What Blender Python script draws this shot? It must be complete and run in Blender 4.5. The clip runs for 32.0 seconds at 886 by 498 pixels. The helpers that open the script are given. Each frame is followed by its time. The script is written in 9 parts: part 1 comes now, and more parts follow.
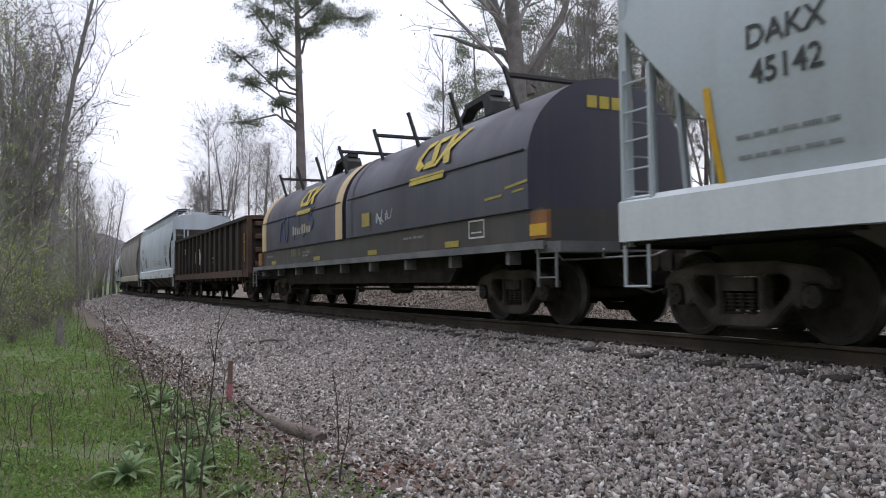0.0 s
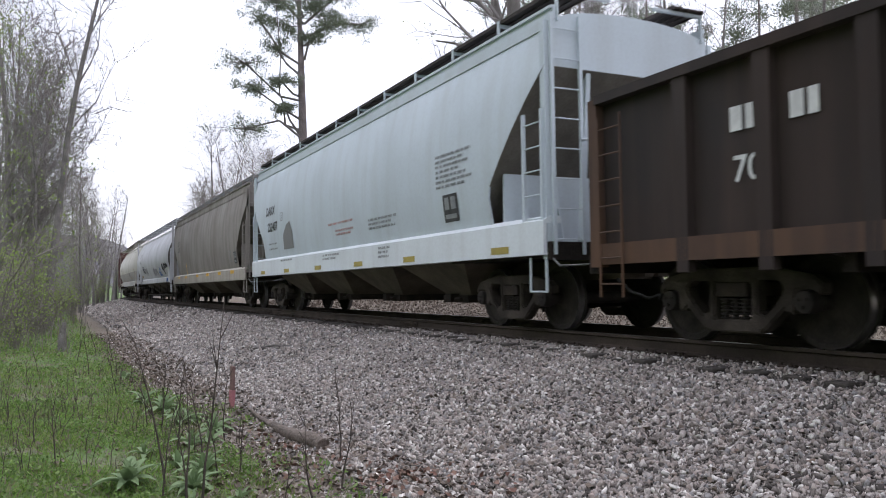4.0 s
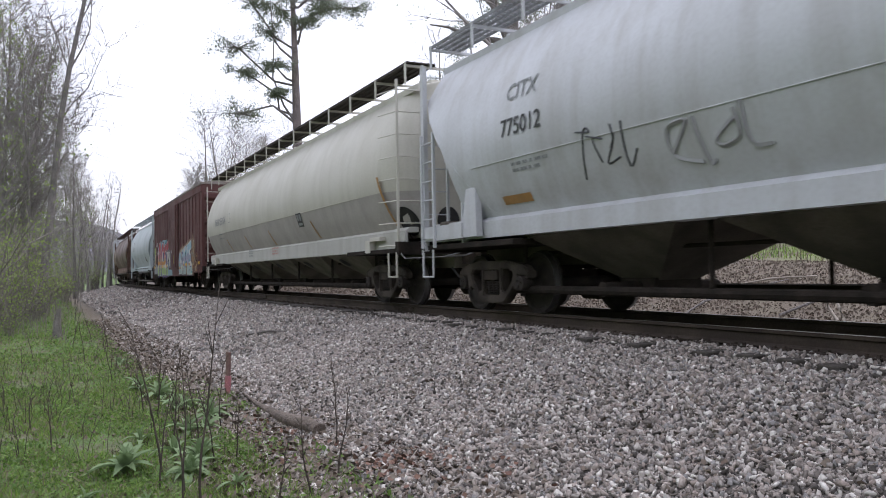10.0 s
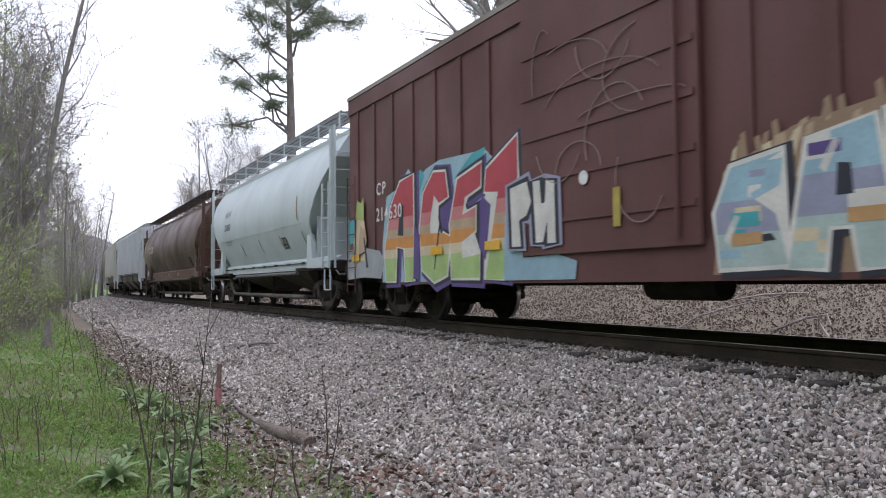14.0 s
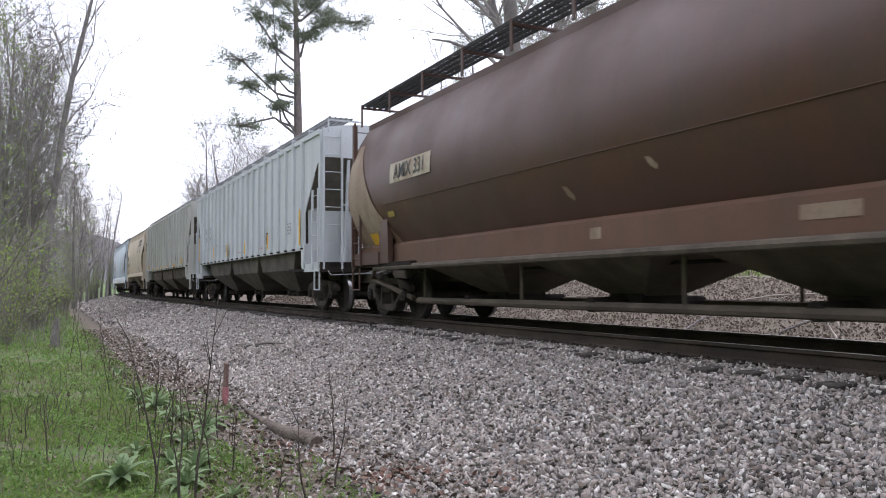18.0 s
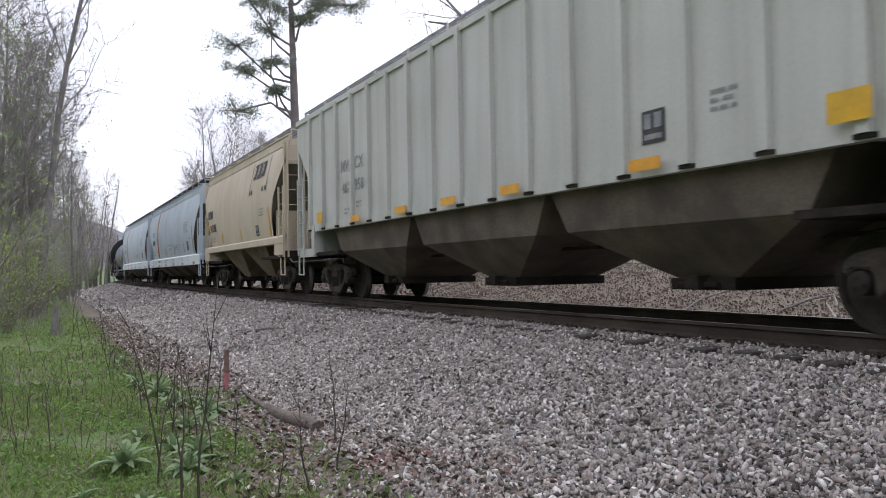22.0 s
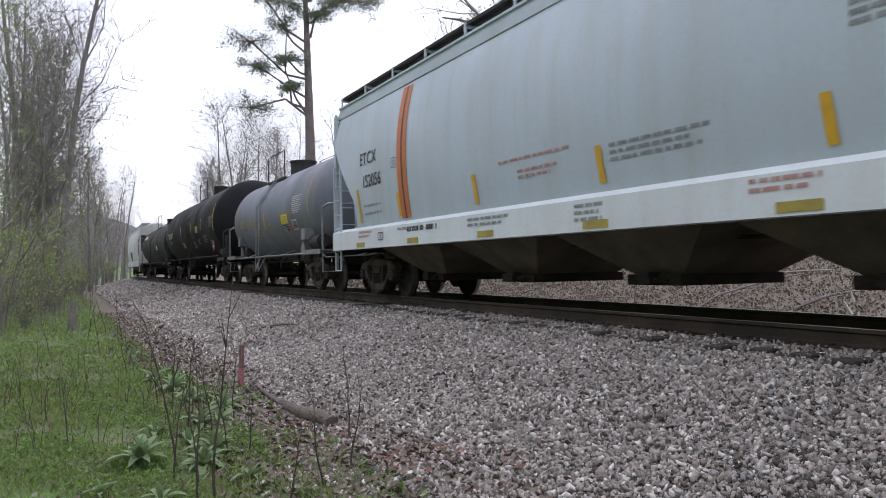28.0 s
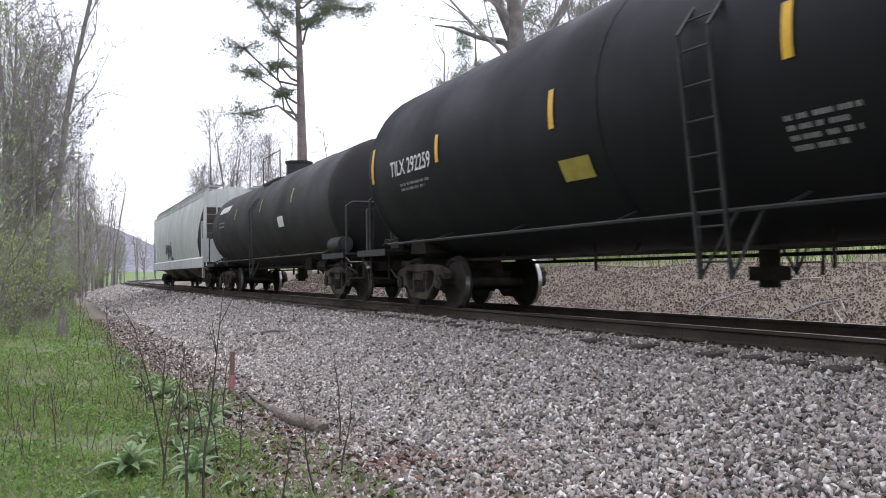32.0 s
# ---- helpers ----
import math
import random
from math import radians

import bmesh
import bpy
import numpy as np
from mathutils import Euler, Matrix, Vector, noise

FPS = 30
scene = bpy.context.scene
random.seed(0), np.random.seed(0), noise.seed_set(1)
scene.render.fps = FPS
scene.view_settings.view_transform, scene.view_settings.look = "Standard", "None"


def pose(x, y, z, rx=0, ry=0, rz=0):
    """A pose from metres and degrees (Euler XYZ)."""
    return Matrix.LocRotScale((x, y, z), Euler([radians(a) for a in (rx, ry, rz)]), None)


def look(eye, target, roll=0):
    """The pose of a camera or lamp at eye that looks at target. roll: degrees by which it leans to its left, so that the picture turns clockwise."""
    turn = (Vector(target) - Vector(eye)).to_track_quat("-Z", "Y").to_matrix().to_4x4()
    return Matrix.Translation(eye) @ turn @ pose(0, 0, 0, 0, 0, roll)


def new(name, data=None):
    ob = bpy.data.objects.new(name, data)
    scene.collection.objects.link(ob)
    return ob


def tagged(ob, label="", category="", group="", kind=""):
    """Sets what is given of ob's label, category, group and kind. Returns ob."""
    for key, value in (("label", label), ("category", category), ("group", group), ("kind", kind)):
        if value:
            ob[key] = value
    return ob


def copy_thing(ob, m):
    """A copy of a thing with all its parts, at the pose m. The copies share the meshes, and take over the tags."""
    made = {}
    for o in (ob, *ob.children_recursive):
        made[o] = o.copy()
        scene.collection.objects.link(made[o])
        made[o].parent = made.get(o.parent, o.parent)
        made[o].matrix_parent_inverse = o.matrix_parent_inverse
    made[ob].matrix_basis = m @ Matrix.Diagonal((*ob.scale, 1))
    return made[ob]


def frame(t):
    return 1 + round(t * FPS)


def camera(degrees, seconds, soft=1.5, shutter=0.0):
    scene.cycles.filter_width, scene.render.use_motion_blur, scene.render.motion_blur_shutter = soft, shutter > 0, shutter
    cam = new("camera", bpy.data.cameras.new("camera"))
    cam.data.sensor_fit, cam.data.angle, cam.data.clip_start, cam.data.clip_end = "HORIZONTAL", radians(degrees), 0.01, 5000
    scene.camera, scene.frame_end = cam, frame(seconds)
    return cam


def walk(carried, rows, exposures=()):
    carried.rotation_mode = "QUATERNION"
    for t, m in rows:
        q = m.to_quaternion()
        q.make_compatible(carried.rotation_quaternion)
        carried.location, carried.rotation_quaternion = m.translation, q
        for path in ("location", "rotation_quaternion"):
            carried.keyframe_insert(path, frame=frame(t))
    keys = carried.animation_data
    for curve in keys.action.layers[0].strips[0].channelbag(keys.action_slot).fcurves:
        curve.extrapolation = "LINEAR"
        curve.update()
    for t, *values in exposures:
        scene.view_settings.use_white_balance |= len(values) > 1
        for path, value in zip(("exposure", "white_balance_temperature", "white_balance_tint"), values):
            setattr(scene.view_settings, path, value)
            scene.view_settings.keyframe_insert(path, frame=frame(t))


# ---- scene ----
# ---- camera ----
EYE = (0.0, -7.34, 0.6485)
cam = camera(58.32, 32.0, soft=1.0, shutter=0.16)
TURNS = [(0, 92.301, 0.791, 63.689), (0.5, 92.051, 1.081, 63.772), (1, 91.773, 1.186, 63.655), (1.5, 91.750, 1.060, 63.788), (2, 91.857, 1.425, 63.866), (2.5, 92.162, 1.062, 63.940), (4.5, 92.738, 0.814, 63.865), (5, 92.745, 0.766, 63.890), (5.5, 92.746, 0.645, 63.535), (6, 92.820, 0.722, 63.910), (6.5, 92.808, 0.736, 64.167), (7, 92.754, 1.140, 64.448), (7.5, 92.503, 1.064, 64.439), (8, 92.232, 1.048, 64.177), (8.5, 92.103, 1.042, 64.066), (9, 91.980, 1.193, 63.813), (9.5, 91.812, 0.950, 63.558), (10, 91.624, 1.038, 63.513), (10.5, 91.745, 0.739, 63.192), (11, 91.869, 0.740, 63.131), (11.5, 91.891, 0.727, 63.350), (12, 91.847, 0.499, 63.285), (12.5, 91.866, 0.507, 63.188), (13, 92.054, 0.510, 63.160), (13.5, 92.296, 0.474, 62.953), (14, 92.575, 0.511, 62.987), (14.5, 92.541, 0.417, 63.197), (15, 92.517, 0.652, 63.362), (15.5, 92.442, 0.501, 63.457), (17.5, 92.484, 0.662, 63.637), (18, 92.603, 0.396, 63.465), (18.5, 92.682, 0.404, 63.577), (19, 92.701, 0.365, 63.691), (19.5, 92.810, 0.390, 63.883), (20, 92.790, 0.737, 63.843), (20.5, 92.661, 0.718, 63.706), (21, 92.313, 0.877, 63.624), (21.5, 91.879, 0.940, 63.416), (22, 91.417, 1.075, 63.390), (22.5, 91.179, 0.944, 63.613), (23, 91.265, 0.974, 63.832), (23.5, 91.243, 1.046, 63.608), (24, 90.975, 1.343, 63.436), (24.5, 90.818, 1.258, 63.434), (25, 90.881, 1.082, 63.569), (25.5, 91.013, 1.168, 63.716), (27.5, 91.209, 0.959, 64.073), (28, 91.164, 0.981, 64.392), (28.5, 91.030, 1.474, 64.374), (29, 90.982, 1.002, 64.374), (29.5, 91.111, 0.813, 64.639), (30, 91.136, 0.938, 64.787), (30.5, 91.245, 0.891, 64.671), (31, 91.216, 0.811, 64.405), (31.5, 91.326, 0.409, 64.010), (32, 91.659, 0.817, 63.795)]
walk(cam, [(t, pose(*EYE, rx, ry, rz)) for t, rx, ry, rz in TURNS], exposures=[(0, -0.68), (1, -0.41), (2, -0.34), (5, -0.42), (8, -0.49), (11, -0.26), (15, -0.19), (19, -0.14), (21, -0.41), (24, -0.17), (28, -0.50), (30, -0.28), (31, -0.15), (32, -0.02)])

# ---- world and sun: bright overcast, the sun behind cloud beyond the train ----
SUN_AZ, SUN_EL = radians(-25), radians(55)
world = bpy.data.worlds.new("overcast_sky")
scene.world = world
world.use_nodes = True
wn, wl = world.node_tree.nodes, world.node_tree.links
wn.clear()
sky = wn.new("ShaderNodeTexSky")
sky.sky_type, sky.sun_disc, sky.sun_elevation, sky.sun_rotation = "NISHITA", False, SUN_EL, SUN_AZ
sky.air_density, sky.dust_density = 1.0, 3.0
cloud = wn.new("ShaderNodeMixRGB")
cloud.inputs[0].default_value = 0.72
cloud.inputs[2].default_value = (9.15, 9.2, 10.5, 1)
bg = wn.new("ShaderNodeBackground")
bg.inputs[1].default_value = 0.12
wout = wn.new("ShaderNodeOutputWorld")
wl.new(sky.outputs[0], cloud.inputs[1])
co = wn.new("ShaderNodeTexCoord")
sep = wn.new("ShaderNodeSeparateXYZ")
grad = wn.new("ShaderNodeMapRange")  # an overcast sky is brighter overhead than at the horizon
grad.inputs[1].default_value, grad.inputs[2].default_value, grad.inputs[3].default_value, grad.inputs[4].default_value = 0.0, 1.0, 0.205, 0.315
wl.new(co.outputs["Generated"], sep.inputs[0])
wl.new(sep.outputs[2], grad.inputs[0])
wl.new(grad.outputs[0], bg.inputs[1])
wl.new(cloud.outputs[0], bg.inputs[0])
wl.new(bg.outputs[0], wout.inputs[0])
sun = new("sun", bpy.data.lights.new("sun", "SUN"))
sun.data.energy, sun.data.angle, sun.data.color = 0.7, radians(40), (1.0, 0.97, 0.94)
sun.matrix_world = look((0, 0, 0), (-math.sin(SUN_AZ) * math.cos(SUN_EL), -math.cos(SUN_AZ) * math.cos(SUN_EL), -math.sin(SUN_EL)))


# ---- materials ----
class Nodes:
    """A small helper round one node material."""

    def __init__(self, name):
        self.m = bpy.data.materials.new(name)
        self.m.use_nodes = True
        self.n, self.l = self.m.node_tree.nodes, self.m.node_tree.links
        self.b = self.n["Principled BSDF"]
        self.co = self.n.new("ShaderNodeTexCoord").outputs["Object"]

    def mapped(self, scale):
        mp = self.n.new("ShaderNodeMapping")
        mp.inputs["Scale"].default_value = scale
        self.l.new(self.co, mp.inputs[0])
        return mp.outputs[0]

    def noise(self, scale, detail=4.0, co=None, lo=0.35, hi=0.65):
        t = self.n.new("ShaderNodeTexNoise")
        t.inputs["Scale"].default_value, t.inputs["Detail"].default_value = scale, detail
        self.l.new(co or self.co, t.inputs[0])
        r = self.n.new("ShaderNodeMapRange")
        r.inputs[1].default_value, r.inputs[2].default_value = lo, hi
        self.l.new(t.outputs[0], r.inputs[0])
        return r.outputs[0]

    def mix(self, fac, a, b, amount=1.0, blend="MIX"):
        x = self.n.new("ShaderNodeMixRGB")
        x.blend_type = blend
        if amount != 1.0:
            mul = self.n.new("ShaderNodeMath")
            mul.operation, mul.inputs[1].default_value = "MULTIPLY", amount
            self.l.new(fac, mul.inputs[0])
            fac = mul.outputs[0]
        for socket, v in zip(x.inputs, (fac, a, b)):
            if isinstance(v, (float, int)):
                socket.default_value = v
            elif isinstance(v, tuple):
                socket.default_value = (*v, 1)
            else:
                self.l.new(v, socket)
        return x.outputs[0]

    def done(self, color, rough=0.7, metal=0.0, height=None, bump=0.3, dist=0.01):
        if isinstance(color, tuple):
            self.b.inputs["Base Color"].default_value = (*color, 1)
        else:
            self.l.new(color, self.b.inputs["Base Color"])
        if isinstance(rough, float):
            self.b.inputs["Roughness"].default_value = rough
        else:
            self.l.new(rough, self.b.inputs["Roughness"])
        self.b.inputs["Metallic"].default_value = metal
        if height is not None:
            bp = self.n.new("ShaderNodeBump")
            bp.inputs["Strength"].default_value, bp.inputs["Distance"].default_value = bump, dist
            self.l.new(height, bp.inputs["Height"])
            self.l.new(bp.outputs[0], self.b.inputs["Normal"])
        return self.m


def surface(name, base, second, scale=3.0, rough=0.75, metal=0.0, bump=0.25, fine=30.0, dist=0.01, gloss=0.5):
    k = Nodes(name)
    k.b.inputs["Specular IOR Level"].default_value = gloss
    c = k.mix(k.noise(scale), base, second)
    f = k.noise(fine, 3.0)
    c = k.mix(f, c, tuple(v * 0.65 for v in base), 0.35)
    return k.done(c, rough, metal, f, bump, dist)


def paint(name, base, grime, amount=0.5, rough=0.5, streak=0.5, gloss=0.5):
    """Weathered railcar paint: stains, vertical run-off streaks and fine dirt."""
    k = Nodes(name)
    big = k.noise(0.55, 5.0, lo=0.38, hi=0.72)
    run = k.noise(1.0, 5.0, k.mapped((3.2, 3.2, 0.22)), lo=0.45, hi=0.72)
    fine = k.noise(22.0, 5.0, lo=0.4, hi=0.75)
    c = k.mix(big, base, grime, amount * 0.7)
    c = k.mix(run, c, grime, streak)
    c = k.mix(fine, c, tuple(v * 0.6 for v in grime), amount * 0.35)
    r = k.n.new("ShaderNodeMapRange")
    r.inputs[3].default_value, r.inputs[4].default_value = rough, min(1.0, rough + 0.3)
    k.l.new(big, r.inputs[0])
    k.b.inputs["Specular IOR Level"].default_value = gloss
    wave = k.noise(1.6, 2.0, lo=0.2, hi=0.8)
    return k.done(c, r.outputs[0], 0.0, wave, 0.12, 0.02)


def islands(name, colors, rough=0.85, fine=60.0, bump=0.2, thin=0.0, steps=False):
    """One colour out of a ramp for every loose piece of a joined mesh."""
    k = Nodes(name)
    geo = k.n.new("ShaderNodeNewGeometry")
    ramp = k.n.new("ShaderNodeValToRGB")
    el = ramp.color_ramp.elements
    while len(el) < len(colors):
        el.new(0.5)
    for i, c in enumerate(colors):
        el[i].position, el[i].color = i / (len(colors) if steps else max(1, len(colors) - 1)), (*c, 1)
    if steps:
        ramp.color_ramp.interpolation = "CONSTANT"
    k.l.new(geo.outputs["Random Per Island"], ramp.inputs[0])
    f = k.noise(fine, 3.0)
    c = k.mix(f, ramp.outputs[0], (0.05, 0.045, 0.04), 0.3)
    m = k.done(c, rough, 0.0, f, bump, 0.005)
    if thin:  # leaves let some light through
        tr, mx = k.n.new("ShaderNodeBsdfTranslucent"), k.n.new("ShaderNodeMixShader")
        mx.inputs[0].default_value = thin
        k.l.new(ramp.outputs[0], tr.inputs[0])
        k.l.new(k.b.outputs[0], mx.inputs[1])
        k.l.new(tr.outputs[0], mx.inputs[2])
        k.l.new(mx.outputs[0], k.n["Material Output"].inputs[0])
    return m


STEEL = surface("rail_steel", (0.042, 0.032, 0.027), (0.075, 0.057, 0.046), 2.0, 0.85, 0.0, 0.25, gloss=0.25)
RAILTOP = surface("polished_rail", (0.2, 0.19, 0.185), (0.14, 0.13, 0.125), 6.0, 0.42, 0.8, 0.05)
TIEWOOD = surface("tie_wood", (0.035, 0.03, 0.027), (0.07, 0.06, 0.05), 4.0, 0.9, 0.0, 0.5)
TRUCK = surface("truck_casting", (0.035, 0.029, 0.026), (0.075, 0.057, 0.046), 4.0, 0.9, 0.0, 0.4, 40.0, gloss=0.2)
FRAMECAST = surface("dusty_sideframe_casting", (0.036, 0.03, 0.026), (0.085, 0.07, 0.06), 3.0, 0.9, 0.0, 0.4, 40.0, gloss=0.2)
WHEEL = surface("wheel_steel", (0.022, 0.019, 0.018), (0.05, 0.041, 0.037), 5.0, 0.8, 0.1, 0.2, gloss=0.25)
TREAD = surface("polished_tread", (0.4, 0.4, 0.4), (0.3, 0.29, 0.28), 8.0, 0.32, 0.9, 0.05)
UNDER = surface("underframe_grime", (0.018, 0.0155, 0.014), (0.042, 0.034, 0.029), 3.0, 0.95, 0.0, 0.4, gloss=0.12)
BLACK = surface("black_hardware", (0.012, 0.012, 0.013), (0.03, 0.028, 0.027), 5.0, 0.7, 0.0, 0.2)
GALV = surface("galvanised_grating", (0.3, 0.31, 0.32), (0.2, 0.2, 0.2), 4.0, 0.6, 0.6, 0.1)
YELLOW = surface("reflective_yellow", (0.75, 0.42, 0.02), (0.6, 0.35, 0.03), 6.0, 0.5, 0.0, 0.02)
DULLYEL = surface("faded_yellow_decal", (0.42, 0.33, 0.06), (0.32, 0.25, 0.06), 6.0, 0.6, 0.0, 0.02)
WHITE = surface("white_decal", (0.75, 0.75, 0.74), (0.55, 0.55, 0.54), 8.0, 0.6, 0.0, 0.02)
INK = surface("black_stencil", (0.025, 0.025, 0.028), (0.06, 0.06, 0.06), 10.0, 0.6, 0.0, 0.02)
GREYINK = surface("worn_grey_stencil", (0.2, 0.21, 0.22), (0.3, 0.31, 0.31), 10.0, 0.7, 0.0, 0.02)
REDINK = surface("faded_red_stencil", (0.48, 0.2, 0.18), (0.5, 0.33, 0.3), 10.0, 0.7, 0.0, 0.02)
REDDECAL = surface("red_decal", (0.5, 0.06, 0.04), (0.4, 0.07, 0.05), 8.0, 0.6, 0.0, 0.02)
ORANGE = surface("orange_stripe_paint", (0.6, 0.17, 0.04), (0.5, 0.16, 0.05), 3.0, 0.55, 0.0, 0.02)
DULLRUST = surface("dull_brown_mark", (0.26, 0.19, 0.12), (0.2, 0.16, 0.12), 6.0, 0.7, 0.0, 0.02)
BROWNINK = surface("rusty_orange_mark", (0.38, 0.2, 0.06), (0.3, 0.17, 0.06), 6.0, 0.65, 0.0, 0.02)


# ---- mesh helpers ----
def part(name, bm, material, parent, label=""):
    """Link a bmesh as one mesh object under a thing or a part."""
    me = bpy.data.meshes.new(name)
    bm.to_mesh(me)
    bm.free()
    for m in material if isinstance(material, (list, tuple)) else [material]:
        me.materials.append(m)
    ob = new(name, me)
    ob.parent = parent
    if label:
        ob["label"] = label
    return ob


def again(name, me, parent, m=None, label=""):
    """One more object on a mesh that exists already."""
    ob = new(name, me)
    ob.parent = parent
    if m is not None:
        ob.matrix_basis = m
    if label:
        ob["label"] = label
    return ob


def smooth(ob, angle=40):
    me = ob.data
    me.polygons.foreach_set("use_smooth", [True] * len(me.polygons))
    me.set_sharp_from_angle(angle=radians(angle))
    return ob


def thing(name, label, category, group="", at=None):
    ob = new(name)
    ob.empty_display_size = 0.2
    tagged(ob, label, category, group)
    if at is not None:
        ob.matrix_basis = at
    return ob


def box(bm, x0, x1, y0, y1, z0, z1, mi=0):
    v = [bm.verts.new(p) for p in ((x0, y0, z0), (x1, y0, z0), (x1, y1, z0), (x0, y1, z0), (x0, y0, z1), (x1, y0, z1), (x1, y1, z1), (x0, y1, z1))]
    for i in ((3, 2, 1, 0), (4, 5, 6, 7), (0, 1, 5, 4), (1, 2, 6, 5), (2, 3, 7, 6), (3, 0, 4, 7)):
        bm.faces.new([v[k] for k in i]).material_index = mi


def ring(bm, c, axis, r, n, spin=0.0, squash=1.0):
    a = Vector(axis).normalized()
    u = a.orthogonal().normalized()
    w = a.cross(u)
    c = Vector(c)
    return [bm.verts.new(c + r * (math.cos(spin + 2 * math.pi * i / n) * u + squash * math.sin(spin + 2 * math.pi * i / n) * w)) for i in range(n)]


def bridge(bm, a, b, mi=0):
    n = len(a)
    for i in range(n):
        bm.faces.new((a[i], a[(i + 1) % n], b[(i + 1) % n], b[i])).material_index = mi


def rod(bm, p, q, r, n=6, r2=None, mi=0, caps=True):
    d = Vector(q) - Vector(p)
    a, b = ring(bm, p, d, r, n), ring(bm, q, d, r if r2 is None else r2, n)
    bridge(bm, a, b, mi)
    if caps:
        bm.faces.new(a[::-1]).material_index = mi
        bm.faces.new(b).material_index = mi


def pipe(bm, pts, r, n=6, mi=0):
    """One bent tube through the points."""
    pts = [Vector(p) for p in pts]
    ways = [(q - p).normalized() for p, q in zip(pts, pts[1:])]
    u = ways[0].orthogonal().normalized()
    rings = []
    for i, p in enumerate(pts):
        w = ways[min(i, len(ways) - 1)] + ways[max(i - 1, 0)]
        w = w.normalized() if w.length > 0.1 else ways[min(i, len(ways) - 1)]
        u = u - u.project(w)
        u = u.normalized() if u.length > 0.05 else w.orthogonal().normalized()
        v = w.cross(u)
        rings.append([bm.verts.new(p + r * (math.cos(2 * math.pi * k / n) * u + math.sin(2 * math.pi * k / n) * v)) for k in range(n)])
    for a, b in zip(rings, rings[1:]):
        bridge(bm, a, b, mi)
    bm.faces.new(rings[0][::-1]).material_index = mi
    bm.faces.new(rings[-1]).material_index = mi


def beam(bm, p, q, y0, y1, w, mi=0):
    """A bar in the x-z plane from p to q, w wide, between y0 and y1."""
    d = Vector((q[0] - p[0], q[1] - p[1]))
    d.normalize()
    nx, nz = -d.y * w / 2, d.x * w / 2
    pts = [(p[0] + nx, p[1] + nz), (p[0] - nx, p[1] - nz), (q[0] - nx, q[1] - nz), (q[0] + nx, q[1] + nz)]
    prism(bm, pts, y0, y1, mi)


def prism(bm, pts, y0, y1, mi=0):
    """An x-z outline, extruded from y0 to y1."""
    a = [bm.verts.new((x, y0, z)) for x, z in pts]
    b = [bm.verts.new((x, y1, z)) for x, z in pts]
    bridge(bm, a, b, mi)
    bm.faces.new(a[::-1]).material_index = mi
    bm.faces.new(b).material_index = mi


def lathe(bm, profile, axis="y", n=28, mats=None):
    """Turn (along, radius) points about an axis through the origin."""
    rings = []
    for a, r in profile:
        row = []
        for i in range(n):
            t = 2 * math.pi * i / n
            c, s = r * math.cos(t), r * math.sin(t)
            row.append(bm.verts.new((c, a, s) if axis == "y" else (a, c, s)))
        rings.append(row)
    for k, (a, b) in enumerate(zip(rings, rings[1:])):
        bridge(bm, a, b, mats[k] if mats else 0)
    for row, rev in ((rings[0], True), (rings[-1], False)):
        bm.faces.new(row[::-1] if rev else row)
    bmesh.ops.recalc_face_normals(bm, faces=bm.faces)


def array_mesh(name, verts, faces, material):
    """A mesh from numpy arrays; faces all have the same number of corners."""
    me = bpy.data.meshes.new(name)
    nf, k = faces.shape
    me.vertices.add(len(verts))
    me.vertices.foreach_set("co", np.ascontiguousarray(verts, dtype=np.float32).ravel())
    me.loops.add(nf * k)
    me.loops.foreach_set("vertex_index", np.ascontiguousarray(faces, dtype=np.int32).ravel())
    me.polygons.add(nf)
    me.polygons.foreach_set("loop_start", np.arange(0, nf * k, k, dtype=np.int32))
    me.polygons.foreach_set("loop_total", np.full(nf, k, dtype=np.int32))
    me.update(calc_edges=True)
    me.materials.append(material)
    return me


FONTS = {}


def letters(words, size, spacing=1.0):
    """(verts, faces) of a line of writing, x to the right, y up, centred."""
    key = (words, size, spacing)
    if key not in FONTS:
        cu = bpy.data.curves.new("writing", "FONT")
        cu.body, cu.size, cu.align_x, cu.align_y, cu.space_character = words, size, "CENTER", "CENTER", spacing
        cu.resolution_u = 3
        cu.offset = size * 0.012
        ob = bpy.data.objects.new("writing", cu)
        scene.collection.objects.link(ob)
        dg = bpy.context.evaluated_depsgraph_get()
        me = bpy.data.meshes.new_from_object(ob.evaluated_get(dg))
        FONTS[key] = ([tuple(v.co) for v in me.vertices], [tuple(p.vertices) for p in me.polygons])
        bpy.data.objects.remove(ob)
        bpy.data.curves.remove(cu)
        bpy.data.meshes.remove(me)
    return FONTS[key]


def writing(name, words, x, z, size, material, parent, side, label="", spacing=1.0, out=0.012, squeeze=1.0):
    """Lettering that follows the car's side; side(z) is the half width at z."""
    vs, fs = letters(words, size, spacing)
    bm = bmesh.new()
    bv = [bm.verts.new((x + a * squeeze, -side(z + b) - out, z + b)) for a, b, _ in vs]
    for f in fs:
        bm.faces.new([bv[i] for i in f])
    return part(name, bm, material, parent, label)


def patch(bm, pts, side, out=0.008, mi=0):
    """A flat decal on the near side from an x-z outline, cut into strips so that it follows the side."""
    vs = [bm.verts.new((x, -side(z) - out, z)) for x, z in pts]
    try:
        bm.faces.new(vs).material_index = mi
    except ValueError:
        pass


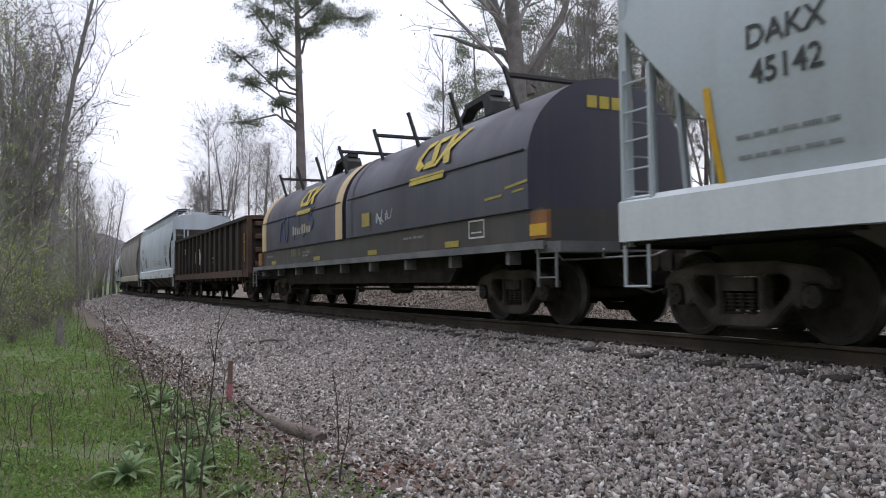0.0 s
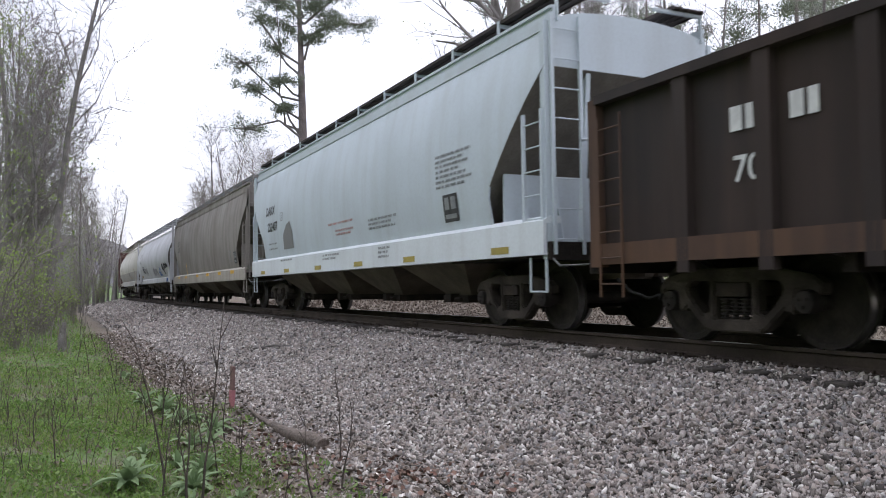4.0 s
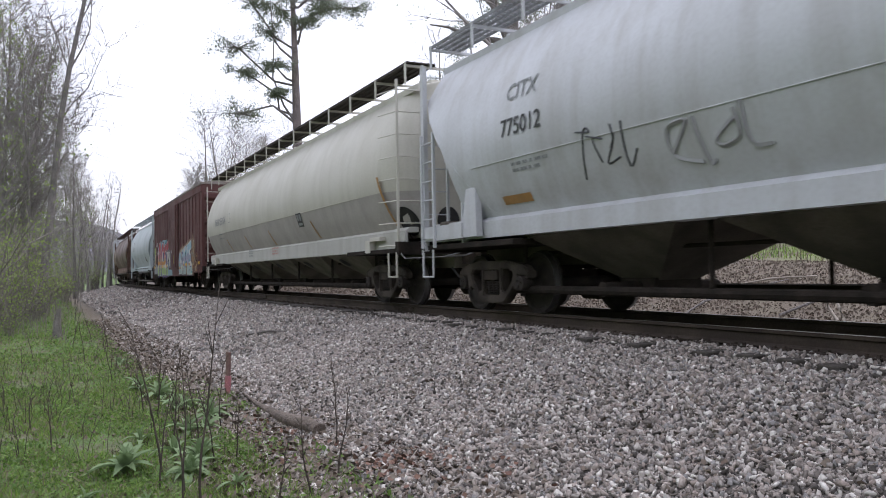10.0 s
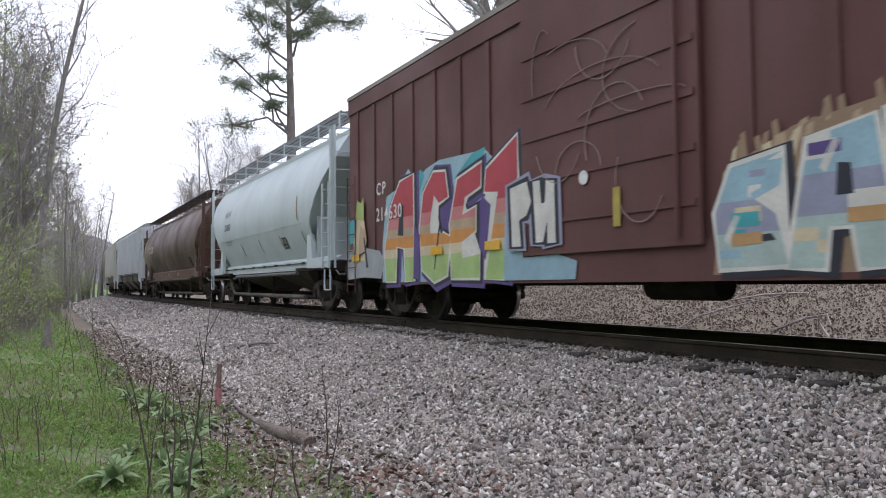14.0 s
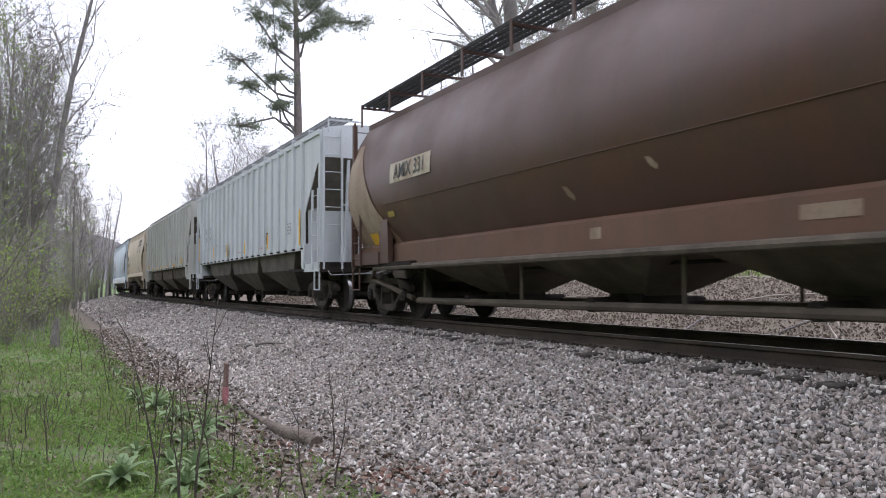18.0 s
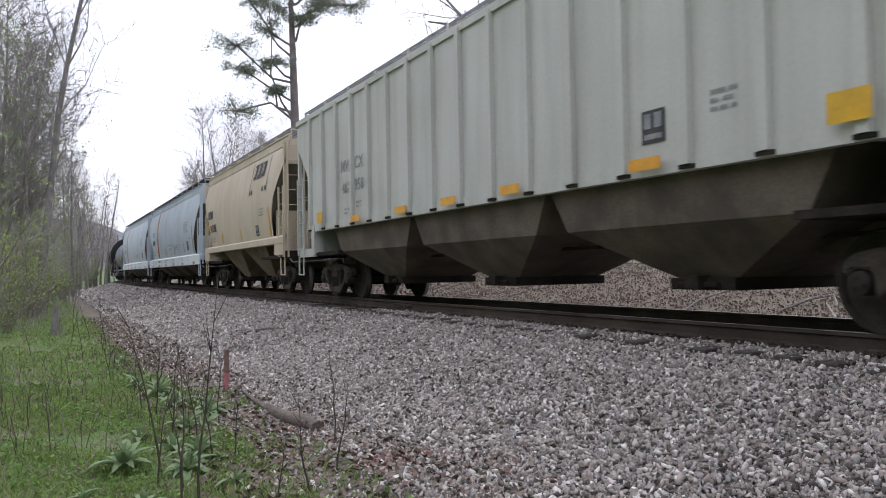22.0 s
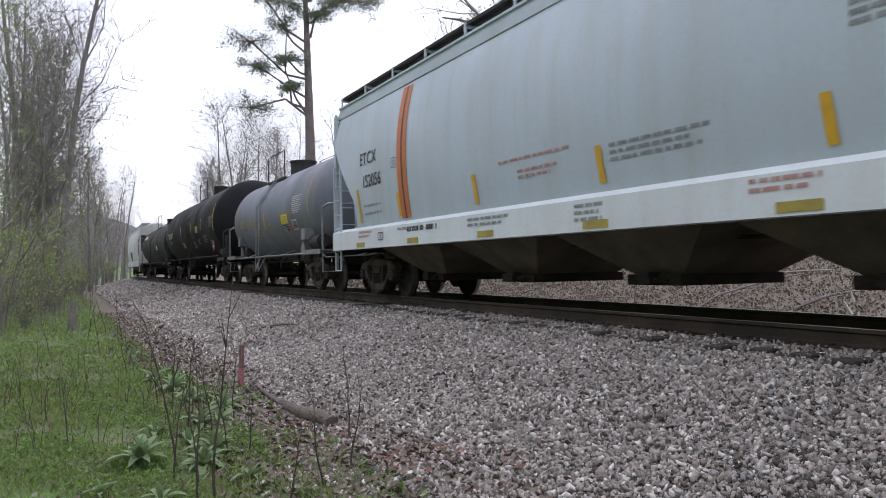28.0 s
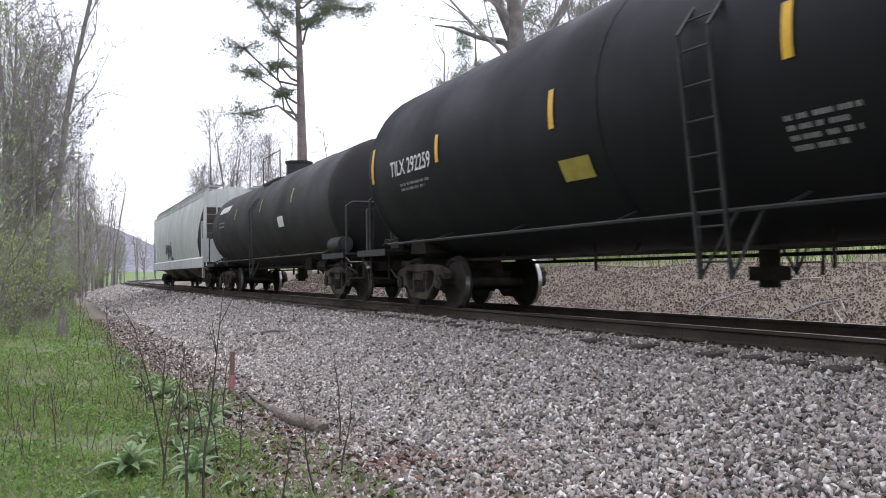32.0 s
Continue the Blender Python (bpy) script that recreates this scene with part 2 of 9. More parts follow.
def band(bm, x0, x1, z0, z1, side, out=0.008, lean=0.0, mi=0, steps=6):
    """An upright decal band that follows the side's curve."""
    rows = []
    for i in range(steps + 1):
        z = z0 + (z1 - z0) * i / steps
        s = lean * i / steps
        rows.append((bm.verts.new((x0 + s, -side(z) - out, z)), bm.verts.new((x1 + s, -side(z) - out, z))))
    for (a, b), (c, d) in zip(rows, rows[1:]):
        bm.faces.new((a, b, d, c)).material_index = mi


def bars(bm, x, z, width, rows, side, h=0.045, gap=0.04, out=0.009):
    """Lines of small writing that nobody can read, as plain bars."""
    r = random.Random(int(x * 100) + rows)
    for i in range(rows):
        zz = z - i * (h + gap)
        w = width * (1.0, 0.82, 0.93, 0.7, 0.88)[i % 5]
        x0 = x
        while x0 < x + w:  # one short bar a word, split where letters part
            x1 = min(x + w, x0 + h * r.uniform(1.6, 4.5))
            while x0 < x1:
                band(bm, x0, min(x1, x0 + h * 0.62), zz, zz + h, side, out, steps=1)
                x0 += h * 0.8
            x0 += h * 0.5


# ---- ground ----
BEND_X, BEND_R = -70.0, 400.0


def bend(x):
    """How far the track's centre line has swung to +y at x: straight, then a wide curve beyond BEND_X."""
    a = np.clip(BEND_X - np.asarray(x, dtype=float), 0.0, 0.8 * BEND_R)
    return BEND_R - np.sqrt(BEND_R ** 2 - a * a)


def on_track(s, d=0.0):
    """The point s metres along the track, d metres to its +y side, and the heading in degrees."""
    if s >= BEND_X:
        return s, d, 0.0
    a = (BEND_X - s) / BEND_R
    return BEND_X - (BEND_R - d) * math.sin(a), BEND_R - (BEND_R - d) * math.cos(a), -math.degrees(a)


PROFILE = ((-60, 1.5), (-25, -0.5), (-14, -0.95), (-5.2, -1.06), (-4.7, -0.98), (-1.8, -0.335), (-1.3, -0.245), (-1.0, -0.212), (1.4, -0.205), (1.9, -0.3), (3.2, -0.6), (4.3, -0.48), (9.0, 0.72), (13, 1.0), (30, 2.4), (60, 6.0))


def ground_z(x, y):
    """Height of the land: a flat verge, the ballast bank, the track bed and the leaf-strewn rise beyond."""
    x, y = np.asarray(x, dtype=float), np.asarray(y, dtype=float) - bend(x)
    z = np.interp(y, [p[0] for p in PROFILE], [p[1] for p in PROFILE])
    off = np.clip((np.abs(y) - 1.6) / 3.0, 0.0, 1.0)
    z = z + off * (0.05 * np.sin(x * 0.9 + 1.3 * np.sin(y * 0.7)) * np.sin(y * 1.1 + 0.4) + 0.02 * np.sin(x * 3.1 + y * 2.3) * np.sin(y * 4.1 - x * 1.7))
    z = z + np.clip(np.abs(y) - 60, 0, 400) * 0.03
    # unseen hillside added behind the camera, to keep low sky light off the train
    return z + np.clip((x + 75) / 30, 0.0, 1.0) * np.interp(y, (-70, -34, -26, -19, -14.5), (22, 13, 8, 2.6, 0))


def ground_material():
    k = Nodes("trackside_ground")
    across = k.n.new("ShaderNodeAttribute")
    across.attribute_name = "across"
    wob = k.noise(0.9, 5.0, lo=0.2, hi=0.8)

    def edge(lo, hi, wobble):
        a = k.n.new("ShaderNodeMath")
        a.operation, a.inputs[1].default_value = "MULTIPLY_ADD", wobble
        k.l.new(wob, a.inputs[0])
        k.l.new(across.outputs["Fac"], a.inputs[2])
        r = k.n.new("ShaderNodeMapRange")
        r.inputs[1].default_value, r.inputs[2].default_value = lo, hi
        k.l.new(a.outputs[0], r.inputs[0])
        return r.outputs[0]

    pebble = k.n.new("ShaderNodeTexVoronoi")
    pebble.inputs["Scale"].default_value = 24.0
    k.l.new(k.co, pebble.inputs[0])
    # ballast bed, darkened so that its colour carries the shade between the stones
    grey = k.mix(k.noise(40.0, 2.0), (0.035, 0.03, 0.027), (0.14, 0.125, 0.115))
    grey = k.mix(pebble.outputs["Color"], grey, (0.1, 0.09, 0.082), 0.5)
    leaf = k.mix(k.noise(14.0, 6.0), (0.11, 0.087, 0.069), (0.2, 0.162, 0.132))
    leaf = k.mix(k.noise(2.0, 3.0), leaf, (0.16, 0.14, 0.1), 0.6)
    grass = k.mix(k.noise(5.0, 5.0), (0.06, 0.11, 0.025), (0.11, 0.19, 0.045))
    grass = k.mix(k.noise(1.6, 5.0, lo=0.5, hi=0.64), grass, leaf, 0.75)
    near = k.mix(edge(-5.9, -5.2, 0.9), grass, leaf)
    near = k.mix(edge(-5.0, -4.5, 0.7), near, grey)
    c = k.mix(edge(2.4, 3.4, 0.8), near, leaf)
    bush = k.mix(k.noise(0.6, 4.0, lo=0.45, hi=0.6), leaf, (0.2, 0.28, 0.08), 0.9)
    c = k.mix(edge(9.5, 13.0, 1.0), c, bush)
    return k.done(c, 0.95, 0.0, pebble.outputs["Distance"], 0.6, 0.03)


GROUND = ground_material()
xs = [-3000, -1500, -800, -500] + [-380 + 10 * i for i in range(29)] + [-90 + 1.5 * i for i in range(48)] + [-18 + 0.4 * i for i in range(40)] + [-2 + 2 * i for i in range(16)] + [32, 45, 65, 100, 160, 300, 600, 1200, 3000]
ys = [-3000, -1000, -400, -200, -120, -80, -60, -45, -35, -28, -22, -18] + [-16 + 0.5 * i for i in range(20)] + [-6 + 0.25 * i for i in range(60)] + [9 + 0.8 * i for i in range(14)] + [21, 25, 30, 38, 48, 60, 90, 140, 220, 400, 1000, 3000]
gx, gy = np.meshgrid(np.array(xs, dtype=float), np.array(ys, dtype=float), indexing="ij")
gd = gy.copy()
gy = gy + bend(gx)
gv = np.stack((gx, gy, ground_z(gx, gy)), -1).reshape(-1, 3)
ny = len(ys)
gi, gj = np.meshgrid(np.arange(len(xs) - 1), np.arange(ny - 1), indexing="ij")
g0 = (gi * ny + gj).ravel()
ground = new("ground", array_mesh("ground", gv, np.stack((g0, g0 + ny, g0 + ny + 1, g0 + 1), -1), GROUND))
ground.data.attributes.new("across", "FLOAT", "POINT").data.foreach_set("value", gd.astype(np.float32).ravel())
ground.data.polygons.foreach_set("use_smooth", [True] * len(ground.data.polygons))
tagged(ground, "grassy verge, grey ballast bank and brown leaf-strewn rise", "ground", kind="structure")


# ---- track ----
def rail_mesh(side):
    prof = [(-0.037, 0.0), (0.037, 0.0), (0.038, -0.035), (0.012, -0.05), (0.009, -0.14), (0.022, -0.155), (0.074, -0.168), (0.074, -0.178),
            (-0.074, -0.178), (-0.074, -0.168), (-0.022, -0.155), (-0.009, -0.14), (-0.012, -0.05), (-0.038, -0.035)]
    bm = bmesh.new()
    rings = []
    for s in [160.0] + [BEND_X - 6 * i for i in range(50)]:
        rings.append([bm.verts.new((*on_track(s, side + y)[:2], z)) for y, z in prof])
    n = len(prof)
    for p, q in zip(rings, rings[1:]):
        for i in range(n):
            bm.faces.new((p[i], p[(i + 1) % n], q[(i + 1) % n], q[i])).material_index = 1 if i == 0 else 0
    bm.faces.new(rings[0])
    bm.faces.new(rings[-1][::-1])
    bmesh.ops.recalc_face_normals(bm, faces=bm.faces)
    return bm


track = thing("railway_track", "single railway track with rusty steel rails on dark wooden ties", "railway track")
track["kind"] = "structure"
for side in (-0.755, 0.755):
    part("rail", rail_mesh(side), [STEEL, RAILTOP], track, "rusty steel rail with a polished running surface")
bm = bmesh.new()
for i in range(-5, 7):
    for y in (-0.755, 0.755):
        x = i * 11.9 - 3.1
        for s in (-1, 1):
            box(bm, x - 0.45, x + 0.45, y + s * 0.012, y + s * 0.036, -0.135, -0.052)
            for q in range(6):
                rod(bm, (x - 0.38 + q * 0.152, y + s * 0.036, -0.095), (x - 0.38 + q * 0.152, y + s * 0.06, -0.095), 0.016, 6)
part("joint_bars", bm, STEEL, track)
rnd = random.Random(4)
bm = bmesh.new()
box(bm, -0.115, 0.115, -1.29, 1.29, -0.36, -0.186)
bmesh.ops.bevel(bm, geom=list(bm.edges), offset=0.012, segments=1, affect="EDGES")
tie_mesh = part("tie", bm, TIEWOOD, track)
TIE0 = -4.6
for i in range(1, 290):
    x, yb, turn = on_track(TIE0 + 0.5 * (30 - i) + rnd.uniform(-0.03, 0.03))
    again("tie", tie_mesh.data, track, pose(x, yb + rnd.uniform(-0.16, 0.02), rnd.uniform(-0.04, -0.012), rnd.uniform(-0.4, 0.4), 0, turn + rnd.uniform(-1.2, 1.2)))
tie_mesh.matrix_basis = pose(TIE0 + 15.0, 0, 0)
bm = bmesh.new()
for i in range(0, 150):
    x = TIE0 + 0.5 * (30 - i)
    for y in (-0.755, 0.755):
        box(bm, x - 0.1, x + 0.1, y - 0.17, y + 0.17, -0.187, -0.176)
        for dx in (-0.06, 0.06):
            for s in (-1, 1):
                box(bm, x + dx - 0.012, x + dx + 0.012, y + s * 0.075 - 0.012, y + s * 0.075 + 0.014, -0.177, -0.15)
        box(bm, x + 0.11, x + 0.135, y - 0.1, y + 0.1, -0.215, -0.165)
tp = part("tie_plates", bm, STEEL, track)
tp["kind"] = "stuff"
bm = bmesh.new()
for i in range(290, 760):
    x, yb, turn = on_track(TIE0 + 0.5 * (30 - i))
    c, s = math.cos(radians(turn)), math.sin(radians(turn))
    v0 = len(bm.verts)
    box(bm, -0.11, 0.11, -1.29, 1.29, -0.36, -0.186)
    bm.verts.ensure_lookup_table()
    for v in bm.verts[v0:]:
        v.co.x, v.co.y = x + v.co.x * c - v.co.y * s, yb + v.co.x * s + v.co.y * c
ft = part("far_ties", bm, TIEWOOD, track)
ft["kind"] = "stuff"


# ---- the freight train ----
SPEED = 8.7944
AXLE = 0.889
WHEEL_R = 0.457


def truck_meshes():
    out = {}
    bm = bmesh.new()
    box(bm, -0.2, 0.2, -1.1, 1.1, 0.505, 0.645)
    box(bm, -0.24, 0.24, -0.5, 0.5, 0.42, 0.74)
    rod(bm, (0, 0, 0.7), (0, 0, 0.82), 0.2, 16)
    for s in (-1, 1):
        box(bm, -0.07, 0.07, s * 0.66 - 0.06, s * 0.66 + 0.06, 0.66, 0.79)
        rod(bm, (-0.5, s * 0.25, 0.38), (0.5, s * 0.25, 0.38), 0.03, 6)
    out["truck"] = (bm, TRUCK)
    # cast sideframe: one outline with three windows
    half = [(0.45, 0.80), (0.72, 0.76), (0.97, 0.71), (1.07, 0.63), (1.07, 0.53), (1.01, 0.52), (0.985, 0.575), (0.80, 0.575), (0.775, 0.5), (0.77, 0.36), (0.71, 0.33), (0.65, 0.39), (0.44, 0.2), (0.34, 0.14)]
    window = [(0.32, 0.67), (0.32, 0.35), (0.41, 0.31), (0.6, 0.5), (0.64, 0.59), (0.58, 0.67)]
    bm = bmesh.new()
    edges = []
    for loop in (half + [(-x, z) for x, z in half[::-1]], window, [(-x, z) for x, z in window], [(-0.24, 0.65), (-0.24, 0.27), (0.24, 0.27), (0.24, 0.65)]):
        vs = [bm.verts.new((x, -1.09, z)) for x, z in loop]
        edges += [bm.edges.new((p, q)) for p, q in zip(vs, vs[1:] + vs[:1])]
    flat = bmesh.ops.triangle_fill(bm, use_beauty=True, use_dissolve=False, edges=edges)
    faces = [f for f in flat["geom"] if isinstance(f, bmesh.types.BMFace)]
    deep = bmesh.ops.extrude_face_region(bm, geom=faces)
    for v in deep["geom"]:
        if isinstance(v, bmesh.types.BMVert):
            v.co.y += 0.16
    bmesh.ops.recalc_face_normals(bm, faces=bm.faces)
    bmesh.ops.bevel(bm, geom=[e for e in bm.edges if len(e.link_faces) == 2 and e.calc_face_angle(0) > 0.9], offset=0.018, segments=2, affect="EDGES")
    out["sideframe"] = (bm, FRAMECAST)
    bm = bmesh.new()
    prof = []
    for i in range(6):
        lo = 0.275 + i * 0.038
        prof += [(lo, 0.036), (lo + 0.004, 0.056), (lo + 0.018, 0.056), (lo + 0.022, 0.036)]
    lathe(bm, prof, "x", 8)
    bmesh.ops.rotate(bm, verts=bm.verts, matrix=Matrix.Rotation(radians(-90), 3, "Y"))
    out["spring"] = (bm, WHEEL)
    bm = bmesh.new()
    prof = [(-1.13, 0.06), (-1.12, 0.105), (-0.99, 0.115), (-0.93, 0.1), (-0.90, 0.075), (-0.80, 0.09), (-0.795, 0.14), (-0.765, 0.19), (-0.775, 0.38), (-0.80, 0.40), (-0.80, 0.455), (-0.79, 0.457),
            (-0.715, 0.462), (-0.705, 0.487), (-0.675, 0.485), (-0.67, 0.40), (-0.715, 0.37), (-0.71, 0.19), (-0.66, 0.15), (-0.65, 0.085)]
    mats = [0] * 10 + [1, 1] + [0] * 7
    whole = prof + [(-a, r) for a, r in prof[::-1]]
    lathe(bm, whole, "y", 26, mats + [0] + mats[::-1])
    for k in range(3):
        t = 2 * math.pi * k / 3
        for s in (-1, 1):
            rod(bm, (0.05 * math.cos(t), s * 1.12, 0.05 * math.sin(t)), (0.05 * math.cos(t), s * 1.15, 0.05 * math.sin(t)), 0.017, 6)
    out["wheelset"] = (bm, [WHEEL, TREAD])
    bm = bmesh.new()
    box(bm, 0.31, 0.41, -0.8, 0.8, 0.3, 0.4)
    for y in (-0.75, 0.75):
        box(bm, 0.40, 0.46, y - 0.05, y + 0.05, 0.25, 0.5)
    out["brake_beam"] = (bm, UNDER)
    return out


class TruckKit:
    made = {}


def truck_kit():
    if not TruckKit.made:
        holder = {}
        for name, (bm, mat) in truck_meshes().items():
            me = bpy.data.meshes.new(name)
            bm.to_mesh(me)
            bm.free()
            for m in mat if isinstance(mat, list) else [mat]:
                me.materials.append(m)
            if name == "wheelset":
                me.polygons.foreach_set("use_smooth", [True] * len(me.polygons))
                me.set_sharp_from_angle(angle=radians(35))
            holder[name] = me
        TruckKit.made = holder
    return TruckKit.made


WHEELS = []


def add_truck(car, x):
    kit = truck_kit()
    t = again("truck", kit["truck"], car, pose(x, 0, 0), "cast steel four-wheel truck, brown with dust")
    for turn in (0, 180):
        again("sideframe", kit["sideframe"], t, pose(0, 0, 0, 0, 0, turn))
        for dx in (-0.13, 0.0, 0.13):
            again("spring", kit["spring"], t, pose(dx, -1.03 if turn else 1.03, 0))
        again("brake_beam", kit["brake_beam"], t, pose(0, 0, 0, 0, 0, turn))
    for s in (-1, 1):
        WHEELS.append((again("wheelset", kit["wheelset"], t, pose(s * AXLE, 0, WHEEL_R), "dark steel wheels with polished treads"), s))


def add_coupler(car, x, s):
    bm = bmesh.new()
    box(bm, min(x, x - s * 0.75), max(x, x - s * 0.75), -0.11, 0.11, 0.79, 0.96)
    prism(bm, [(x + s * 0.0, 0.74), (x + s * 0.16, 0.74), (x + s * 0.2, 0.8), (x + s * 0.2, 0.98), (x + s * 0.16, 1.02), (x, 1.02)], -0.16, 0.05)
    rod(bm, (x + s * 0.1, 0.1, 0.74), (x + s * 0.1, 0.1, 1.02), 0.07, 8)
    bmesh.ops.recalc_face_normals(bm, faces=bm.faces)
    part("coupler", bm, TRUCK, car, "rusty knuckle coupler")
    bm = bmesh.new()
    pipe(bm, [(x - s * 0.35, -0.35, 0.72), (x - s * 0.1, -0.33, 0.55), (x + s * 0.12, -0.2, 0.45), (x + s * 0.2, -0.1, 0.5)], 0.022, 6)
    part("air_hose", bm, BLACK, car)
    bm = bmesh.new()
    pipe(bm, [(x - s * 0.28, -1.45, 1.0), (x - s * 0.2, -1.4, 0.9), (x - s * 0.16, -0.6, 0.93), (x - s * 0.05, -0.15, 1.05)], 0.014, 6)
    part("uncoupling_lever", bm, GALV, car)


def ladder(name, car, p, q, across, rungs, mat, r=0.011, stile=0.032):
    """Two stiles from p to q and p+across to q+across, with rungs between."""
    p, q, a = Vector(p), Vector(q), Vector(across)
    bm = bmesh.new()
    rod(bm, p, q, stile, 4)
    frame_ = part(name, bm, mat, car)
    bm = bmesh.new()
    rod(bm, p + a, q + a, stile, 4)
    part("stile", bm, mat, frame_)
    me = None
    for i in range(rungs):
        at = p.lerp(q, (i + 0.5) / rungs)
        if me is None:
            bm = bmesh.new()
            rod(bm, (0, 0, 0), a, r, 6)
            rung = part("rung", bm, mat, frame_)
            rung.location, me = at, rung.data
        else:
            again("rung", me, frame_, Matrix.Translation(at))
    return frame_


def car_running_gear(car, L, sill_mat=UNDER, center=True, inset=2.19):
    for s in (-1, 1):
        add_truck(car, s * (L / 2 - inset))
        add_coupler(car, s * (L / 2 - 0.22), s)
    if center:
        for s in (-1, 1):
            bm = bmesh.new()
            x0, x1 = sorted((s * (L / 2 - 0.6), s * (L / 2 - 4.2)))
            box(bm, x0, x1, -0.27, 0.27, 0.72, 1.05)
            part("draft_sill", bm, sill_mat, car)


def profile_side(kind):
    if kind == "round":
        def f(z):
            if z < 2.6:
                return 1.6 - 0.36 * ((2.6 - z) / 1.15) ** 2 - (0.005 if z < 2.2 else 0.0)
            return 1.6 - 0.56 * ((z - 2.6) / 1.5) ** 2
    elif kind == "arc":
        def f(z):
            u = (z - 2.75) / 1.5
            return 1.58 - (0.17 if u < 0 else 0.25) * abs(u) ** 2.0
    else:
        def f(z):
            return 1.50
    return f


# slope sheets: grime plus the shade under the car's end, both in the colour
SLOPESHADEDIRT = surface("shaded_grimy_slope_sheet", (0.13, 0.115, 0.1), (0.2, 0.18, 0.16), 2.0, 0.9, 0.0, 0.2)
WALKWAY = surface("brown_walkway_steel", (0.045, 0.037, 0.036), (0.08, 0.065, 0.06), 3.0, 0.85, 0.2, 0.2)


def corner(d, r=0.85):
    """How far a rounded end narrows the body, d metres in from its end."""
    return 1.0 if d >= r else 1 - 0.48 * (1 - math.sqrt(max(0.0, 1 - ((r - d) / r) ** 2)))


def hopper_body(car, side, kind, mats, xe, zs, ze, zc, slope, cut, z1, rounded=False):
    """Lofted tank of a covered hopper. slope(x): height of the underside; cut(z): where the side sheet ends."""
    n = 14
    stations = sorted({round(s * x, 3) for s in (-1, 1) for x in [0, xe * 0.35, xe * 0.62] + [xe - 2.6 * i / 7 for i in range(8)] + ([xe - d for d in (0.02, 0.06, 0.13, 0.22, 0.34, 0.5, 0.7)] if rounded else [])})
    bm = bmesh.new()
    rows = []
    for x in stations:
        zb = slope(abs(x))
        row = []
        zz = [zb + (ze - zb) * i / n for i in range(n + 1)]
        if kind == "round":
            near = min(range(1, n), key=lambda i: abs(zz[i] - 2.21))
            if abs(zz[near] - 2.21) < (ze - zb) / n:
                zz[near] = 2.195
                zz[near + 1 if near + 1 < n else near - 1] = 2.225
        half = [(side(z), z) for z in zz]
        we = side(ze)
        half += [(we * math.cos(math.pi / 2 * i / 5), ze + (zc - ze) * math.sin(math.pi / 2 * i / 5)) for i in range(1, 5)]
        if rounded:
            half = [(y * corner(xe - abs(x)), z) for y, z in half]
        loop = [(-y, z) for y, z in half] + [(0, zc)] + [(y, z) for y, z in half[::-1]]
        rows.append([bm.verts.new((x, y, z)) for y, z in loop])
    for a, b in zip(rows, rows[1:]):
        bridge(bm, a, b)
    bm.faces.new(rows[0])
    bm.faces.new(rows[-1][::-1])
    bmesh.ops.recalc_face_normals(bm, faces=bm.faces)
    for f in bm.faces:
        # down-facing end slopes, by default in the colour darkened for shade
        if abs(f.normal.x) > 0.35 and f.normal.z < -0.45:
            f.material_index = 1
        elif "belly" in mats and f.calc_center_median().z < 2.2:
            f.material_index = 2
    body = smooth(part("body", bm, [mats["paint"], mats.get("slope", SLOPESHADEDIRT), mats.get("belly", mats["paint"])], car), 32)
    for s in (() if rounded else (-1, 1)):
        for e in (-1, 1):
            bm = bmesh.new()
            zz = [zs + (z1 - zs) * i / 10 for i in range(11)]
            cols = []
            for z in zz:
                xi = slope_x(slope, xe, z) - 0.05
                xo = max(cut(z), xi + 0.01)
                w = side(z)
                cols.append([bm.verts.new((e * a, s * b, z)) for a, b in ((xi, w), (xo, w), (xo, w - 0.025), (xi, w - 0.025))])
            for a, b in zip(cols, cols[1:]):
                bridge(bm, a, b)
            bm.faces.new(cols[0])
            bm.faces.new(cols[-1][::-1])
            bmesh.ops.recalc_face_normals(bm, faces=bm.faces)
            smooth(part("side_sheet", bm, mats["paint"], car), 30)
    return body


def slope_x(slope, xe, z):
    lo, hi = xe - 3.4, xe
    for _ in range(24):
        mid = (lo + hi) / 2
        if slope(mid) < z:
            lo = mid
        else:
            hi = mid
    return lo


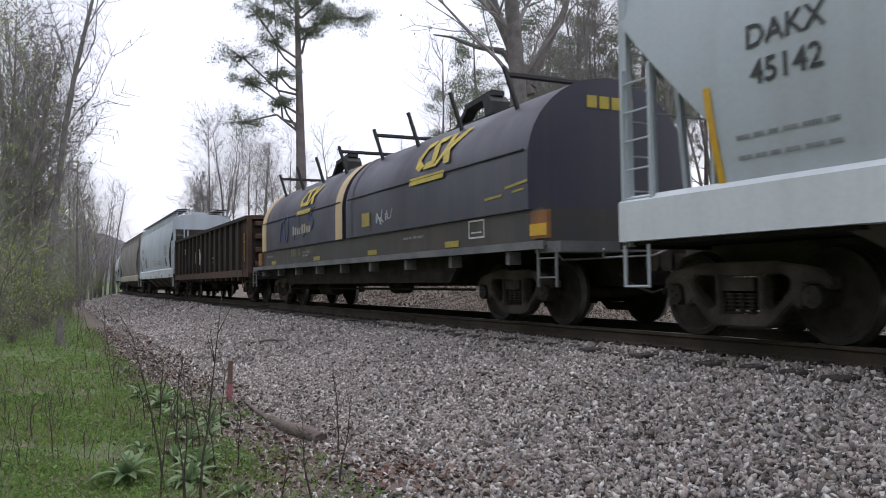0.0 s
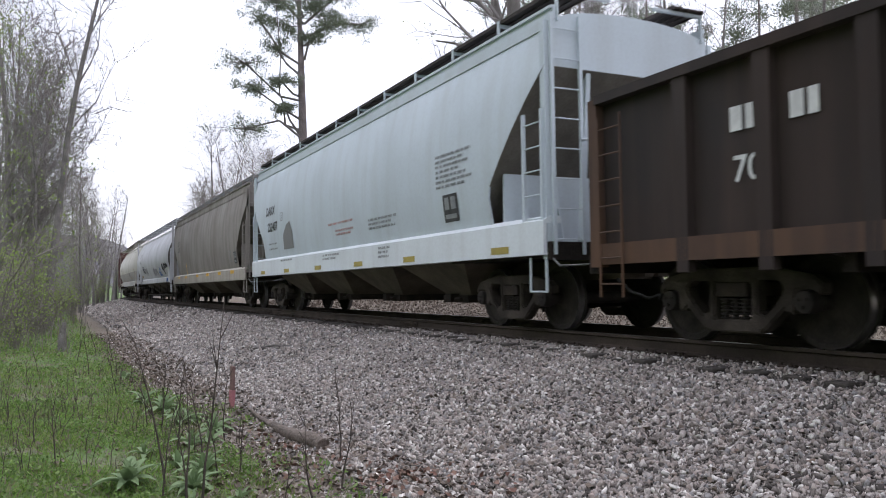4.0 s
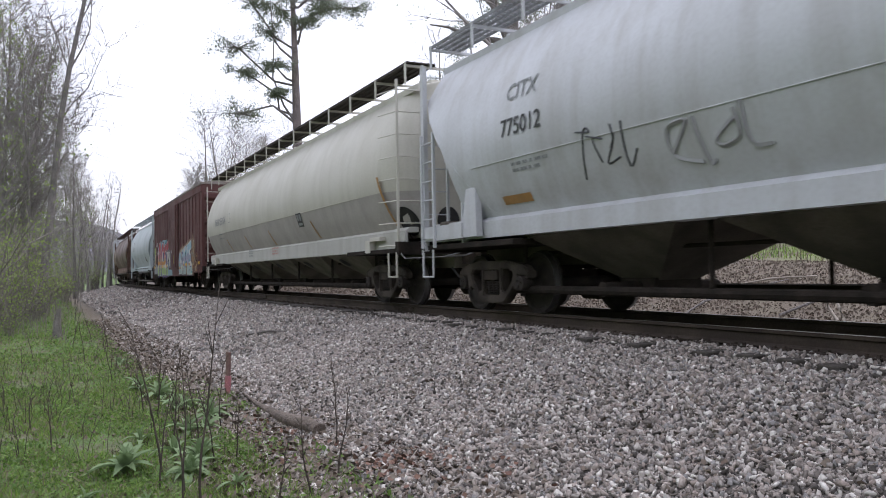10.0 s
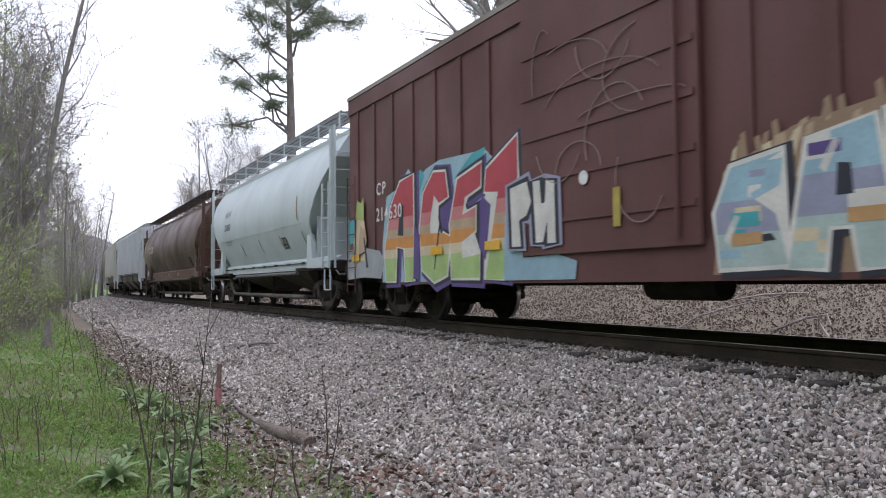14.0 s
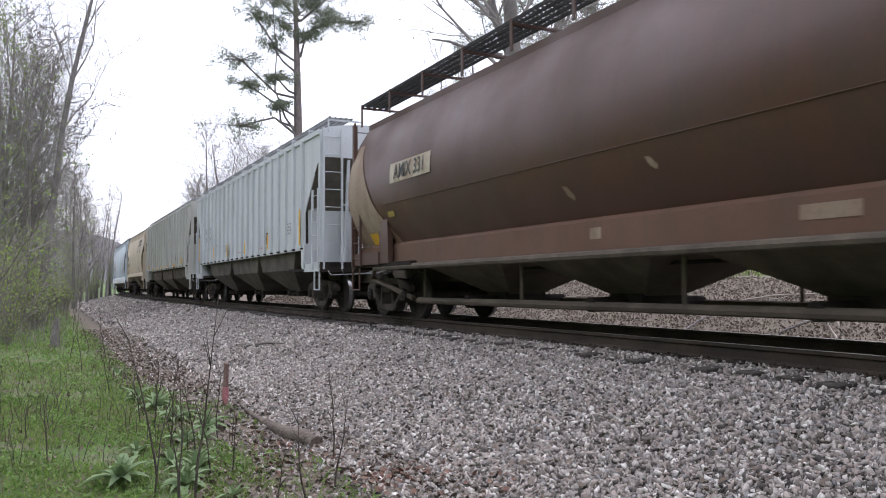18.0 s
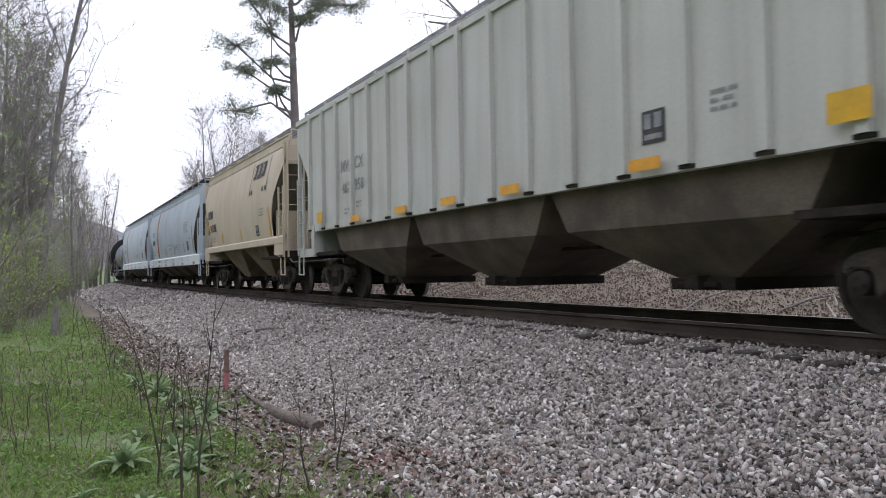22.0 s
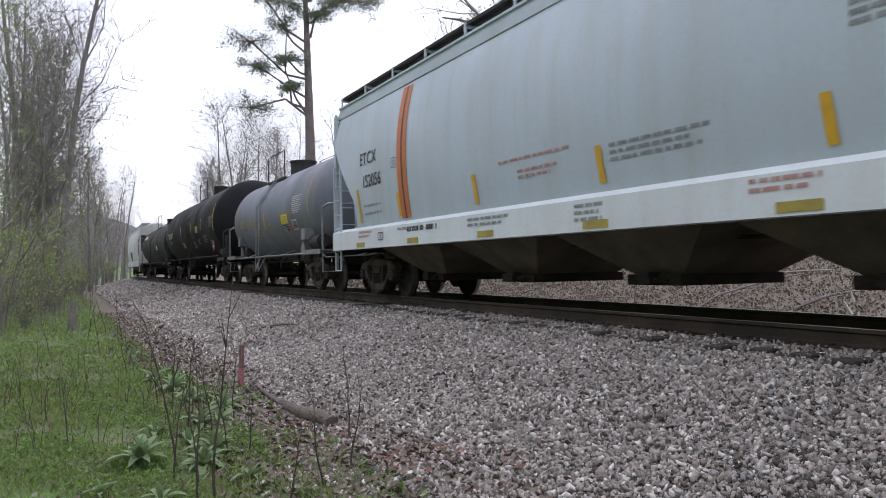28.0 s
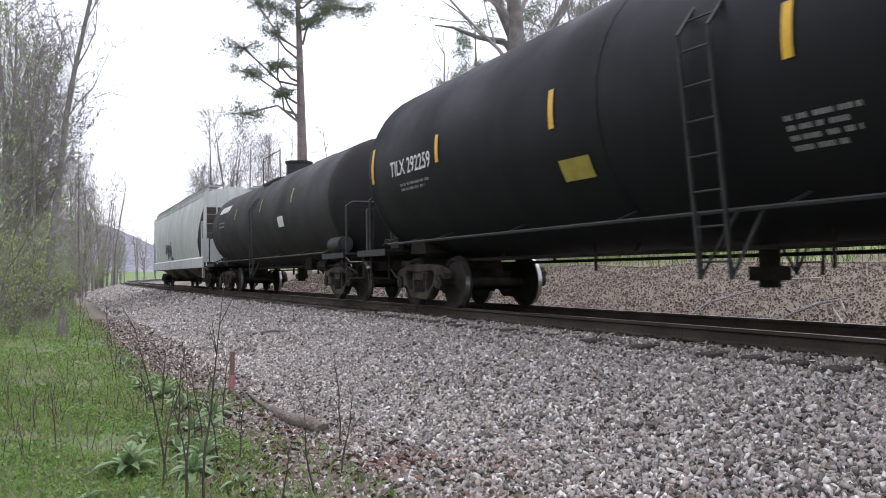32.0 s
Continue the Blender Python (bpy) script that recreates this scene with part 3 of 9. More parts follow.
def hopper(name, label, L, kind, mats, zs=1.25, ze=4.18, zc=4.42, bays=3, sill=(1.05, 1.5), ladder_side="both", board=0.25, posts=0, cutk="arc", baykind="gravity", run=2.3, inset=0.55, postspan=1.15):
    """A covered hopper wagon; L is its length over the couplings' centres. Its near side is -y."""
    car = thing(name, label, "freight wagon", "freight train")
    side = profile_side(kind)
    xe = L / 2 - inset
    z1 = ze - (0.35 if cutk == "upright" else 0.6)

    def slope(x):
        d = x - (xe - run)
        return zs if d <= 0 else zs + (z1 - zs) * min(1.0, d / run)

    def cut(z):
        t = (z - zs) / (z1 - zs)
        if cutk == "upright":
            return xe - 0.62 + 0.55 * t
        if cutk == "arc":
            return xe - 1.5 + (1.45 * max(0.0, (t - 0.3) / 0.7) ** 1.6 if t > 0.3 else 0.10 * (0.3 - t))
        if cutk == "ellipse":
            return xe - 1.25 + 1.2 * (max(0.0, t - 0.25) / 0.75) ** 1.8 - 0.25 * max(0.0, 0.25 - t)
        return xe - 1.22 + 1.17 * max(0.0, (t - 0.42) / 0.58)

    rounded = cutk == "upright"
    hopper_body(car, side, kind, mats, xe, zs, ze, zc, (lambda x: zs) if rounded else slope, cut, z1, rounded)
    P, D = mats["paint"], mats.get("dirty", UNDER)
    F = mats.get("frame", P)
    # side sills
    for s in (-1, 1):
        bm = bmesh.new()
        w = 1.56 if kind != "round" else 1.33
        if kind != "flat":
            chan = [(w - 0.28, sill[1] + 0.07), (w - 0.1, sill[1] + 0.07), (w, sill[1]), (w, sill[0]), (w - 0.3, sill[0]), (w - 0.3, sill[0] + 0.03), (w - 0.05, sill[0] + 0.03), (w - 0.05, sill[1] - 0.03), (w - 0.28, sill[1] - 0.03)]
            bridge(bm, *[[bm.verts.new((x, s * y, z)) for y, z in chan] for x in (-xe, xe)])
            bm.verts.ensure_lookup_table()
            bm.faces.new(bm.verts[:9])
            bm.faces.new(bm.verts[9:])
            bmesh.ops.recalc_face_normals(bm, faces=bm.faces)
        else:
            box(bm, -xe + 1.2, xe - 1.2, min(s * 1.52, s * 1.4), max(s * 1.52, s * 1.4), zs - 0.06, zs + 0.1)
            for e in (-1, 1):
                a, b = sorted((e * (xe - 1.3), e * xe))
                box(bm, a, b, min(s * 1.5, s * 1.42), max(s * 1.5, s * 1.42), 1.0, 1.2)
                a, b = sorted((e * (xe - 1.42), e * (xe - 1.22)))
                box(bm, a, b, min(s * 1.52, s * 1.3), max(s * 1.52, s * 1.3), 1.08, zs + 0.1)
        part("side_sill", bm, mats.get("sill", F), car)
        bm = bmesh.new()
        we = side(ze)
        box(bm, -xe, xe, min(s * (we - 0.02), s * (we + 0.04)), max(s * (we - 0.02), s * (we + 0.04)), ze - 0.06, ze + 0.06)
        if kind == "arc":
            box(bm, -xe, xe, min(s * (we - 0.06), s * (we + 0.015)), max(s * (we - 0.06), s * (we + 0.015)), ze + 0.05, ze + 0.125)
            box(bm, -xe, xe, min(s * (we - 0.08), s * (we - 0.01)), max(s * (we - 0.08), s * (we - 0.01)), ze + 0.115, ze + 0.205)
            box(bm, -xe, xe, min(s * (we - 0.06), s * (we + 0.025)), max(s * (we - 0.06), s * (we + 0.025)), ze + 0.195, ze + 0.235)
        part("top_chord", bm, F, car)
    # exterior posts on ribbed cars
    if posts:
        for s in (-1, 1):
            for i in range(posts):
                x = -(xe - postspan) + 2 * (xe - postspan) * i / (posts - 1)
                bm = bmesh.new()
                y0, y1 = sorted((s * 1.498, s * 1.575))
                prism(bm, [(x - 0.06, zs), (x + 0.06, zs), (x + 0.06, ze), (x - 0.06, ze)], y0, y1)
                bmesh.ops.recalc_face_normals(bm, faces=bm.faces)
                part("side_post", bm, P, car)
        for i in range(posts):
            x = -(xe - postspan) + 2 * (xe - postspan) * i / (posts - 1)
            bm = bmesh.new()
            box(bm, x - 0.1, x + 0.1, -1.56, -1.49, zs - 0.045, zs - 0.004)
            part("bolt_tab", bm, UNDER, car)
        for e in (-1, 1):
            for s in (-1, 1):
                bm = bmesh.new()
                xx = xe - 1.32
                prism(bm, [(e * (xx - 0.12), zs + 0.1), (e * (xx + 0.16), zs + 0.1), (e * (xx + 0.1), zs - 0.5), (e * (xx - 0.08), zs - 0.5)], *sorted((s * 1.54, s * 1.5)))
                bmesh.ops.recalc_face_normals(bm, faces=bm.faces)
                part("bracket_plate", bm, P, car)
    # ends: bulkhead, platform, posts, ladders, steps
    if cutk != "upright":
        for e in (-1, 1):
            bm = bmesh.new()
            xb = xe - 1.3
            box(bm, *sorted((e * xb, e * (xb + 0.04))), -1.4, 1.4, 1.1, slope(xb) + 0.03)
            bulk = part("end_bulkhead", bm, P, car)
            for y in (-0.55, 0.6):
                bm = bmesh.new()
                prism(bm, [(e * (xb + 0.04), 1.1), (e * (xb + 0.34), 1.1), (e * (xb + 0.1), slope(xb) - 0.1), (e * (xb + 0.04), slope(xb) - 0.1)], y, y + 0.03)
                bmesh.ops.recalc_face_normals(bm, faces=bm.faces)
                part("gusset", bm, P, bulk)
    for e in (-1, 1):
        bm = bmesh.new()
        a, b = sorted((e * (xe - 2.9), e * (xe + 0.02)))
        box(bm, a, b, -1.45, 1.45, 1.02, 1.1)
        a, b = sorted((e * (xe - 0.1), e * (xe + 0.06)))
        box(bm, a, b, -1.5, 1.5, 0.98, 1.22)
        part("end_platform", bm, UNDER, car)
        for y in () if rounded else (-0.75, 0.75):
            for p, q, r in (((xe - 0.3, y, 1.1), (xe - 0.05, y, z1 + 0.15), 0.05),):
                bm = bmesh.new()
                rod(bm, (e * p[0], p[1], p[2]), (e * q[0], q[1], q[2]), r, 4)
                part("end_brace", bm, F, car)
        for s in (-1, 1):
            bm = bmesh.new()
            cx = e * (xe - 0.02)
            a, b = sorted((cx - e * 0.09, cx + e * 0.02))
            if rounded:
                for i in range(8):
                    zz = 1.15 + 0.42 * i
                    pipe(bm, [(e * (xe - 0.62), s * 1.6, zz), (cx, s * 1.48, zz), (e * (xe + 0.05), s * 0.85, zz)], 0.013, 5)
                    part("rung", bm, F, car)
                    bm = bmesh.new()
                rod(bm, (cx, s * 1.46, 1.0), (cx, s * 1.46, ze + 0.1), 0.03, 4)
            else:
                box(bm, a, b, min(s * 1.5, s * 1.42), max(s * 1.5, s * 1.42), 1.0, ze + 0.02)
            part("corner_post", bm, F, car)
            if not rounded:
                ladder("side_ladder", car, (e * (xe - 0.52), s * 1.52, 1.05), (e * (xe - 0.52), s * 1.52, 3.0), (e * 0.46, 0, 0), 6, F)
            else:
                bm = bmesh.new()
                # bracket box above the truck, in front of the dark bolster
                box(bm, *sorted((e * (xe - 1.5), e * (xe - 0.95))), min(s * 1.46, s * 1.3), max(s * 1.46, s * 1.3), 1.28, 1.36)
                box(bm, *sorted((e * (xe - 1.75), e * (xe - 1.5))), min(s * 1.47, s * 1.2), max(s * 1.47, s * 1.2), 1.05, 1.3)
                part("step_bracket", bm, F, car)
            bm = bmesh.new()
            pipe(bm, [(e * (xe - 0.03), s * 1.5, 1.02), (e * (xe - 0.03), s * 1.5, 0.56), (e * (xe - 0.42), s * 1.5, 0.56), (e * (xe - 0.42), s * 1.5, 1.02)], 0.022, 4)
            part("sill_step", bm, F, car)
            if s == -1 and not rounded:
                ladder("end_ladder", car, (e * (xe + 0.06), s * 1.42, 1.05), (e * (xe + 0.06), s * 1.42, ze + 0.1), (0, 0.46, 0), 8, F)
        bm = bmesh.new()
        rod(bm, (e * (xe + 0.1), -1.0, 2.6), (e * (xe + 0.1), 1.4, 2.6), 0.015, 6)
        part("grab_iron", bm, F, car)
    bm = bmesh.new()
    rod(bm, (xe + 0.14, 0.45, 2.1), (xe + 0.17, 0.45, 2.1), 0.26, 20)
    rod(bm, (xe - 0.3, 0.45, 2.1), (xe + 0.14, 0.45, 2.1), 0.03, 6)
    box(bm, xe - 0.35, xe - 0.1, 0.3, 0.6, 1.8, 2.3)
    part("hand_brake", bm, F, car)
    bm = bmesh.new()
    rod(bm, (-xe + 0.75, -0.95, 1.36), (-xe + 0.75, 0.1, 1.36), 0.2, 14)
    part("air_reservoir", bm, D, car)
    bm = bmesh.new()
    box(bm, -xe + 0.25, -xe + 0.55, -1.3, -1.0, 1.12, 1.5)
    bmesh.ops.bevel(bm, geom=list(bm.edges), offset=0.03, segments=1, affect="EDGES")
    part("control_valve", bm, D, car)
    if rounded:
        for e in (-1, 1):
            # dark openings in the end skirt: one on each rounded corner, two in the flat middle
            for d, f in ((0.26, -1), (0.26, 1), (0.0, -0.35), (0.0, 0.35)):
                bm = bmesh.new()
                loop = []
                for i in range(20):
                    t = 2 * math.pi * i / 20
                    z = 1.62 + 0.28 * math.sin(t)
                    if d:
                        dd = d + 0.17 * math.cos(t)
                        y = f * (side(z) * corner(dd) + 0.012)
                        loop.append((e * (xe - dd + 0.012), y, z))
                    else:
                        loop.append((e * (xe + 0.012), f * 1.2 + 0.24 * math.cos(t), z))
                bm.faces.new([bm.verts.new(p) for p in loop])
                part("access_hole", bm, BLACK, car, "dark oval access hole in the end skirt")
    if kind == "round":
        for s in (-1, 1):
            bm = bmesh.new()
            rod(bm, (-xe + 1.9, s * side(2.205), 2.205), (xe - 1.9, s * side(2.205), 2.205), 0.007, 6)
            part("weld_seam", bm, P, car)
    if kind == "round" and not rounded:
        for e in (-1, 1):
            for s in (-1, 1):
                bm = bmesh.new()
                x0 = xe - 1.75
                prism(bm, [(e * (x0 - 0.14), sill[0] + 0.03), (e * (x0 + 0.34), sill[0] + 0.03), (e * (x0 + 0.3), sill[1] + 0.08), (e * (x0 + 0.16), sill[1] + 0.62), (e * (x0 - 0.1), sill[1] + 0.62)], *sorted((s * 1.47, s * 1.36)))
                bmesh.ops.recalc_face_normals(bm, faces=bm.faces)
                part("end_shield", bm, F, car, "upright stiffener plate above the truck")
                bm = bmesh.new()
                box(bm, *sorted((e * (xe - 1.45), e * (xe + 0.02))), min(s * 1.5, s * 1.4), max(s * 1.5, s * 1.4), sill[0] + 0.02, sill[0] + 0.26)
                part("end_sill", bm, F, car)
    # roof: running boards and hatches
    zr = zc + board
    bm = bmesh.new()
    for s in (-1, 1):
        yb = s * 0.98
        for y in (yb - 0.28, yb - 0.14, yb, yb + 0.14, yb + 0.28):
            box(bm, -xe - 0.1, xe + 0.1, y - 0.012, y + 0.012, zr - 0.05, zr)
        if mats.get("board") == WALKWAY:
            box(bm, -xe - 0.1, xe + 0.1, yb - 0.27, yb + 0.27, zr - 0.03, zr - 0.012)
        nx = int(2 * xe / 0.11)
        for i in range(nx + 1):
            x = -xe + 2 * xe * i / nx
            box(bm, x - 0.01, x + 0.01, yb - 0.3, yb + 0.3, zr - 0.03, zr - 0.004)
    part("running_board", bm, mats.get("board", GALV), car, "steel grating walkway along the roof")
    bm = bmesh.new()
    nb = int(2 * xe / 1.5)
    for s in (-1, 1):
        for i in range(nb + 1):
            x = -xe + 2 * xe * i / nb
            box(bm, x - 0.03, x + 0.03, s * 1.28 - 0.012, s * 1.28 + 0.012, ze + 0.02, zr)
            box(bm, x - 0.03, x + 0.03, min(s * 0.4, s * 1.28), max(s * 0.4, s * 1.28), zr - 0.09, zr - 0.05)
    part("board_bracket", bm, F, car)["kind"] = "stuff"
    bm = bmesh.new()
    box(bm, -xe + 0.8, xe - 0.8, -0.35, 0.35, zc - 0.03, zc + 0.13)
    nh = int(xe * 2 / 1.4)
    for i in range(nh):
        x = -xe + 1.2 + (2 * xe - 2.4) * i / max(1, nh - 1)
        box(bm, x - 0.04, x + 0.04, -0.42, 0.42, zc + 0.05, zc + 0.19)
    part("roof_hatch", bm, F, car)
    # hopper bays below
    span = 2 * (xe - 2.45)
    bw = span / bays
    zo = 0.42
    for i in range(bays):
        x0, x1 = -span / 2 + bw * i, -span / 2 + bw * (i + 1)
        xm = (x0 + x1) / 2
        bm = bmesh.new()
        bt = 1.22 if kind == "round" else 1.38
        top = [(x0 + 0.02, -bt), (x1 - 0.02, -bt), (x1 - 0.02, bt), (x0 + 0.02, bt)]
        ow = 0.42 if baykind == "gravity" else 0.3
        od = 0.75 if baykind == "gravity" else 0.3
        low = [(xm - ow, -od), (xm + ow, -od), (xm + ow, od), (xm - ow, od)]
        a = [bm.verts.new((x, y, zs + 0.02)) for x, y in top]
        m = [bm.verts.new((x * 0.8 + xx * 0.2, y * 0.93 + yy * 0.07, sill[0] - 0.02)) for (x, y), (xx, yy) in zip(top, low)]
        b = [bm.verts.new((x, y, zo + 0.06)) for x, y in low]
        bridge(bm, a, m)
        bridge(bm, m, b)
        bm.faces.new(a)
        bm.faces.new(b[::-1])
        bmesh.ops.recalc_face_normals(bm, faces=bm.faces)
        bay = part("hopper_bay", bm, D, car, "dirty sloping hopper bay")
        if rounded:
            for s in (-1, 1):
                bm = bmesh.new()
                bm.faces.new([bm.verts.new((xm - 0.45 + 0.2 * math.cos(t), s * (0.98 + 0.13 * math.sin(t)), 0.9 + 0.085 * math.sin(t))) for t in [2 * math.pi * q / 16 for q in range(16)]])
                part("vent_opening", bm, BLACK, bay, "dark oval opening in the bay")
        bm = bmesh.new()
        if baykind == "gravity":
            box(bm, xm - 0.48, xm + 0.48, -0.85, 0.85, zo - 0.06, zo + 0.07)
            box(bm, xm - 0.1, xm + 0.1, -1.0, -0.82, zo - 0.04, zo + 0.1)
            rod(bm, (xm - 0.3, -0.9, zo), (xm + 0.3, -0.9, zo), 0.035, 6)
        else:
            rod(bm, (xm, -0.98, zo - 0.04), (xm, 0.98, zo - 0.04), 0.1, 12)
            box(bm, xm - 0.32, xm + 0.32, -0.4, 0.4, zo - 0.05, zo + 0.1)
        part("outlet_gate", bm, UNDER, car)
    if baykind == "pneumatic":
        bm = bmesh.new()
        for y in (-0.95, 0.95):
            pipe(bm, [(-span / 2 - 0.3, y, 0.36), (span / 2 + 0.3, y, 0.36)], 0.06, 8)
            for i in range(bays + 1):
                x = -span / 2 + bw * i
                rod(bm, (x, y, 0.36), (x, y, sill[0]), 0.03, 6)
        part("unloading_pipe", bm, mats.get("pipe", UNDER), car)
    bm = bmesh.new()
    rod(bm, (-xe + 2.5, -0.6, 0.9), (xe - 2.5, -0.6, 0.9), 0.025, 6)
    part("brake_pipe", bm, UNDER, car)
    car_running_gear(car, L, D)
    return car, side, xe


CARS = {}


def livery(tag, base, grime, amount=0.5, streak=0.5, rough=0.5, **kw):
    m = {"paint": paint("paint_" + tag, base, grime, amount, rough, streak)}
    m.update(kw)
    return m


def mark_reflectors(car, side_y, xs_, z, w=0.5, h=0.1, mat=YELLOW):
    for x in xs_:
        bm = bmesh.new()
        box(bm, x - w / 2, x + w / 2, -side_y - 0.008, -side_y - 0.002, z, z + h)
        part("reflector", bm, mat, car, "yellow reflective strip")


def stripe(car, name, x, z0, z1, w, side, mat, lean=0.0, label=""):
    bm = bmesh.new()
    band(bm, x, x + w, z0, z1, side, 0.012, lean)
    return part(name, bm, mat, car, label)


def small_print(car, spots, side, mat=GREYINK):
    for x, z, w, n in spots:
        bm = bmesh.new()
        bars(bm, x, z, w, n, side)
        part("stencil", bm, mat, car)["kind"] = "stuff"


def data_plate(car, x, z, w, h, side, mat=INK):
    bm = bmesh.new()
    band(bm, x, x + w, z, z + h, side, 0.01, steps=2)
    part("data_panel", bm, mat, car)
    bm = bmesh.new()
    for a, b in ((0.12, 0.42), (0.55, 0.88)):
        band(bm, x + w * a, x + w * b, z + h * 0.45, z + h * 0.9, side, 0.016, steps=1)
    band(bm, x + w * 0.12, x + w * 0.88, z + h * 0.12, z + h * 0.28, side, 0.016, steps=1)
    part("data_panel_print", bm, GREYINK, car)


def stencil_box(car, x, z, w, h, side, mat=GREYINK, t=0.02):
    """A small stencilled frame with a mark in it."""
    bm = bmesh.new()
    for x0, x1, z0, z1 in ((x, x + w, z, z + t), (x, x + w, z + h - t, z + h), (x, x + t, z + t, z + h - t), (x + w - t, x + w, z + t, z + h - t), (x + w * 0.36, x + w * 0.64, z + h * 0.3, z + h * 0.42), (x + w * 0.36, x + w * 0.64, z + h * 0.58, z + h * 0.7)):
        band(bm, x0, x1, z0, z1, side, 0.01, steps=1)
    part("stencil", bm, mat, car, "small stencilled frame")


DIRT = (0.09, 0.075, 0.062)
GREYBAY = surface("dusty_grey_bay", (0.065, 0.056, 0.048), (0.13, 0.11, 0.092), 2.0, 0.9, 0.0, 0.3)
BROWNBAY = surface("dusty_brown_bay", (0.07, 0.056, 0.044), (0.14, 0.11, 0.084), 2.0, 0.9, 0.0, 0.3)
WHITESILL = paint("paint_white_sill", (0.71, 0.76, 0.79), (0.46, 0.46, 0.45), 0.35, 0.45, 0.25)

# -- grey hopper with a white sill, first to leave --
m = livery("silver_grey", (0.48, 0.53, 0.57), (0.33, 0.34, 0.34), 0.35, 0.3, sill=WHITESILL, dirty=GREYBAY, board=WALKWAY)
car, side, xe = hopper("covered_hopper", "light grey covered hopper wagon with white side sill", 18.4, "arc", m, bays=4, sill=(1.06, 1.5), inset=0.92)
CARS["a"] = (car, 177.0)
writing("reporting_mark", "DAKX", -5.95, 2.84, 0.31, INK, car, side)
writing("car_number", "45142", -5.94, 2.5, 0.31, INK, car, side)
small_print(car, [(-6.55, 1.93, 1.1, 1), (-6.55, 1.74, 1.1, 1)], side)
stripe(car, "reflector", -6.84, 1.56, 2.5, 0.09, side, YELLOW, -0.08)

def flowing(pts, k=5):
    """A smooth curve through the points."""
    out = []
    for i in range(len(pts) - 1):
        a, b, c, d = pts[max(0, i - 1)], pts[i], pts[i + 1], pts[min(len(pts) - 1, i + 2)]
        for j in range(k):
            t = j / k
            out.append(tuple(0.5 * (2 * b[m] + (c[m] - a[m]) * t + (2 * a[m] - 5 * b[m] + 4 * c[m] - d[m]) * t * t + (3 * b[m] - a[m] - 3 * c[m] + d[m]) * t ** 3) for m in (0, 1)))
    return out + [pts[-1]]


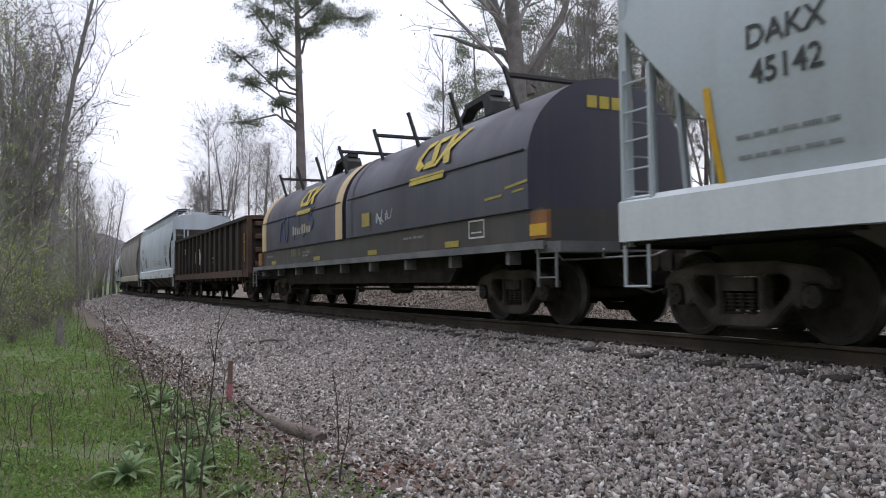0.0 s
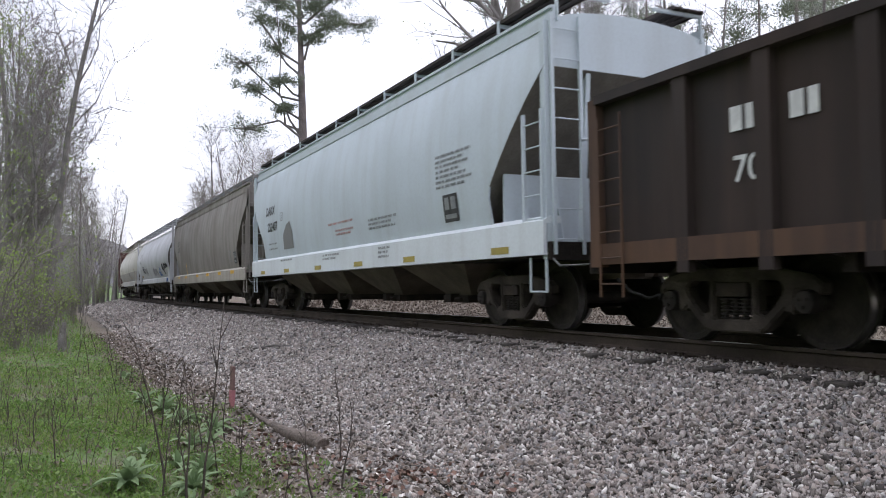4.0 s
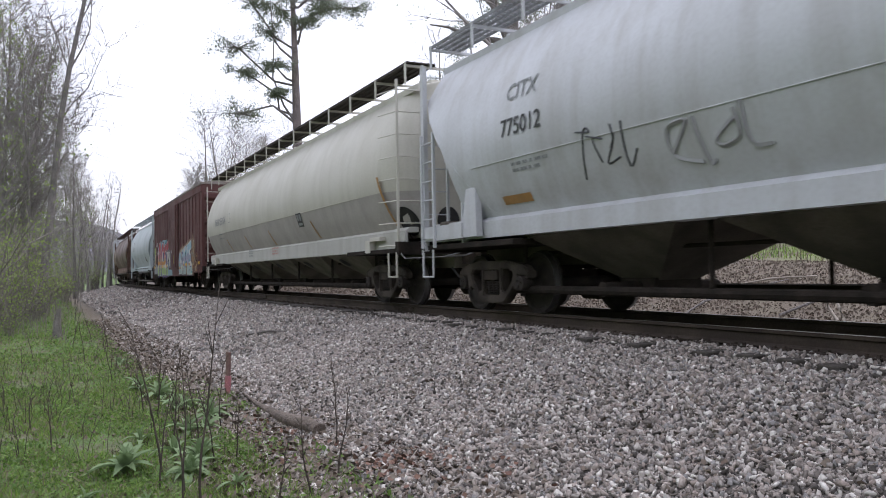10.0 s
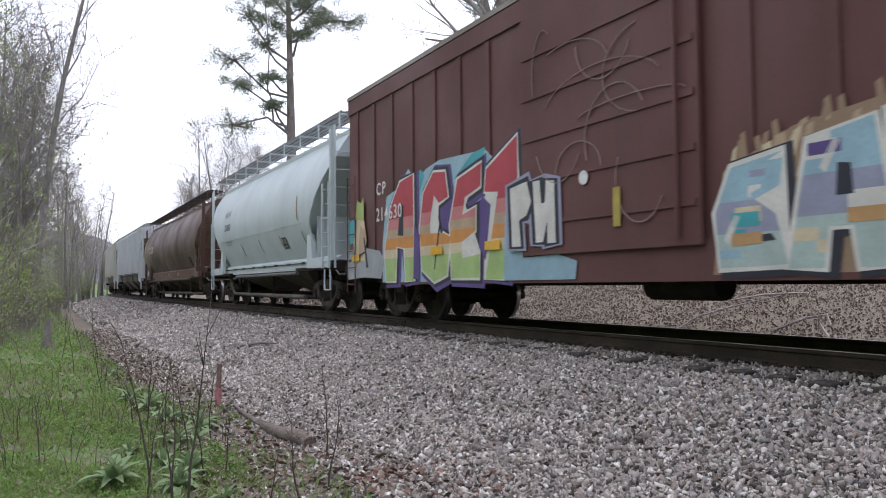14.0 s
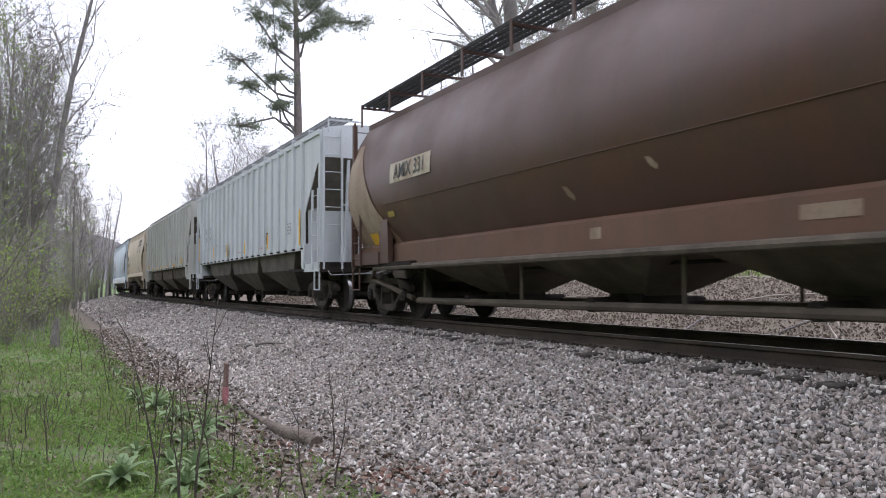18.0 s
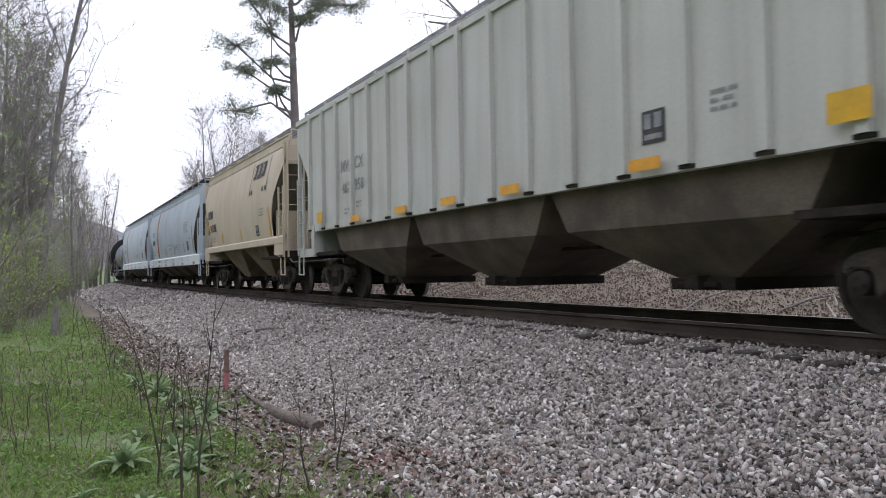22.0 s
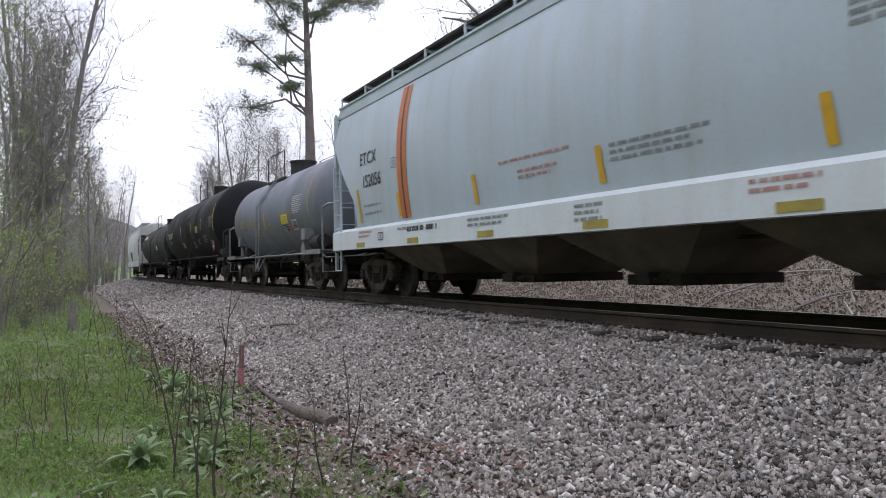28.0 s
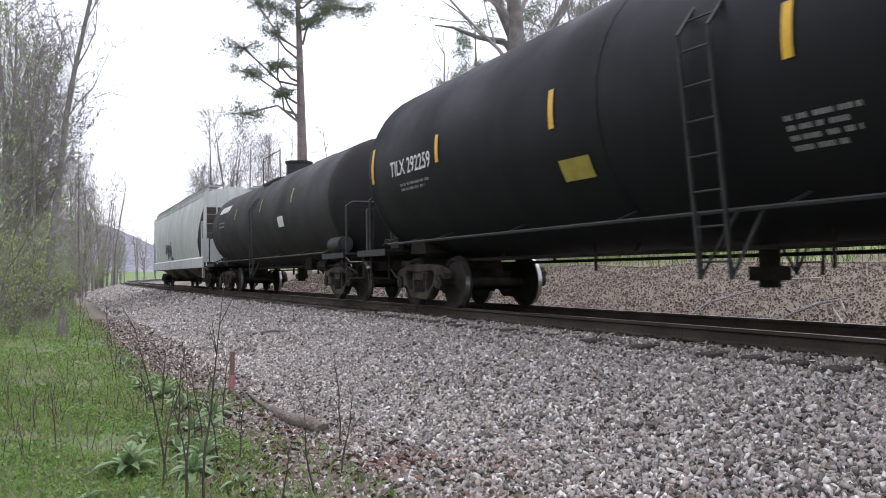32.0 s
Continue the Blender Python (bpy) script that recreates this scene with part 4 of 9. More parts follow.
# -- coil steel car --
def coil_car(L):
    car = thing("coil_car", "dark blue steel coil wagon with two round hoods and cream bands", "freight wagon", "freight train")
    navy = paint("paint_navy_hood", (0.034, 0.036, 0.06), (0.085, 0.073, 0.075), 0.55, 0.42, 0.5)
    lower = paint("paint_navy_lower", (0.05, 0.05, 0.052), (0.11, 0.085, 0.066), 0.7, 0.6, 0.6)
    cream = paint("paint_cream_band", (0.62, 0.46, 0.25), (0.35, 0.24, 0.14), 0.5, 0.55, 0.4)
    frame_m = surface("coil_car_frame", (0.12, 0.125, 0.135), (0.2, 0.195, 0.19), 2.0, 0.8, 0.0, 0.3)
    yel = surface("faded_logo_yellow", (0.6, 0.46, 0.04), (0.45, 0.36, 0.08), 5.0, 0.6, 0.0, 0.05)

    def hood_y(z):
        if z < 2.3:
            return 1.45
        return 1.45 * math.sqrt(max(0.0, 1 - ((z - 2.3) / 1.28) ** 2))

    for c, x0, x1 in ((0, 0.15, 7.6), (1, -7.6, -0.15)):
        bm = bmesh.new()
        rows = []
        for x in (x0, x1):
            loop = [(-1.45, 1.62)] + [(-1.45 * math.cos(math.pi * i / 24), 2.3 + 1.28 * math.sin(math.pi * i / 24)) for i in range(25)] + [(1.45, 1.62)]
            rows.append([bm.verts.new((x, y, z)) for y, z in loop])
        bridge(bm, *rows)
        bm.faces.new(rows[0])
        bm.faces.new(rows[1][::-1])
        bmesh.ops.recalc_face_normals(bm, faces=bm.faces)
        hood = smooth(part("hood", bm, navy, car, "round-topped dark blue coil hood"), 40)
        for bx in ((x0 - 0.02, x0 + 0.5), (x1 - 0.45, x1 + 0.02)) if c else ((x0 - 0.02, x0 + 0.35),):
            bm = bmesh.new()
            pts = [(-1.462, 1.62)] + [(-1.462 * math.cos(math.pi * i / 24), 2.3 + 1.292 * math.sin(math.pi * i / 24)) for i in range(25)] + [(1.462, 1.62)]
            a = [bm.verts.new((bx[0], y, z)) for y, z in pts]
            b = [bm.verts.new((bx[1], y, z)) for y, z in pts]
            for i in range(len(pts) - 1):
                bm.faces.new((a[i], a[i + 1], b[i + 1], b[i]))
            smooth(part("end_band", bm, cream if c else navy, hood), 40)
        bm = bmesh.new()
        pipe(bm, [(x0 + 0.1, -1.46, 2.46), (x1 - 0.1, -1.46, 2.46)], 0.016, 5)
        part("side_rod", bm, BLACK, hood)
        for px in (x0 + 1.0, (x0 + x1) / 2 - 0.9, (x0 + x1) / 2 + 0.9, x1 - 1.0):
            for s in (-1, 1):
                bm = bmesh.new()
                rod(bm, (px, s * 0.95, 3.2), (px - 0.14, s * 1.12, 3.92), 0.042, 5)
                part("stacking_bracket", bm, BLACK, hood, "black steel stacking bracket")
            if px in (x0 + 1.0, x1 - 1.0):
                bm = bmesh.new()
                rod(bm, (px - 0.12, -1.1, 3.8), (px - 0.12, 1.1, 3.8), 0.045, 5)
                part("cross_bar", bm, BLACK, hood, "black cross bar between the brackets")
        bm = bmesh.new()
        mid = (x0 + x1) / 2
        box(bm, mid - 1.3, mid + 1.3, -0.16, 0.16, 3.54, 3.68)
        beam(bm, (mid - 0.95, 3.66), (mid - 0.5, 4.0), -0.12, 0.12, 0.1)
        beam(bm, (mid - 0.55, 4.0), (mid + 0.5, 4.08), -0.14, 0.14, 0.1)
        prism(bm, [(mid + 0.35, 3.66), (mid + 0.6, 3.66), (mid + 0.6, 3.9), (mid + 0.45, 4.03), (mid + 0.2, 4.03), (mid + 0.3, 3.9)], -0.2, 0.2)
        bmesh.ops.recalc_face_normals(bm, faces=bm.faces)
        part("lifting_lug", bm, BLACK, hood, "black lifting lug on the hood")
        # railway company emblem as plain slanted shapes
        cx = 4.53 if c == 0 else -3.0
        k = 0.9 if c == 0 else 0.78
        bm = bmesh.new()
        for p in ([(-.85, .12), (-.75, .42), (-.45, .5), (-.35, .36), (-.6, .3), (-.66, .05), (-.5, -.05), (-.38, -.12), (-.6, -.22), (-.8, -.12)],
                  [(-.3, .5), (.15, .5), (.1, .36), (-.12, .36), (.08, .02), (.0, -.2), (-.4, -.2), (-.36, -.06), (-.12, -.04), (-.32, .3)],
                  [(.2, .5), (.42, .5), (.5, .28), (.78, .5), (1.02, .5), (.58, .1), (.72, -.2), (.48, -.2), (.38, .0), (.15, -.2), (-.02, -.2), (.3, .12)],
                  [(-.95, -.34), (.6, -.34), (.55, -.5), (-1.0, -.5)]):
            patch(bm, [(cx + x * k, 2.78 + z * k * 0.9) for x, z in p], hood_y, 0.035)
        part("emblem", bm, yel, hood, "faded yellow emblem with an underline bar")
        bm = bmesh.new()
        if c == 0:
            band(bm, 1.15, 1.6, 1.8, 2.08, hood_y, 0.02, steps=1)
        part("warning_label", bm, DULLYEL, hood) if c == 0 else bm.free()
    bm = bmesh.new()
    for k in range(4):
        y = -0.42 + k * 0.22
        box(bm, 7.602, 7.61, y, y + 0.17, 3.12, 3.3)
    part("end_lettering", bm, yel, car, "faded yellow lettering shown as bars")
    scrawl = Nodes("chalky_paint_scrawl").done((0.5, 0.52, 0.55), 0.8)
    rnd_ = random.Random(11)
    for cx, n in ((2.3, 5),):
        bm = bmesh.new()
        for i in range(n):
            x = cx + i * 0.17 - n * 0.08
            h = rnd_.uniform(0.16, 0.34)
            pts = [(x + rnd_.uniform(-0.1, 0.2), 1.78 + h * rnd_.random()) for _ in range(4)]
            for a, b in zip(pts, pts[1:]):
                rod(bm, (a[0], -1.458, a[1]), (b[0], -1.458, b[1]), 0.011, 4)
        part("graffiti", bm, scrawl, car, "pale spray-paint scrawl")["kind"] = "stuff"
    WORN = surface("worn_olive_lettering", (0.2, 0.175, 0.085), (0.13, 0.115, 0.07), 6.0, 0.7, 0.0, 0.02)
    lettering = surface("faded_cream_lettering", (0.5, 0.45, 0.34), (0.3, 0.27, 0.22), 4.0, 0.7, 0.0, 0.02)
    bm = bmesh.new()
    for i, h in enumerate((0.24, 0.2, 0.17, 0.17, 0.24, 0.24, 0.17, 0.17)):
        x = -4.2 + 0.21 * i
        band(bm, x, x + 0.15, 1.93, 1.93 + h, hood_y, 0.014, 0.02, steps=1)
        band(bm, x + 0.05, x + 0.1, 1.99, 1.93 + h - 0.05, hood_y, 0.017, 0.0, steps=1)
    part("product_lettering", bm, lettering, car, "faded cream lettering shown as bars")
    bm = bmesh.new()
    bars(bm, -4.55, 1.37, 0.85, 1, lambda z: 1.4, 0.2, 0.1)
    part("reporting_mark", bm, WORN, car, "faded lettering shown as bars")
    writing("car_number", "498633", -2.8, 1.47, 0.26, WORN, car, lambda z: 1.4, squeeze=0.95)
    haze = Nodes("thin_blue_spray").done((0.085, 0.11, 0.21), 0.75)
    for k, pts in enumerate(([(-5.55, 1.8), (-5.35, 2.25), (-5.2, 2.4)], [(-5.0, 1.85), (-5.1, 2.3), (-4.85, 2.52), (-4.62, 2.3), (-4.7, 1.9), (-4.95, 1.8), (-5.02, 2.1)], [(-4.35, 2.45), (-4.1, 2.5), (-3.7, 2.42)], [(-4.05, 2.45), (-4.0, 2.1), (-4.05, 1.8)], [(-3.6, 2.5), (-3.5, 2.1), (-3.3, 1.85), (-3.0, 1.95)], [(-2.75, 2.6), (-2.7, 2.2)], [(-2.3, 2.55), (-2.5, 2.35), (-2.3, 2.2), (-2.45, 2.0)])):
        bm = bmesh.new()
        pipe(bm, [(x, -hood_y(z) - 0.002, z) for x, z in flowing(pts)], 0.034 if k < 2 else 0.024, 4)
        part("graffiti", bm, haze, car, "thin blue spray-paint stroke")
    bm = bmesh.new()
    box(bm, -7.9, 7.9, -1.4, 1.4, 1.15, 1.62)
    part("trough_body", bm, lower, car)
    for s in (-1, 1):
        bm = bmesh.new()
        y0, y1 = sorted((s * 1.62, s * 1.36))
        box(bm, -8.2, 8.2, y0, y1, 1.1, 1.15)
        box(bm, -8.2, 8.2, min(s * 1.62, s * 1.59), max(s * 1.62, s * 1.59), 1.05, 1.16)
        part("side_walkway", bm, frame_m, car, "grey steel walkway along the sill")
        for i in range(9):
            x = -7.2 + i * 1.8
            bm = bmesh.new()
            prism(bm, [(x - 0.05, 1.04), (x + 0.05, 1.04), (x + 0.05, 0.86), (x - 0.05, 0.86)], *sorted((s * 1.36, s * 1.55)))
            part("walkway_bracket", bm, frame_m, car)
    bm = bmesh.new()
    box(bm, -8.4, 8.4, -0.35, 0.35, 0.55, 1.12)
    part("centre_sill", bm, UNDER, car)
    for y in (-1.36, 1.28):
        bm = bmesh.new()
        prism(bm, [(-5.6, 1.12), (-5.0, 0.62), (5.0, 0.62), (5.6, 1.12)], y, y + 0.08)
        bmesh.ops.recalc_face_normals(bm, faces=bm.faces)
        part("fishbelly_sill", bm, UNDER, car)
    for x, y, z, rr, w in ((-2.6, -0.9, 0.52, 0.19, 0.5), (-4.0, -0.95, 0.6, 0.14, 0.35), (1.9, -0.9, 0.55, 0.15, 0.3)):
        bm = bmesh.new()
        rod(bm, (x - w, y, z), (x + w, y, z), rr, 12)
        part("air_tank", bm, UNDER, car)
    bm = bmesh.new()
    rod(bm, (-5.4, -1.1, 0.5), (5.4, -1.1, 0.5), 0.022, 6)
    part("brake_pipe", bm, UNDER, car)
    for e in (-1, 1):
        bm = bmesh.new()
        a, b = sorted((e * 7.9, e * 8.5))
        box(bm, a, b, -1.55, 1.55, 1.0, 1.14)
        part("end_platform", bm, frame_m, car)
        for s in (-1, 1):
            ladder("step", car, (e * 8.42, s * 1.56, 0.55), (e * 8.42, s * 1.56, 1.05), (e * -0.42, 0, 0), 2, GALV, stile=0.02)
        bm = bmesh.new()
        box(bm, *sorted((e * 7.68, e * 8.08)), -1.47, -1.4, 1.2, 1.58)
        part("end_panel", bm, surface("rusty_orange_patch", (0.3, 0.13, 0.04), (0.16, 0.08, 0.04), 3.0), car)
    mark_reflectors(car, 1.41, [-6.4, -2.2, 1.6, 5.2], 1.2, 0.5, 0.1, DULLYEL)
    mark_reflectors(car, 1.475, [7.88], 1.24, 0.4, 0.16, YELLOW)
    flat = lambda z: 1.41
    bm = bmesh.new()
    for x0, x1, z0, z1 in ((5.8, 6.3, 1.3, 1.325), (5.8, 6.3, 1.56, 1.585), (5.8, 5.825, 1.325, 1.56), (6.275, 6.3, 1.325, 1.56), (5.88, 6.22, 1.38, 1.4)):
        band(bm, x0, x1, z0, z1, flat, 0.008, steps=1)
    part("stencil", bm, WHITE, car, "white stencilled frame")
    small_print(car, [(-7.2, 1.42, 0.7, 1), (-3.4, 1.42, 0.6, 2), (3.2, 1.42, 0.9, 1)], flat, GREYINK)
    bm = bmesh.new()
    for p in ([(6.4, 1.84), (6.9, 1.86), (6.9, 1.9), (6.4, 1.88)], [(7.0, 1.95), (7.6, 2.0), (7.6, 2.04), (7.0, 1.99)], [(7.2, 1.88), (7.5, 1.9), (7.5, 1.93), (7.2, 1.91)]):
        patch(bm, p, hood_y, 0.012)
    part("stencil", bm, DULLYEL, car)
    car_running_gear(car, L, UNDER, False)
    return car


CARS["b"] = (coil_car(17.5), 159.05)


# -- gondola --
def gondola(L):
    car = thing("gondola", "rusty dark brown open gondola wagon with ribbed sides", "freight wagon", "freight train")
    rust = paint("paint_rusty_black", (0.018, 0.013, 0.012), (0.052, 0.033, 0.026), 0.8, 0.8, 0.7)
    rust2 = paint("paint_rust_brown", (0.045, 0.028, 0.023), (0.14, 0.075, 0.042), 0.8, 0.85, 0.6)
    xe, top, bot = 8.3, 2.8, 0.9
    for s in (-1, 1):
        bm = bmesh.new()
        box(bm, -xe, xe, min(s * 1.45, s * 1.40), max(s * 1.45, s * 1.40), bot + 0.1, top)
        part("side_wall", bm, rust, car)
        bm = bmesh.new()
        box(bm, -xe, xe, min(s * 1.58, s * 1.38), max(s * 1.58, s * 1.38), top - 0.02, top + 0.09)
        part("top_chord", bm, rust, car)
        bm = bmesh.new()
        box(bm, -xe, xe, min(s * 1.56, s * 1.42), max(s * 1.56, s * 1.42), bot - 0.02, bot + 0.22)
        part("side_sill", bm, rust2, car)
        for i in range(14):
            x = -6.9 + 13.8 * i / 13
            bm = bmesh.new()
            y0, y1 = sorted((s * 1.45, s * 1.56))
            prism(bm, [(x - 0.08, bot - 0.14), (x + 0.08, bot - 0.14), (x + 0.1, top), (x - 0.1, top)], y0, y1)
            bmesh.ops.recalc_face_normals(bm, faces=bm.faces)
            part("side_stake", bm, rust, car)
    for e in (-1, 1):
        bm = bmesh.new()
        a, b = sorted((e * xe, e * (xe - 0.06)))
        box(bm, a, b, -1.4, 1.4, bot, top - 0.02)
        part("end_wall", bm, rust, car)
        for z in (1.3, 1.75, 2.2, 2.62):
            bm = bmesh.new()
            a, b = sorted((e * (xe + 0.003), e * (xe + 0.13)))
            box(bm, a, b, -1.3, 1.3, z - 0.09, z + 0.09)
            bmesh.ops.bevel(bm, geom=list(bm.edges), offset=0.03, segments=1, affect="EDGES")
            part("end_rib", bm, rust2, car)
        bm = bmesh.new()
        a, b = sorted((e * (xe - 0.02), e * (xe + 0.14)))
        for y in (-1.56, 1.42):
            box(bm, a, b, y, y + 0.14, bot - 0.05, top + 0.05)
        box(bm, a, b, -1.42, 1.42, top - 0.03, top + 0.1)
        part("corner_post", bm, rust2, car)
        ladder("side_ladder", car, (e * (xe - 0.5), -1.6, 0.5), (e * (xe - 0.5), -1.6, 2.6), (e * 0.4, 0, 0), 7, rust2, stile=0.016)
        bm = bmesh.new()
        box(bm, *sorted((e * xe, e * (xe + 0.25))), -1.5, 1.5, 0.78, 1.0)
        part("end_sill", bm, UNDER, car)
    bm = bmesh.new()
    box(bm, -xe, xe, -1.4, 1.4, 0.95, 1.08)
    part("floor_plate", bm, rust2, car)
    bm = bmesh.new()
    box(bm, -xe, xe, -0.3, 0.3, 0.62, 0.95)
    for i in range(7):
        x = -5.1 + 1.7 * i
        box(bm, x - 0.06, x + 0.06, -1.42, 1.42, 0.72, 0.95)
    rod(bm, (-1.2, -0.8, 0.62), (0.1, -0.8, 0.62), 0.2, 12)
    rod(bm, (-5, -1.0, 0.66), (5, -1.0, 0.66), 0.022, 6)
    part("underframe", bm, UNDER, car)
    flat = lambda z: 1.46
    for x, z0, z1 in ((7.5, 1.39, 2.35), (4.65, 1.6, 2.1), (2.55, 1.35, 1.9), (-0.7, 1.6, 2.2), (-2.6, 1.6, 2.1)):
        stripe(car, "reflector", x, z0, z1, 0.14, flat, YELLOW)
    bm = bmesh.new()
    bars(bm, -6.3, 2.1, 1.0, 1, flat, 0.24, 0.1)
    part("reporting_mark", bm, WHITE, car, "faded white lettering shown as bars")
    writing("car_number", "70", -6.1, 1.72, 0.36, WHITE, car, flat)
    writing("car_number", "84", -4.2, 1.85, 0.36, WHITE, car, flat)
    rnd_ = random.Random(3)
    chalk = Nodes("white_spray_scrawl").done((0.55, 0.55, 0.53), 0.8)
    for cx in (-1.9, -1.5, 1.4):
        bm = bmesh.new()
        p = (cx, 2.2)
        for i in range(9):
            q = (cx + rnd_.uniform(-0.25, 0.35), rnd_.uniform(1.45, 2.05))
            rod(bm, (p[0], -1.462, p[1]), (q[0], -1.462, q[1]), 0.02, 4)
            p = q
        part("graffiti", bm, chalk, car, "white spray-paint scrawl")
    car_running_gear(car, L, UNDER, False)
    return car


CARS["c"] = (gondola(17.8), 141.4)

# -- pale grey hopper with white sill --
m = livery("pale_grey", (0.535, 0.6, 0.65), (0.36, 0.37, 0.36), 0.3, 0.25, sill=WHITESILL, dirty=BROWNBAY, board=WALKWAY)
car, side, xe = hopper("covered_hopper", "pale grey covered hopper wagon with a long white side sill", 18.1, "arc", m, bays=4, sill=(1.05, 1.5))
CARS["d"] = (car, 123.45)
writing("reporting_mark", "DAKX", -6.0, 2.93, 0.36, INK, car, side)
writing("car_number", "252407", -5.77, 2.45, 0.36, INK, car, side)
small_print(car, [(-6.35, 1.95, 0.95, 1), (-6.35, 1.8, 0.95, 1), (2.0, 2.0, 1.5, 3)], side)
small_print(car, [(-0.6, 2.1, 1.7, 1), (-0.1, 1.93, 1.2, 2)], side, REDINK)
small_print(car, [(5.3, 2.78, 1.25, 7)], side)
data_plate(car, 5.5, 1.7, 0.52, 0.45, side)
sill_side = lambda z: 1.56
mark_reflectors(car, 1.56, [-7.02, -4.3, -1.41, 1.43, 4.1, 7.36], 1.1, 0.5, 0.1, DULLYEL)
small_print(car, [(-4.9, 1.42, 1.2, 1), (-1.0, 1.4, 1.2, 2), (2.6, 1.4, 0.6, 3)], sill_side)
bm = bmesh.new()
patch(bm, [(-4.7, 1.75), (-3.7, 1.75), (-3.7, 2.2), (-3.9, 2.5), (-4.25, 2.42), (-4.65, 2.15)], side, 0.012)
part("painted_out_patch", bm, Nodes("grey_touch_up_paint").done((0.2, 0.2, 0.2), 0.6), car)

stencil_box(car, -4.87, 2.56, 0.26, 0.24, side)

# -- dirty grey-brown hopper --
m = livery("dusty_taupe", (0.28, 0.255, 0.232), (0.12, 0.1, 0.085), 0.55, 0.6, 0.6, dirty=BROWNBAY, sill=paint("paint_dusty_sill", (0.42, 0.39, 0.34), (0.22, 0.18, 0.14), 0.6))
car, side, xe = hopper("covered_hopper", "grimy taupe-grey covered hopper wagon streaked with dirt", 18.7, "arc", m, bays=3, sill=(0.98, 1.35), ze=4.05, zc=4.3)
CARS["e"] = (car, 105.05)
writing("reporting_mark", "CSYX", -6.64, 2.98, 0.31, INK, car, side, spacing=1.1)
writing("car_number", "13282", -6.62, 2.66, 0.31, INK, car, side, spacing=1.1)
small_print(car, [(-7.0, 1.75, 0.6, 2), (6.0, 2.0, 0.45, 5)], side)
data_plate(car, 6.8, 1.58, 0.42, 0.42, side)
mark_reflectors(car, 1.56, [-6.62, -4.38, -1.0, 1.6, 4.23, 6.7], 1.22, 0.6, 0.12)
stripe(car, "reflector", -4.52, 1.4, 1.95, 0.12, side, YELLOW)

stencil_box(car, -4.7, 2.62, 0.26, 0.22, side)

# -- long white plastics hoppers --
m = livery("cool_white", (0.55, 0.565, 0.6), (0.33, 0.315, 0.3), 0.45, 0.5, 0.36, dirty=GREYBAY)
car, side, xe = hopper("covered_hopper", "long off-white cylindrical covered hopper wagon with spray-paint tags", 20.8, "round", m, zs=1.3, bays=4, sill=(1.15, 1.4), cutk="ellipse", baykind="pneumatic", board=0.2)
CARS["f"] = (car, 85.3)
writing("reporting_mark", "CITX", -6.5, 3.12, 0.34, GREYINK, car, side)
writing("car_number", "775012", -6.46, 2.62, 0.34, INK, car, side)
small_print(car, [(-6.8, 2.1, 0.9, 2)], side)
small_print(car, [(-4.1, 1.32, 1.9, 2)], side, REDINK)
stripe(car, "label", -7.3, 1.6, 1.72, 0.75, side, BROWNINK)
data_plate(car, 5.8, 1.62, 0.35, 0.4, side)
TAGS = Nodes("black_spray_paint").done((0.06, 0.06, 0.07), 0.7)
FADEDTAG = Nodes("faded_grey_spray").done((0.3, 0.3, 0.31), 0.7)
BLUETAG = Nodes("blue_spray_paint").done((0.05, 0.12, 0.32), 0.7)


def tag(car, side, cx, cz, n, size, mat, seed, thick=0.022):
    """A row of quick spray-paint strokes that spell nothing."""
    r = random.Random(seed)
    strokes = ([(0.6, 0.9), (0.2, 1.0), (0.0, 0.5), (0.25, 0.0), (0.65, 0.2)], [(0.1, 0.5), (0.5, 0.55), (0.45, 0.95), (0.1, 0.8), (0.05, 0.2), (0.6, 0.05)], [(0.6, 0.9), (0.1, 0.85), (0.2, 0.5), (0.6, 0.4), (0.5, 0.0), (0.0, 0.1)],
               [(0.0, 0.0), (0.1, 0.95), (0.5, 0.9), (0.5, 0.5), (0.1, 0.45), (0.6, 0.0)], [(0.3, 1.0), (0.0, 0.5), (0.3, 0.0), (0.6, 0.5), (0.3, 1.0)], [(0.05, 1.0), (0.1, 0.05), (0.6, 0.1)], [(0.0, 0.95), (0.6, 1.0), (0.3, 0.95), (0.3, 0.0)])
    for i in range(n):
        x0, lean, k = cx + i * size * 0.85, r.uniform(0.05, 0.25), size * r.uniform(0.95, 1.3)
        pts = [(x0 + (a + lean * b + r.uniform(-0.2, 0.2)) * k, cz + (b - 0.5 + r.uniform(-0.22, 0.22)) * k) for a, b in r.choice(strokes)]
        fine = flowing(pts)
        bm = bmesh.new()
        pipe(bm, [(x, -side(z) - 0.002, z) for x, z in fine], thick * 0.85, 4)
        part("graffiti", bm, mat, car, "quick spray-paint stroke")


tag(car, side, -5.35, 2.05, 4, 0.36, TAGS, 5, 0.016)
tag(car, side, -3.7, 1.95, 4, 0.38, FADEDTAG, 8, 0.03)
tag(car, side, 0.6, 1.85, 9, 0.3, FADEDTAG, 18, 0.03)
tag(car, side, 5.5, 2.05, 2, 0.34, TAGS, 9, 0.035)
tag(car, side, 6.3, 2.1, 7, 0.26, TAGS, 10, 0.02)
tag(car, side, 3.4, 1.75, 3, 0.28, BLUETAG, 12, 0.02)
tag(car, side, 3.9, 1.8, 2, 0.4, BLUETAG, 13, 0.02)
tag(car, lambda z: 1.33, 6.2, 1.28, 6, 0.16, BLUETAG, 14, 0.018)

